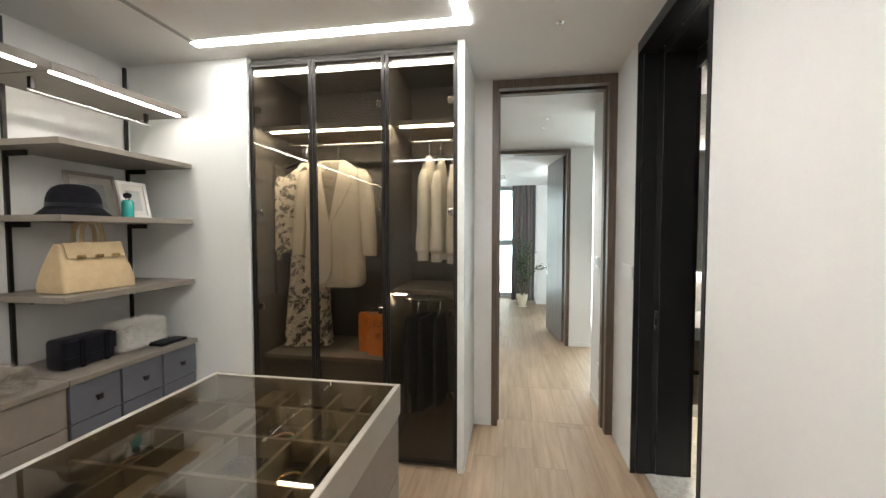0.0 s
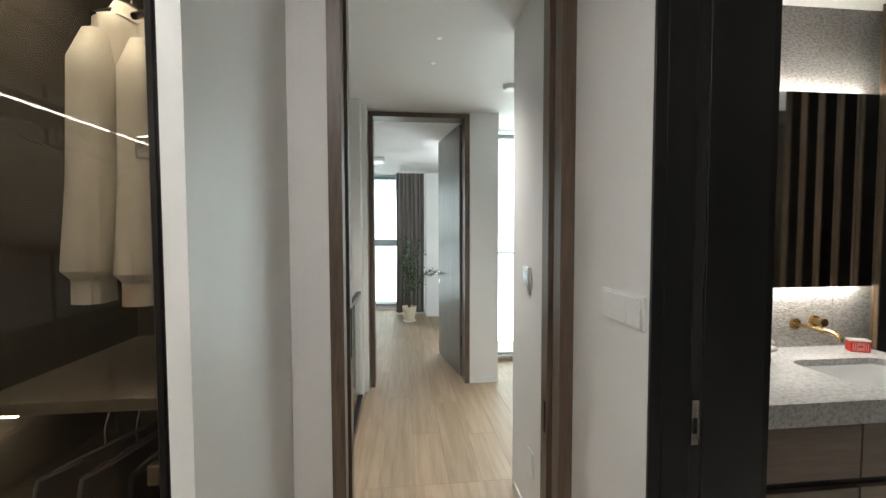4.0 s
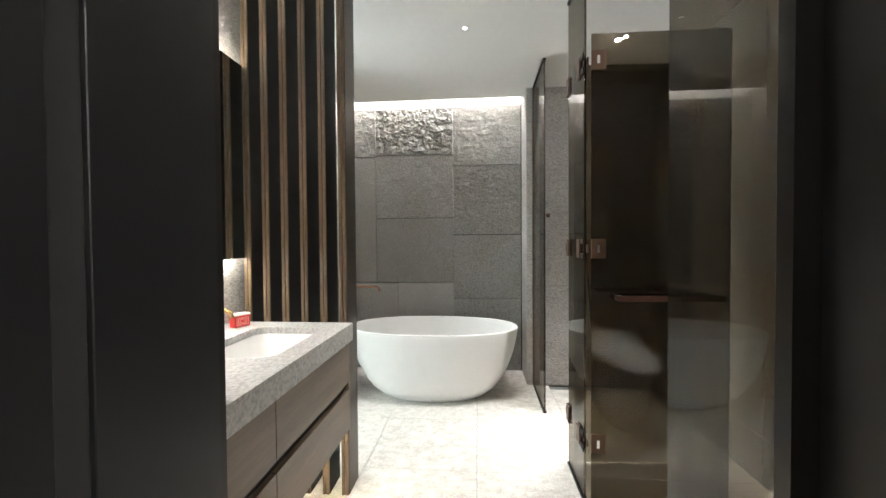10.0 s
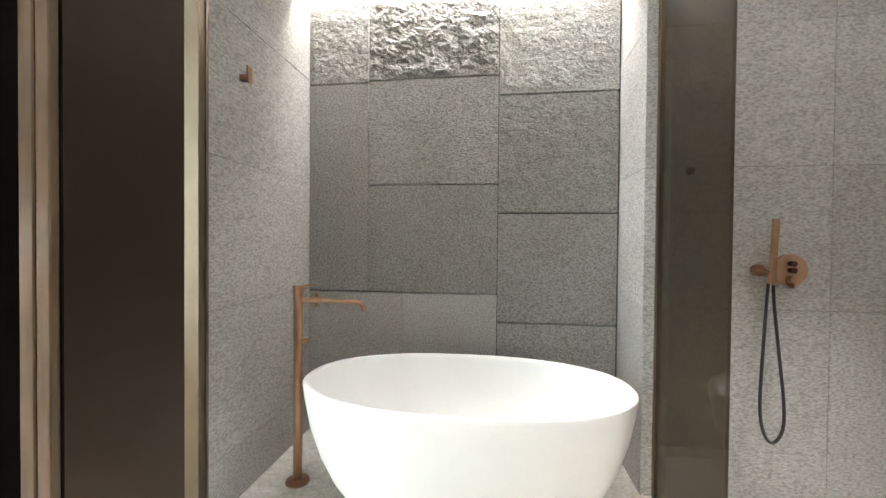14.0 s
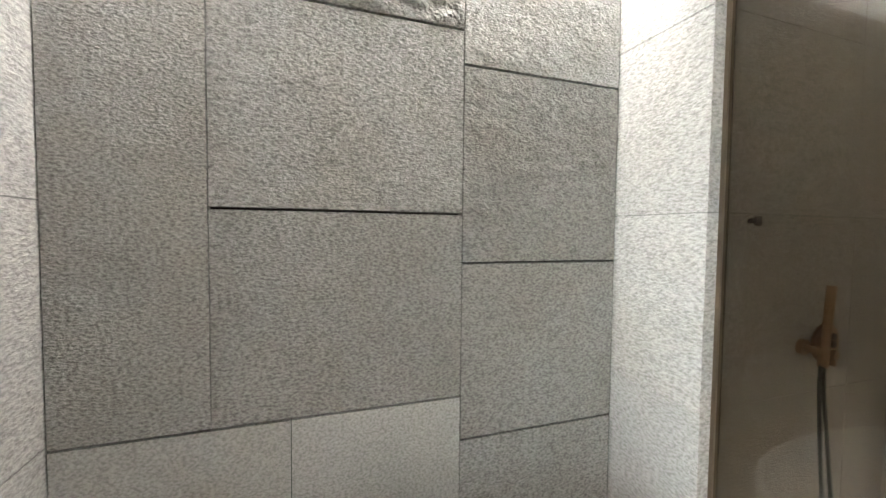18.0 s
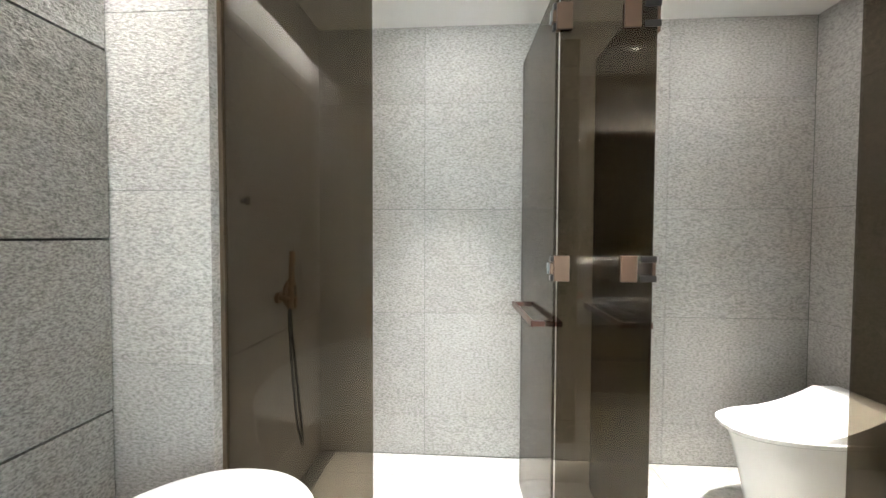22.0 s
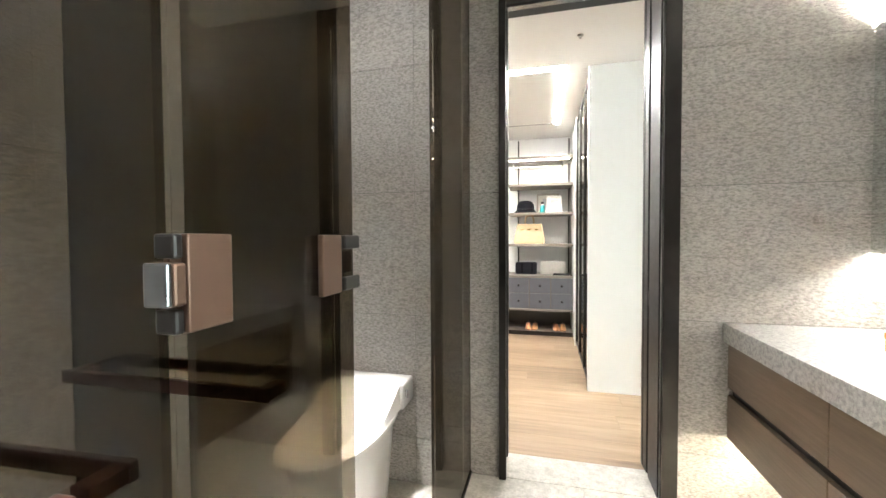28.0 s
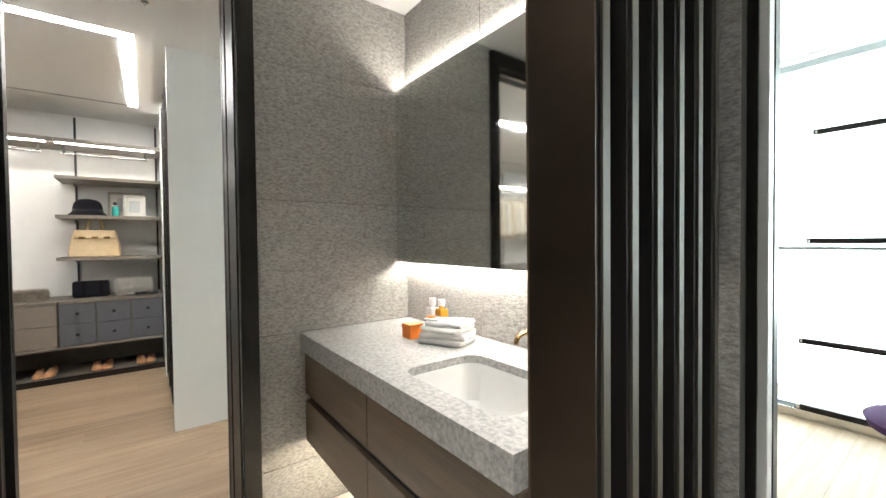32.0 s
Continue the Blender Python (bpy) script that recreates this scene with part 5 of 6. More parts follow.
def blouse(x, y, z_top, turn, length, width, mat, seed, label, kind="blouse", sleeves=True):
    b = thing(kind, label, kind, "hanging white clothes" if mat is BLOUSE_CLOTH else "", at=(x, y, z_top))
    z = z_top
    part("body", drape([(z, 0.05, 0.018, 0, 0), (z - 0.03, 0.10, 0.026, 0, 0), (z - 0.09, width * 0.95, 0.032, 0, 0), (z - length * 0.5, width, 0.035, 0, 0), (z - length, width * 1.06, 0.042, 0, 0)], 9, 0.006, seed, turn=turn, centre=(x, y)), mat, b, smooth=True)
    if sleeves:
        for sd_ in (-1, 1):
            part("sleeve", drape([(z - 0.07, 0.02, 0.02, sd_ * width * 0.97, 0), (z - 0.14, 0.04, 0.034, sd_ * width * 1.08, 0), (z - 0.4, 0.04, 0.036, sd_ * width * 1.16, 0), (z - 0.58, 0.05, 0.042, sd_ * width * 1.2, 0), (z - 0.60, 0.032, 0.03, sd_ * width * 1.2, 0), (z - 0.65, 0.034, 0.03, sd_ * width * 1.2, 0)], 6, 0.004, seed + sd_, 24, turn=turn, centre=(x, y)), mat, b, smooth=True)
    part("collar", drape([(z + 0.025, 0.045, 0.016, 0, 0), (z, 0.06, 0.024, 0, 0), (z - 0.015, 0.07, 0.03, 0, 0)], 2, 0.0, 1, 24, turn=turn, centre=(x, y)), mat, b, smooth=True)
    return b


def wardrobe():
    w = thing("glass_wardrobe", "built-in taupe wardrobe with three framed grey glass doors", "wardrobe", at=(0.05, 2.87, 0))
    x0, x1, yb = -0.622, 0.700, Y_HALL - 0.002
    part("back_panel", block(x0, x1, yb - 0.012, yb, 0.0, 2.515), TAUPE_DARK, w)
    part("side_panel", block(x0, x0 + 0.018, 2.60, yb - 0.0125, 0.03, 2.515), TAUPE_DARK, w)
    part("side_panel", block(x1 - 0.018, x1, 2.60, yb - 0.0125, 0.03, 2.515), TAUPE_DARK, w)
    part("partition", block(0.258, 0.276, 2.62, yb - 0.0125, 0.06, 2.48), TAUPE_DARK, w)
    part("base", block(x0, x1, 2.60, yb - 0.0125, 0.0, 0.0295), TAUPE_DARK, w)
    part("top_panel", block(x0 + 0.0185, x1 - 0.0185, 2.60, yb - 0.0125, 2.485, 2.515), TAUPE_DARK, w)
    part("top_rail", block(x0 + 0.0185, x1 - 0.0185, 2.604, 2.63, 2.432, 2.468), plain("beige_rail", (0.42, 0.38, 0.33), 0.5), w)
    part("top_led", block(x0 + 0.02, x1 - 0.02, 2.606, 2.628, 2.424, 2.4315), SHELF_GLOW, w, "white light strip")
    for a, b in ((x0 + 0.0185, 0.2575), (0.2765, x1 - 0.0185)):
        sh = part("shelf", block(a, b, 2.68, yb - 0.0125, 2.087, 2.117, 0.001, 1), TAUPE, w)
        part("lip", block(a, b, 2.672, 2.6795, 2.087, 2.117), TAUPE_DARK, sh)
        part("led_strip", block(a + 0.05, b - 0.01, 2.69, 2.708, 2.080, 2.0865), CABINET_GLOW, sh, "warm light strip")
        part("rail", rod((a + 0.06, 2.87, 2.030), (b - 0.01, 2.87, 2.030), 0.011), CHROME, sh, "steel hanging rail", True)
        for xx in (a + 0.07, b - 0.02):
            part("rail_post", block(xx - 0.006, xx + 0.006, 2.862, 2.878, 2.042, 2.0865), CHROME, sh)
    sh = part("mid_shelf", block(0.2765, x1 - 0.0185, 2.66, yb - 0.0125, 1.045, 1.07, 0.001, 1), TAUPE, w)
    part("led_strip", block(0.285, 0.36, 2.67, 2.682, 1.039, 1.0445), CABINET_GLOW, sh, "warm light strip")
    part("rail", rod((0.30, 2.84, 0.985), (0.67, 2.84, 0.985), 0.011), CHROME, sh, "steel hanging rail", True)
    part("rail_post", block(0.48, 0.492, 2.833, 2.847, 0.997, 1.0445), CHROME, sh)
    part("drawer_top", block(x0 + 0.0185, 0.2575, 2.65, yb - 0.0125, 0.60, 0.625, 0.001, 1), TAUPE, w)
    for z0, z1 in ((0.035, 0.312), (0.318, 0.596)):
        part("drawer_front", block(x0 + 0.022, 0.254, 2.665, 2.69, z0, z1, 0.0015, 1), TAUPE_DARK, w)
    edges = (x0, -0.198, 0.267, x1)
    for n_, (a, b) in enumerate(zip(edges, edges[1:])):
        d = part("door", block(a + 0.024, b - 0.024, Y_CAB + 0.008, Y_CAB + 0.014, 0.05, 2.46), CAB_GLASS, w, "grey tinted glass door")
        for q0, q1 in ((a + 0.002, a + 0.024), (b - 0.024, b - 0.002)):
            part("stile", cuboid(block(q0, q1, Y_CAB, Y_CAB + 0.022, 0.03, 2.482, 0.002, 1), q0 + 0.008, q1 - 0.008, Y_CAB - 0.004, Y_CAB, 0.03, 2.482), DARK_METAL, d, "dark aluminium stile")
        part("rail", block(a + 0.024, b - 0.024, Y_CAB, Y_CAB + 0.022, 0.03, 0.05), DARK_METAL, d)
        part("rail", block(a + 0.024, b - 0.024, Y_CAB, Y_CAB + 0.022, 2.46, 2.482), DARK_METAL, d)
        for z in (0.45, 0.95, 1.55, 2.2):
            part("hinge", block(*((a + 0.026, a + 0.06) if n_ == 0 else (b - 0.06, b - 0.026)), Y_CAB + 0.0225, Y_CAB + 0.045, z - 0.02, z + 0.02, 0.003, 1), CHROME, d)
    return w


wardrobe()
setting("trim_wardrobe_end", block(0.702, 0.742, Y_CAB - 0.012, Y_HALL - 0.001, 0.0, Z_DRESS - 0.002), WHITE_LACQUER, "tall white end panel of the wardrobe", "panel")
setting("trim_wardrobe_left", block(-0.640, -0.624, Y_CAB - 0.014, Y_CAB + 0.03, 0.0, Z_DRESS - 0.002), WHITE_LACQUER, "white upright beside the glass wardrobe", "panel")
blazer(-0.165, 2.80, 1.905)
hanger(-0.165, 2.87, 2.030, 0, 0.15)
dress = blouse(-0.40, 2.88, 1.885, 12, 0.60, 0.185, FLORAL, 4, "cream dress with a dark flower print", "dress")
part("skirt", drape([(1.40, 0.13, 0.045, 0, 0), (1.1, 0.135, 0.06, -0.01, 0), (0.85, 0.15, 0.07, -0.02, 0), (0.64, 0.165, 0.08, -0.02, 0)], 9, 0.012, 3, 64, turn=12, centre=(-0.38, 2.88)), FLORAL, dress, smooth=True)
hanger(-0.40, 2.87, 2.030, 12, 0.15)
for k, (xx, ln) in enumerate(((0.475, 0.50), (0.548, 0.60), (0.635, 0.46))):
    blouse(xx, 2.87 + 0.02 * k, 1.90 - 0.01 * k, 82 + 5 * k, ln, 0.105, BLOUSE_CLOTH, 7 + k, "white silk blouse hanging side on in the wardrobe")
    hanger(xx, 2.87, 2.030, 80 + 5 * k, 0.10)
for k, xx in enumerate((0.40, 0.47, 0.55)):
    tr_ = thing("trousers", "dark navy trousers clipped to a hanger", "trousers", "dark trousers", at=(xx, 2.84, 0.85))
    part("leg", drape([(0.862, 0.14, 0.018, 0, 0), (0.7, 0.15, 0.026, 0, 0), (0.45, 0.145, 0.028, 0, 0), (0.26 + 0.03 * k, 0.14, 0.03, 0, 0)], 5, 0.005, k, 36, turn=70 + 8 * k, centre=(xx, 2.84)), DARK_CLOTH, tr_, smooth=True)
    part("waistband", drape([(0.884, 0.135, 0.016, 0, 0), (0.8625, 0.14, 0.019, 0, 0)], 2, 0, 1, 36, turn=70 + 8 * k, centre=(xx, 2.84)), DARK_CLOTH, tr_, smooth=True)
    hanger(xx, 2.84, 0.985, 70 + 8 * k, 0.12, True, "steel clip hanger on the lower rail")


def paper_bag(x, y, z, w, h, turn):
    b = thing("paper_bag", "orange paper carrier bag standing on the drawers", "paper bag", "orange paper bags", at=(x, y, z))
    m = Matrix.Translation((x, y, z)) @ Matrix.Rotation(radians(turn), 4, "Z")
    body = block(-w / 2, w / 2, -0.035, 0.035, 0, h, 0.002, 1)
    cord = tube([(-0.03, -0.0375, h - 0.03), (-0.02, -0.041, h - 0.06), (0, -0.042, h - 0.068), (0.02, -0.041, h - 0.06), (0.03, -0.0375, h - 0.03)], 0.0025, 8)
    mark = rod((0, -0.0352, h * 0.5), (0, -0.0365, h * 0.5), 0.02)
    for bm in (body, cord, mark):
        bmesh.ops.transform(bm, matrix=m, verts=bm.verts[:])
    part("bag", body, ORANGE, b)
    part("cord", cord, TAUPE_DARK, b, smooth=True)
    part("mark", mark, plain("dark_orange_print", (0.45, 0.10, 0.01), 0.6), b)


paper_bag(0.075, 2.83, 0.626, 0.15, 0.26, 4)
paper_bag(0.165, 2.76, 0.626, 0.16, 0.26, -6)

# white clothes on the rail further along the open shelving
for k in range(15):
    y = 0.62 - 0.165 * k
    blouse(-1.24, y, 1.975, 4 * (k % 3) - 4, 0.62 + 0.05 * (k % 3), 0.175, BLOUSE_CLOTH if k % 2 else WHITE_CLOTH, 20 + k, "long white coat hanging on the open rail", "coat")
    hanger(-1.24, y, 2.10, 4 * (k % 3) - 4, 0.16)
paper_bag(-1.2, -0.35, 0.737, 0.16, 0.2, 85)


# ---- dressing room: island ----
def island():
    s = thing("island", "taupe dressing island with a glass display top and drawers", "island", at=(0.27, 0.85, 0))
    x0, x1, y0, y1, z = -0.085, 0.632, 0.12, 1.58, 0.905
    part("body", block(x0 + 0.012, x1 - 0.022, y0 + 0.012, y1 - 0.014, 0.0, 0.80), TAUPE, s)
    rim = plain("taupe_rim", (0.27, 0.245, 0.205), 0.35, vary=0.03)
    for a, b, c, d in ((x0, x0 + 0.018, y0, y1), (x1 - 0.018, x1, y0, y1), (x0 + 0.018, x1 - 0.018, y0, y0 + 0.018), (x0 + 0.018, x1 - 0.018, y1 - 0.016, y1)):
        part("rim", block(a, b, c, d, 0.802, z, 0.002, 1), rim, s)
    part("glass_top", block(x0 + 0.019, x1 - 0.019, y0 + 0.019, y1 - 0.017, z - 0.010, z - 0.002), TOP_GLASS, s, "grey tinted glass top")
    part("tray", block(x0 + 0.019, x1 - 0.019, y0 + 0.019, y1 - 0.017, 0.802, 0.812), plain("dark_velvet", (0.028, 0.025, 0.022), 0.95, vary=0.2, bump=0.2), s, "dark velvet tray")
    div = plain("suede_divider", (0.19, 0.158, 0.105), 0.8, vary=0.08)
    for yy in (0.38, 0.62, 0.86, 1.06, 1.24, 1.42):
        part("divider", block(x0 + 0.019, x1 - 0.019, yy - 0.006, yy + 0.006, 0.8125, 0.868), div, s)
    for xx in (0.09, 0.26, 0.42, 0.53):
        part("divider", block(xx - 0.005, xx + 0.005, y0 + 0.019, y1 - 0.017, 0.8125, 0.864), div, s)
    part("centre_strip", block(0.16, 0.22, y0 + 0.019, y1 - 0.017, 0.8125, 0.858), div, s)
    for z0, z1 in ((0.60, 0.798), (0.33, 0.594), (0.06, 0.324)):
        for a, b in ((y0 + 0.01, 0.848), (0.852, y1 - 0.016)):
            part("drawer_front", block(x1 - 0.0215, x1 - 0.003, a, b, z0, z1, 0.0015, 1), TAUPE, s)
    return s


island()
for k, (xx, yy) in enumerate(((0.02, 1.15), (0.34, 0.95), (0.14, 0.75), (0.47, 1.15), (0.34, 1.33), (0.02, 0.95))):
    j = thing("bracelet", "small gold bracelet in the display tray", "jewellery", "jewellery in the tray", at=(xx, yy, 0.8125))
    part("band", tube([(xx + 0.03 * math.cos(a), yy + 0.03 * math.sin(a), 0.817) for a in [0.3 + 5.6 * q / 10 for q in range(11)]], 0.0035, 8, 3), GOLD if k % 2 else COPPER, j, smooth=True)
    part("charm", block(xx + 0.024, xx + 0.038, yy - 0.006, yy + 0.006, 0.8128, 0.823, 0.002, 1), CHROME if k % 2 else TEAL, j)
fs = thing("folded_scarf", "folded teal and black silk scarf in the display tray", "scarf", at=(0.0, 1.3, 0.8125))
part("fold", block(-0.04, 0.06, 1.27, 1.37, 0.8128, 0.832, 0.008, 2), TEAL, fs, smooth=True)
part("edge", block(-0.03, 0.05, 1.28, 1.36, 0.8322, 0.842, 0.004, 2), BLACK_LEATHER, fs, smooth=True)

# ---- switches and frames in the passage ----
def switch_plate(name, label, face, u0, u1, z0, z1, gangs, axis="x"):
    """A plate on the wall face x = face, its front towards -x."""
    s = thing(name, label, "switch", at=(face, (u0 + u1) / 2, z0))
    part("plate", block(face - 0.010, face - 0.0005, u0, u1, z0, z1, 0.003, 2), WHITE_LACQUER, s)
    w = (u1 - u0 - 0.016) / gangs
    for k in range(gangs):
        part("rocker", block(face - 0.0145, face - 0.0102, u0 + 0.008 + k * w + 0.0006, u0 + 0.008 + (k + 1) * w - 0.0006, z0 + 0.007, z1 - 0.007, 0.0012, 1), WHITE_LACQUER, s)
    return s


switch_plate("switch_plate", "white three-gang light switch beside the sliding door", X_DRESS, 2.755, 2.962, 1.144, 1.232, 3)
th = thing("thermostat", "small white square thermostat with a grey display", "thermostat", at=(1.71, 3.66, 1.15))
part("housing", block(1.692, 1.7095, 3.615, 3.70, 1.148, 1.232, 0.004, 2), WHITE_LACQUER, th)
part("display", block(1.6905, 1.6918, 3.625, 3.682, 1.165, 1.216), plain("grey_display", (0.22, 0.33, 0.38), 0.2), th)
so = thing("wall_socket", "white double wall socket low on the wall", "socket", at=(1.71, 3.6, 0.3))
part("plate", block(1.701, 1.7095, 3.56, 3.64, 0.255, 0.375, 0.003, 2), WHITE_LACQUER, so)
for z in (0.285, 0.335):
    part("outlet", rod((1.7005, 3.60, z), (1.699, 3.60, z), 0.018), WHITE_LACQUER, so, smooth=True)

hf = thing("door_frame", "walnut veneer door frame of the passage with a dark groove", "door frame", at=(1.3, 3.22, 0))
part("left_jamb", block(0.872, 0.917, Y_HALL - 0.012, Y_HALL + 0.05, 0, 2.51), WALNUT_FRAME, hf)
part("left_slot", block(0.872, 0.895, Y_HALL + 0.0502, Y_HALL + 0.0848, 0, 2.51), DARK_JOINT, hf, "dark pocket slot")
part("left_jamb_back", block(0.872, 0.925, Y_HALL + 0.085, Y_HALL + 0.15, 0, 2.51), WALNUT_FRAME, hf)
part("right_jamb", block(1.668, X_DRESS - 0.001, Y_HALL - 0.012, Y_HALL + 0.05, 0, 2.51), WALNUT_FRAME, hf)
part("right_slot", block(1.690, X_DRESS - 0.001, Y_HALL + 0.0502, Y_HALL + 0.0848, 0, 2.51), DARK_JOINT, hf, "dark pocket slot")
part("right_jamb_back", block(1.660, X_DRESS - 0.001, Y_HALL + 0.085, Y_HALL + 0.15, 0, 2.51), WALNUT_FRAME, hf)
part("head", block(0.9172, 1.6678, Y_HALL - 0.012, Y_HALL + 0.05, 2.450, 2.51), WALNUT_FRAME, hf)
part("head_slot", block(0.8952, 1.6898, Y_HALL + 0.0502, Y_HALL + 0.0848, 2.476, 2.51), DARK_JOINT, hf, "dark pocket slot")
part("head_back", block(0.9252, 1.6598, Y_HALL + 0.085, Y_HALL + 0.15, 2.44, 2.51), WALNUT_FRAME, hf)
for x0, x1 in ((0.8952, 0.899), (1.686, 1.6898)):
    part("groove", block(x0, x1, Y_HALL + 0.0504, Y_HALL + 0.0846, 0, 2.475), plain("grey_seal", (0.22, 0.24, 0.25), 0.4, 0.4), hf, "grey metal groove")
part("edge_pull", block(0.9252, 0.929, Y_HALL + 0.10, Y_HALL + 0.125, 0.94, 1.12), DARK_METAL, hf)
part("strike", block(1.6562, 1.6598, Y_HALL + 0.10, Y_HALL + 0.125, 0.62, 0.74), DARK_METAL, hf)

# ---- far door and railing ----
ff = thing("door_frame", "walnut veneer frame of the far bedroom door", "door frame", at=(1.28, 5.45, 0))
part("left_jamb", block(0.832, 0.872, 5.405, 5.57, 0, 2.452), WALNUT_FRAME, ff)
part("right_jamb", block(1.687, 1.730, 5.405, 5.57, 0, 2.452), WALNUT_FRAME, ff)
part("head", block(0.872, 1.687, 5.405, 5.57, 2.41, 2.452), WALNUT_FRAME, ff)
fd = thing("bedroom_door", "dark walnut bedroom door standing open into the room", "door", at=(1.69, 5.57, 0))
md = Matrix.Translation((1.683, 5.578, 0)) @ Matrix.Rotation(radians(99), 4, "Z")
GREY_DOOR = timber("grey_walnut_leaf", (0.12, 0.105, 0.095), (0.19, 0.17, 0.155), 2, 0.35, 90, 0.06, 0.02)
for name, bm, mat, lab in (("leaf", block(0.0, 0.80, -0.02, 0.02, 0.008, 2.405, 0.0015, 1), GREY_DOOR, ""),
                           ("lever", tube([(0.735, 0.021, 0.93), (0.735, 0.06, 0.93), (0.715, 0.068, 0.93), (0.62, 0.068, 0.93)], 0.009, 10), CHROME, "steel lever handle"),
                           ("rose", rod((0.735, 0.0205, 0.93), (0.735, 0.028, 0.93), 0.026), CHROME, ""),
                           ("key_rose", rod((0.735, 0.0205, 0.84), (0.735, 0.028, 0.84), 0.024), CHROME, "")):
    bmesh.ops.transform(bm, matrix=md, verts=bm.verts[:])
    part(name, bm, mat, fd, lab, name in ("lever", "rose", "key_rose"))
for z in (0.35, 1.75, 2.2):
    part("hinge", block(1.676, 1.6868, 5.571, 5.60, z - 0.05, z + 0.05), DARK_METAL, fd)

rl = thing("stair_railing", "glass stair railing with a dark metal handrail", "railing", at=(0.76, 4.6, 0))
part("handrail", block(0.745, 0.78, 3.4, 5.14, 0.885, 0.91, 0.003, 1), DARK_METAL, rl)
part("glass_panel", block(0.757, 0.769, 3.42, 5.14, 0.05, 0.8845), CLEAR_GLASS, rl, "greenish clear glass panel")
part("post", block(0.752, 0.774, 3.385, 3.415, 0.051, 0.8845, 0.002, 1), DARK_METAL, rl)
part("base_rail", block(0.74, 0.79, 3.37, 5.14, 0.0, 0.05, 0.003, 1), DARK_METAL, rl)
setting("skirting_far", block(1.7302, 1.995, 5.412, 5.4195, 0.0, 0.05), WHITE_LACQUER, "slim white skirting", "skirting")
setting("skirting_hall", block(1.703, 1.7098, 3.345, 3.868, 0.0, 0.05), WHITE_LACQUER, "slim white skirting", "skirting")
setting("skirting_cab", block(0.745, 0.868, Y_HALL - 0.008, Y_HALL - 0.0005, 0.0, 0.05), WHITE_LACQUER, "slim white skirting", "skirting")
# Beams added to light the hall, set at two small unlit ceiling dots.
for x, y in ((1.32, 4.40), (1.33, 4.07)):
    assumed_downlight(x, y, Z_HALL, SPOT_HALL, 110, size=0.4, lens=1.2)
sm = thing("smoke_detector", "round white ceiling detector in the hall", "smoke detector", at=(1.92, 4.74, Z_HALL))
part("base", turned([(0.055, 0), (0.055, -0.014), (0.045, -0.03), (0.02, -0.034)], (1.92, 4.74, Z_HALL - 0.0005), 32), WHITE_LACQUER, sm, smooth=True)

# ---- bedroom: window, curtain and plant ----
def window(name, label, x0, x1, y, z0, z1, bars, mulls):
    w = tagged(new(name), label, "window", kind="structure")
    w.location = ((x0 + x1) / 2, y, 0)
    bpy.context.view_layer.update()
    fr = plain("grey_window_frame", (0.45, 0.50, 0.52), 0.4, 0.3)
    for a, b, c, d in ((x0, x1, z0, z0 + 0.05), (x0, x1, z1 - 0.05, z1)):
        part("window_frame", block(a, b, y - 0.03, y + 0.03, c, d, 0.002, 1), fr, w)
    for xx in (x0, x1 - 0.05, *mulls):
        part("mullion", block(xx, xx + 0.05, y - 0.028, y + 0.028, z0 + 0.0505, z1 - 0.0505), fr, w)
    for zb, hb in bars:
        part("transom", block(x0 + 0.051, x1 - 0.051, y - 0.034, y + 0.034, zb - hb / 2, zb + hb / 2, 0.002, 1), fr, w)
    g = part("pane", block(x0 + 0.05, x1 - 0.05, y - 0.004, y + 0.004, z0 + 0.05, z1 - 0.05), CLEAR_GLASS, w)
    g.visible_shadow = False
    return w


window("window_bedroom", "tall bedroom window with a grey transom", -1.1, 1.5, 9.1, 0.05, 2.38, ((1.20, 0.12),), (0.2,))
tagged(part("backdrop_bedroom", block(-4, 4, 9.9, 9.92, -1, 4), BED_DAY_GLOW), "bright white overcast distance", "backdrop", kind="structure")
setting("wall_bed_head", block(-1.1, 1.52, 9.07, 9.2, 2.381, 2.6), WHITE_WALL, "white wall over the bedroom window")
setting("wall_bed_sill", block(-1.1, 1.52, 9.05, 9.2, -0.01, 0.049), WHITE_WALL, "low white sill")


def curtain(name, label, x0, x1, y, z0, z1, mat, waves, depth):
    c = thing(name, label, "curtain", at=((x0 + x1) / 2, y, z1))
    bm = bmesh.new()
    n_, rows_ = waves * 10, 12
    grid = []
    for j in range(rows_ + 1):
        z = z1 + (z0 - z1) * j / rows_
        grid.append([(bm.verts.new((x0 + (x1 - x0) * i / n_ + 0.01 * math.sin(i * 0.37 + j * 0.3), y + depth * (0.6 + 0.4 * j / rows_) * math.sin(2 * math.pi * i / 10 + 0.5 * math.sin(j * 0.5 + i * 0.05)), z)), bm.verts.new((x0 + (x1 - x0) * i / n_ + 0.01 * math.sin(i * 0.37 + j * 0.3), y + 0.004 + depth * (0.6 + 0.4 * j / rows_) * math.sin(2 * math.pi * i / 10 + 0.5 * math.sin(j * 0.5 + i * 0.05)), z))) for i in range(n_ + 1)])
    for j in range(rows_):
        for i in range(n_):
            for s in (0, 1):
                bm.faces.new((grid[j][i][s], grid[j][i + 1][s], grid[j + 1][i + 1][s], grid[j + 1][i][s]))
    part("cloth", bm, mat, c, smooth=True)
    part("track", block(x0, x1, y - 0.02, y + 0.02, z1, z1 + 0.018), WHITE_LACQUER, c)
    return c


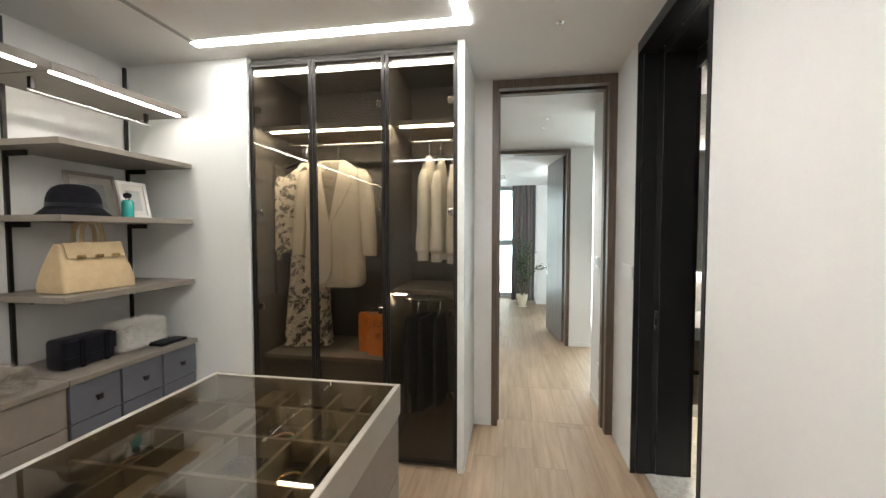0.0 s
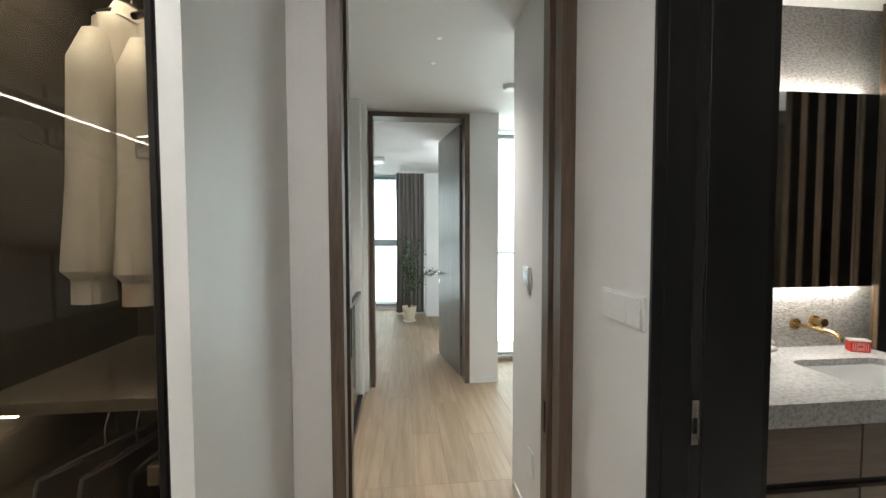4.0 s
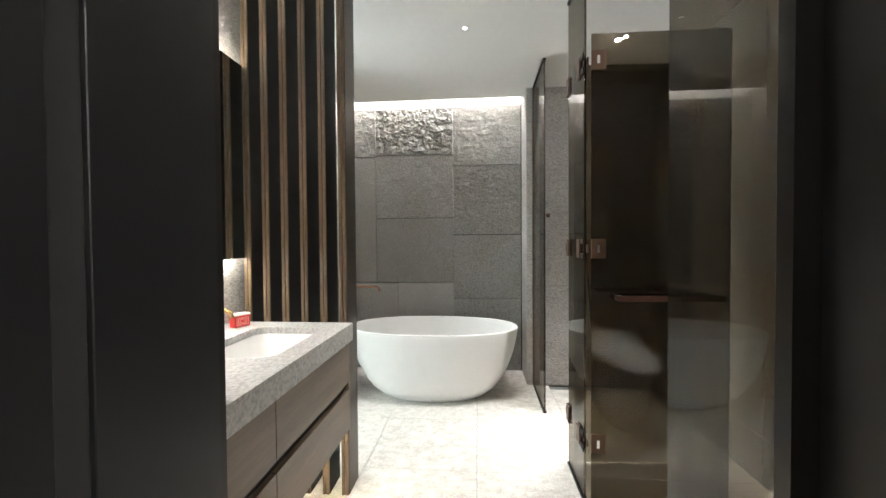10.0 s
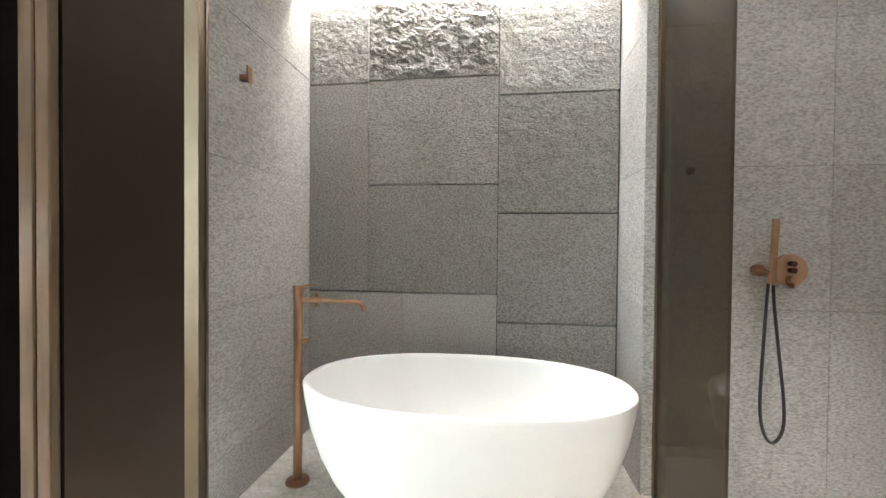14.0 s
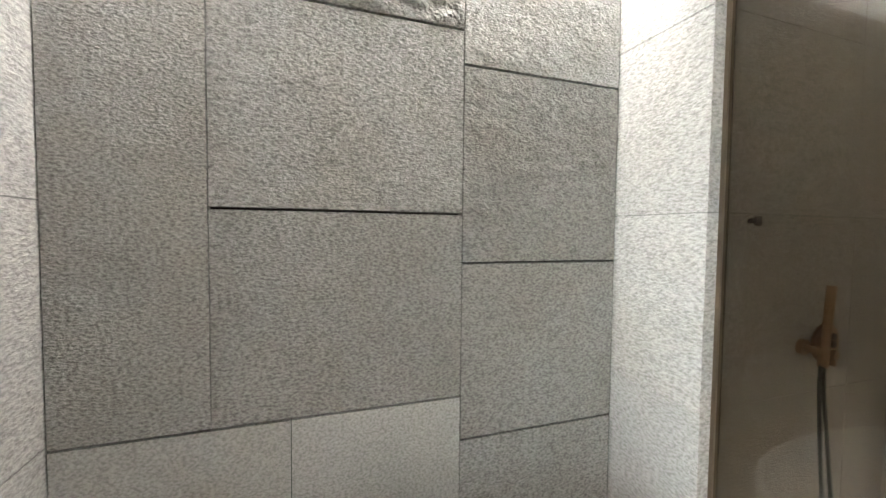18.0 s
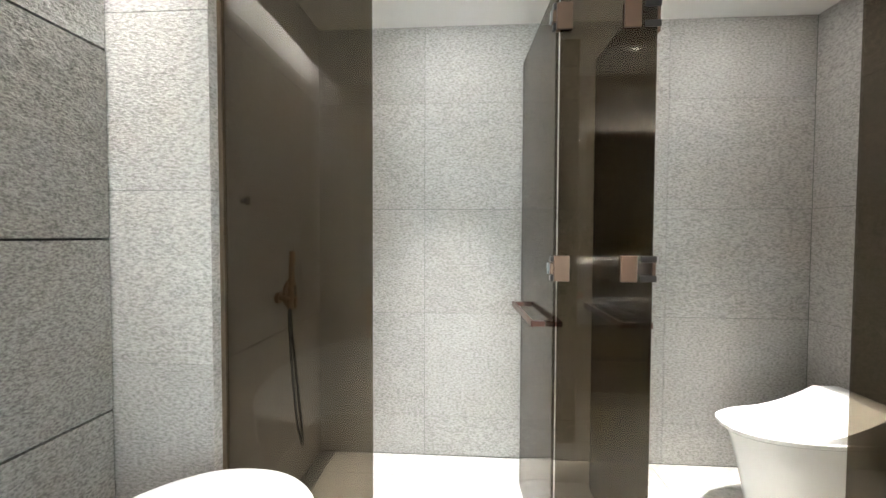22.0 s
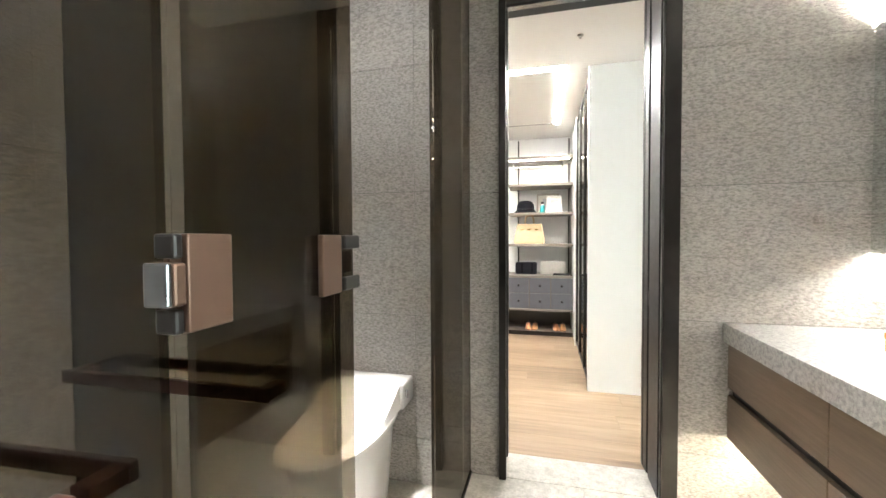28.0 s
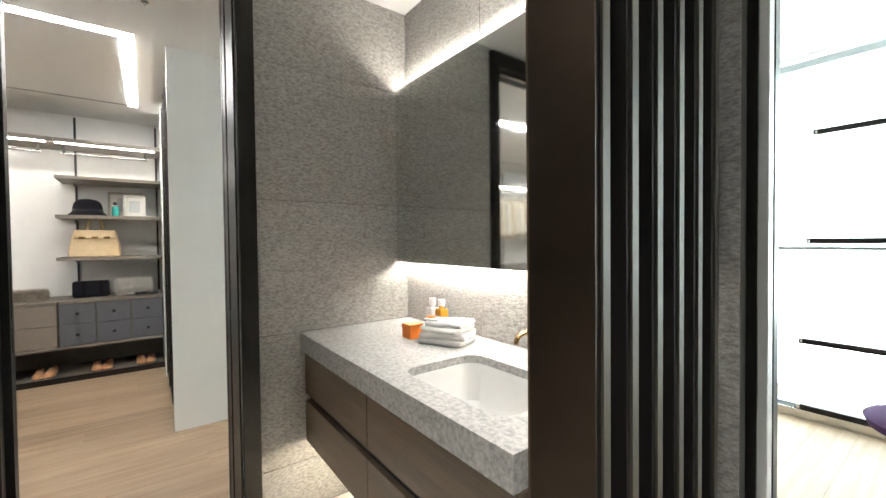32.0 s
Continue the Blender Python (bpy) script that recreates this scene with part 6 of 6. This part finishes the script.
curtain("curtain", "grey-brown floor-length curtain beside the window", 1.03, 1.50, 8.62, 0.02, 2.38, cloth("grey_brown_drape", (0.17, 0.155, 0.145)), 7, 0.03)
SHEER = pane_glass("sheer_voile", (0.80, 0.83, 0.84), 0.0)
curtain("sheer_blind", "rolled white sheer blind at the window head", -1.05, 1.04, 8.78, 2.15, 2.38, SHEER, 16, 0.02)


def plant(x, y):
    p = thing("potted_plant", "tall leafy plant in a cream pot by the curtain", "plant", at=(x, y, 0))
    part("saucer", turned([(0.085, 0), (0.105, 0.012), (0.10, 0.016)], (x, y, 0), 28), CREAM, p, smooth=True)
    part("pot", turned([(0.075, 0.0165), (0.09, 0.10), (0.112, 0.215), (0.115, 0.235), (0.105, 0.236), (0.10, 0.21)], (x, y, 0), 28), plain("cream_pot", (0.62, 0.55, 0.42), 0.7), p, smooth=True)
    part("soil", turned([(0.10, 0.19), (0.099, 0.209)], (x, y, 0), 24), plain("soil", (0.04, 0.03, 0.02), 1.0), p)
    rnd = random.Random(21)
    bark = plain("bark", (0.10, 0.075, 0.05), 0.9)
    leaf_m = plain("dark_green_leaf", (0.045, 0.085, 0.035), 0.5, vary=0.25, scale=3)
    vs, fs_ = [], []
    for st in range(6):
        a = st * 1.05 + 0.3
        lean = rnd.uniform(0.10, 0.26)
        h_ = rnd.uniform(0.75, 1.15)
        pts = [(x + 0.02 * math.cos(a), y + 0.02 * math.sin(a), 0.2)]
        for k in range(1, 5):
            u = k / 4
            pts.append((x + lean * u ** 1.4 * math.cos(a) + rnd.gauss(0, 0.012), y + lean * u ** 1.4 * math.sin(a) + rnd.gauss(0, 0.012), 0.2 + h_ * u))
        if st == 0:
            pts = [(x, y, 0.2), (x + 0.1, y - 0.02, 0.5), (x + 0.22, y - 0.05, 0.72), (x + 0.36, y - 0.08, 0.80)]
        part("stem", tube(pts, 0.0055, 6, 4), bark, p, smooth=True)
        for k in range(46):
            u = rnd.uniform(0.28, 1.0) * (len(pts) - 1)
            i = min(int(u), len(pts) - 2)
            q = Vector(pts[i]).lerp(Vector(pts[i + 1]), u - i) + Vector((rnd.gauss(0, 0.055), rnd.gauss(0, 0.055), rnd.gauss(0, 0.03)))
            d = Vector((rnd.gauss(0, 1), rnd.gauss(0, 1), rnd.gauss(-0.2, 0.5))).normalized()
            o = d.cross(Vector((0, 0, 1))).normalized() * 0.021
            n0 = len(vs)
            ln = rnd.uniform(0.05, 0.085)
            dz = Vector((0, 0, 0.008))
            vs += [q, q + d * ln * 0.35 + o - dz, q + d * ln * 0.7 + o * 0.75 - dz, q + d * ln, q + d * ln * 0.7 - o * 0.75 - dz, q + d * ln * 0.35 - o - dz, q + d * ln * 0.5 + dz]
            fs_ += [(n0 + b, n0 + c, n0 + 6) for b, c in ((0, 1), (1, 2), (2, 3), (3, 4), (4, 5), (5, 0))]
    me = bpy.data.meshes.new("leaves")
    me.from_pydata([tuple(v) for v in vs], [], fs_)
    me.materials.append(leaf_m)
    ob = tagged(new("leaves", me), kind="stuff")
    ob.parent = p
    ob.matrix_parent_inverse = p.matrix_world.inverted()


plant(1.235, 8.05)
bl = thing("ceiling_light", "small square white bedroom ceiling light", "light", at=(0.75, 7.5, 2.42))
part("housing", block(0.60, 0.90, 7.35, 7.65, 2.37, 2.4195, 0.02, 3), WHITE_LACQUER, bl, smooth=True)
part("diffuser", block(0.63, 0.87, 7.38, 7.62, 2.364, 2.3698, 0.002, 1), CERAMIC, bl)
frm = thing("picture_frame", "thin dark framed picture on the bedroom wall", "picture frame", at=(1.89, 7.9, 1.5))
part("frame", block(1.875, 1.8995, 7.7, 8.2, 1.2, 1.75, 0.002, 1), DARK_METAL, frm)
part("print", block(1.873, 1.8748, 7.73, 8.17, 1.23, 1.72), CREAM, frm)

# ---- study behind the bathroom ----
window("window_study", "wide bright window wall with a slim transom", 2.02, 5.58, 6.08, 0.03, 2.44, ((1.165, 0.022),), ())
tagged(part("backdrop_study", block(1.6, 6.2, 6.75, 6.77, -0.5, 3.2), DAY_GLOW), "bright white overcast distance", "backdrop", kind="structure")
setting("trim_study_sill", block(2.0, 5.6, 6.0, 6.049, 0.0, 0.06), CHROME, "low grey metal window sill", "trim")
for z, x0 in ((1.94, 3.24), (1.215, 3.21), (0.53, 3.175), (0.075, 3.165)):
    v = thing("window_stay", "dark horizontal rail on the window wall", "rail", "window rails", at=(4.0, 6.03, z))
    part("bar", block(x0, 4.9, 6.015, 6.05, z - 0.018, z + 0.018, 0.003, 1), DARK_METAL, v)
    part("cap", block(x0 - 0.02, x0 - 0.0005, 6.012, 6.049, z - 0.02, z + 0.02, 0.003, 1), CHROME, v)
co = setting("wall_study_column", block(5.25, 5.6, 5.2, 5.55, -0.01, 2.47), WHITE_WALL, "white column with a recess in the study", "column")


def purple_chair(x, y):
    c = thing("chair", "purple velvet shell chair on thin dark metal legs", "chair", at=(x, y, 0))
    vel = plain("purple_velvet", (0.045, 0.008, 0.07), 0.9, vary=0.2, scale=12, bump=0.2)
    part("seat", turned([(0.16, 0.40), (0.24, 0.42), (0.255, 0.455), (0.22, 0.475), (0.05, 0.468)], (x, y, 0), 36), vel, c, smooth=True)
    bm = bmesh.new()
    rows_ = []
    for j in range(7):
        z = 0.44 + 0.36 * j / 6
        r = 0.245 + 0.03 * j / 6
        span = 1.35 - 0.5 * (j / 6) ** 2
        rows_.append([(bm.verts.new((x + r * math.cos(a), y + r * math.sin(a), z)), bm.verts.new((x + (r + 0.03) * math.cos(a), y + (r + 0.03) * math.sin(a), z))) for a in [radians(40) - span + 2 * span * i / 20 for i in range(21)]])
    for p, q in zip(rows_, rows_[1:]):
        for i in range(20):
            bm.faces.new((p[i][0], p[i + 1][0], q[i + 1][0], q[i][0]))
            bm.faces.new((p[i][1], q[i][1], q[i + 1][1], p[i + 1][1]))
        for i in (0, 20):
            bm.faces.new((p[i][0], q[i][0], q[i][1], p[i][1]))
    for r_ in (rows_[0], rows_[-1]):
        for i in range(20):
            bm.faces.new((r_[i][0], r_[i][1], r_[i + 1][1], r_[i + 1][0]))
    part("backrest", bm, vel, c, smooth=True)
    for k in range(4):
        a = radians(45 + 90 * k)
        part("leg", rod((x + 0.15 * math.cos(a), y + 0.15 * math.sin(a), 0.405), (x + 0.25 * math.cos(a), y + 0.25 * math.sin(a), 0.0), 0.008, 0.006), DARK_METAL, c, smooth=True)


purple_chair(3.84, 5.02)
gl_ = thing("floor_lamp", "thin brass floor lamp stand with a round base", "lamp", at=(5.16, 5.0, 0))
part("base", turned([(0.13, 0), (0.13, 0.012), (0.05, 0.018)], (5.10, 5.0, 0), 32), GOLD, gl_, smooth=True)
part("pole", rod((5.19, 5.0, 0.014), (5.19, 5.0, 1.13), 0.008), GOLD, gl_, smooth=True)
part("arm", rod((5.19, 5.0, 1.13), (4.9, 5.0, 1.13), 0.007), GOLD, gl_, smooth=True)
part("shade", turned([(0.07, 0), (0.09, 0.01), (0.09, 0.02), (0.02, 0.03)], (4.92, 5.0, 1.10), 24), GOLD, gl_, smooth=True)
cb = thing("cable", "loose black power cable on the study floor", "cable", at=(5.2, 5.05, 0))
part("wire", tube([(5.05, 5.12, 0.006), (5.2, 5.2, 0.006), (5.32, 5.12, 0.006), (5.26, 5.0, 0.006), (5.15, 5.16, 0.006), (5.24, 5.19, 0.02)], 0.004, 6), BLACK_LEATHER, cb, smooth=True)

# ---- on the vanity ----
ob_ = thing("gift_box", "small orange card box on the vanity", "box", at=(2.44, 3.34, 0.829))
part("base", block(2.41, 2.475, 3.305, 3.37, 0.829, 0.87, 0.001, 1), ORANGE, ob_)
part("lid", block(2.4085, 2.4765, 3.3035, 3.3715, 0.8702, 0.89, 0.001, 1), ORANGE, ob_)


def toiletry(x, y, mat, label):
    b = thing("toiletry_bottle", label, "bottle", "toiletry bottles", at=(x, y, 0.829))
    part("body", block(x - 0.021, x + 0.021, y - 0.021, y + 0.021, 0.829, 0.945, 0.004, 2), mat, b)
    part("shoulder", rod((x, y, 0.9452), (x, y, 0.957), 0.011), mat, b, smooth=True)
    part("cap", rod((x, y, 0.9572), (x, y, 0.985), 0.0155, sides=24), SILVER, b, "silver cap", True)
    part("label", block(x - 0.0155, x + 0.0155, y - 0.0222, y - 0.0212, 0.85, 0.915), CERAMIC, b)


toiletry(2.425, 3.455, CERAMIC, "square white toiletry bottle with a silver cap")
toiletry(2.485, 3.462, plain("amber_glass", (0.62, 0.30, 0.03), 0.1, coat=0.6), "square amber toiletry bottle with a silver cap")


def towels():
    """Two soft hand towels, each folded over, one resting askew on the other, with a small wrapped packet on top."""
    t = thing("folded_towel", "pile of folded white towels with an orange packet", "towel", at=(2.60, 3.40, 0.829))
    terry = plain("white_terry", (0.80, 0.79, 0.77), 0.95, vary=0.03, bump=0.5, grain=500)
    for k, (z0, z1, w, d, turn, ox, oy, tilt) in enumerate(((0.0, 0.028, 0.098, 0.072, 24, 0, 0, 0), (0.026, 0.052, 0.100, 0.070, 31, 0.008, 0.004, 2), (0.052, 0.074, 0.092, 0.066, 14, 0.012, -0.004, 4), (0.072, 0.094, 0.088, 0.060, 20, 0.018, 0.004, 6))):
        m = Matrix.Translation((2.60 + ox, 3.40 + oy, 0.829)) @ Matrix.Rotation(radians(turn), 4, "Z")
        bm = block(-w, w, -d, d, z0, z1, (z1 - z0) * 0.46, 4)
        bmesh.ops.subdivide_edges(bm, edges=[e for e in bm.edges if e.calc_length() > 0.05], cuts=9, use_grid_fill=True)
        for v in bm.verts:
            p = Vector((v.co.x * 17, v.co.y * 17, k * 5.3))
            v.co.z += 0.007 * noise.noise(p) * (0.0 if v.co.z < 0.004 else 1.0) + math.tan(radians(tilt)) * v.co.x * 0.5
            v.co.x += 0.009 * noise.noise(Vector((v.co.y * 20, v.co.z * 30, k + 3)))
            v.co.y += 0.008 * noise.noise(Vector((v.co.x * 14, v.co.z * 30, k + 9)))
        bmesh.ops.transform(bm, matrix=m, verts=bm.verts[:])
        part("fold", bm, terry, t, smooth=True)
    m = Matrix.Translation((2.60, 3.40, 0.829)) @ Matrix.Rotation(radians(20), 4, "Z")
    pk = block(-0.075, 0.0, -0.055, 0.0, 0.092, 0.101, 0.004, 2)
    og = block(-0.07, -0.035, -0.045, -0.016, 0.1012, 0.108, 0.003, 2)
    for bm in (pk, og):
        bmesh.ops.transform(bm, matrix=m, verts=bm.verts[:])
    part("packet", pk, CERAMIC, t)
    part("orange_label", og, ORANGE, t)


towels()


def soap_box():
    red = plain("red_print", (0.52, 0.035, 0.03), 0.45, vary=0.05)
    s = thing("soap_box", "small red patterned soap box with a pale lid", "box", at=(3.25, 3.46, 0.829))
    m = Matrix.Translation((3.25, 3.47, 0.829)) @ Matrix.Rotation(radians(-24), 4, "Z")
    pale = plain("pale_pink_line", (0.75, 0.50, 0.45), 0.5)
    for name, bm, mat in (("box", block(-0.038, 0.038, -0.02, 0.02, 0, 0.05, 0.002, 1), red), ("lid", block(-0.0395, 0.0395, -0.0215, 0.0215, 0.0502, 0.059, 0.002, 1), CREAM)):
        bmesh.ops.transform(bm, matrix=m, verts=bm.verts[:])
        part(name, bm, mat, s)
    for k, (w, h_) in enumerate(((0.028, 0.017), (0.020, 0.012), (0.012, 0.007))):
        for bm in (tube([(-w, -0.0206, 0.026 - h_), (w, -0.0206, 0.026 - h_)], 0.001, 6), tube([(-w, -0.0206, 0.026 + h_), (w, -0.0206, 0.026 + h_)], 0.001, 6), tube([(-w, -0.0206, 0.026 - h_), (-w, -0.0206, 0.026 + h_)], 0.001, 6), tube([(w, -0.0206, 0.026 - h_), (w, -0.0206, 0.026 + h_)], 0.001, 6)):
            bmesh.ops.transform(bm, matrix=m, verts=bm.verts[:])
            part("printed_line", bm, pale, s)


soap_box()

# ---- tiles, planks and floors ----
tiles(w_west, "x", X_BATH - 0.006, 1, 1.859, 2.009, (), 0.0, Z_BATH, ROWS, WALL_STONE)
tiles(w_box, "x", X_BOX - 0.006, 1, Y_BACK + 0.001, 1.852, (1.62,), 0.0, Z_BATH - 0.001, ROWS, WALL_STONE)
tiles(w_box, "y", 1.852, 1, X_BATH + 0.001, X_BOX, (), 0.0, Z_BATH - 0.001, ROWS, WALL_STONE)
tiles(w_west2, "x", X_BATH - 0.006, 1, DOOR_Y1 + 0.071, Y_VAN, (), 0.0, Z_BATH, ROWS, WALL_STONE)
tiles(w_back, "y", Y_BACK - 0.006, 1, X_BOX, X_MIX, (2.94, 3.61, 4.283), 0.0, Z_BATH, ROWS, WALL_STONE)
tiles(w_mix, "x", X_MIX + 0.006, -1, Y_BACK, 1.996, (1.27,), 0.0, Z_BATH, ROWS, WALL_STONE)
tiles(w_mix, "y", 1.99, 1, X_MIX, X_STONE, (), 0.0, 2.7, ROWS, WALL_STONE)
tiles(w_niche, "y", Y_NICHE + 0.006, -1, 4.433, X_STONE, (), 0.0, 2.7, ROWS, WALL_STONE)
tiles(w_van, "y", Y_VAN + 0.006, -1, X_BATH, 3.55, (2.63, 3.23), 0.0, 2.46, (0.83, 1.43, 2.03), WALL_STONE)
floor_b = bpy.data.objects["floor_bath_bed"]
xs = [X_BATH + 0.0, 2.40, 3.01, 3.61, 4.21, 4.81, X_STONE]
ys = [1.016, 1.22, 1.82, 2.41, 3.01, 3.72]
for a, b in zip(xs, xs[1:]):
    for c, d in zip(ys, ys[1:]):
        if a > 4.8 and d < 1.9:
            continue
        part("floor_tile", block(a + 0.0012, b - 0.0012, c + 0.0012, d - 0.0012, -0.012, 0.0), FLOOR_STONE, floor_b)


def planks(parent, x0, x1, y0, y1, wide=0.19, long_=1.9, seed=3):
    """Oak boards laid along y with staggered ends."""
    rnd = random.Random(seed)
    x = x0
    while x < x1 - 0.01:
        xe = min(x + wide, x1)
        y = y0 - rnd.random() * long_
        while y < y1:
            ye = min(y + long_, y1)
            if ye > y0 + 0.01:
                part("plank", block(x + 0.0006, xe - 0.0006, max(y, y0) + 0.0006, ye - 0.0006, -0.012, 0.0), OAK_FLOOR, parent)
            y += long_
        x = xe


planks(floor_d, -1.5, 1.80, -2.6, 3.30, seed=4)
floor_h = bpy.data.objects["floor_hall_bed"]
planks(floor_h, -1.1, 1.80, 3.30, 3.97, seed=8)
planks(floor_h, -1.1, 5.6, 3.97, 9.1, seed=9)
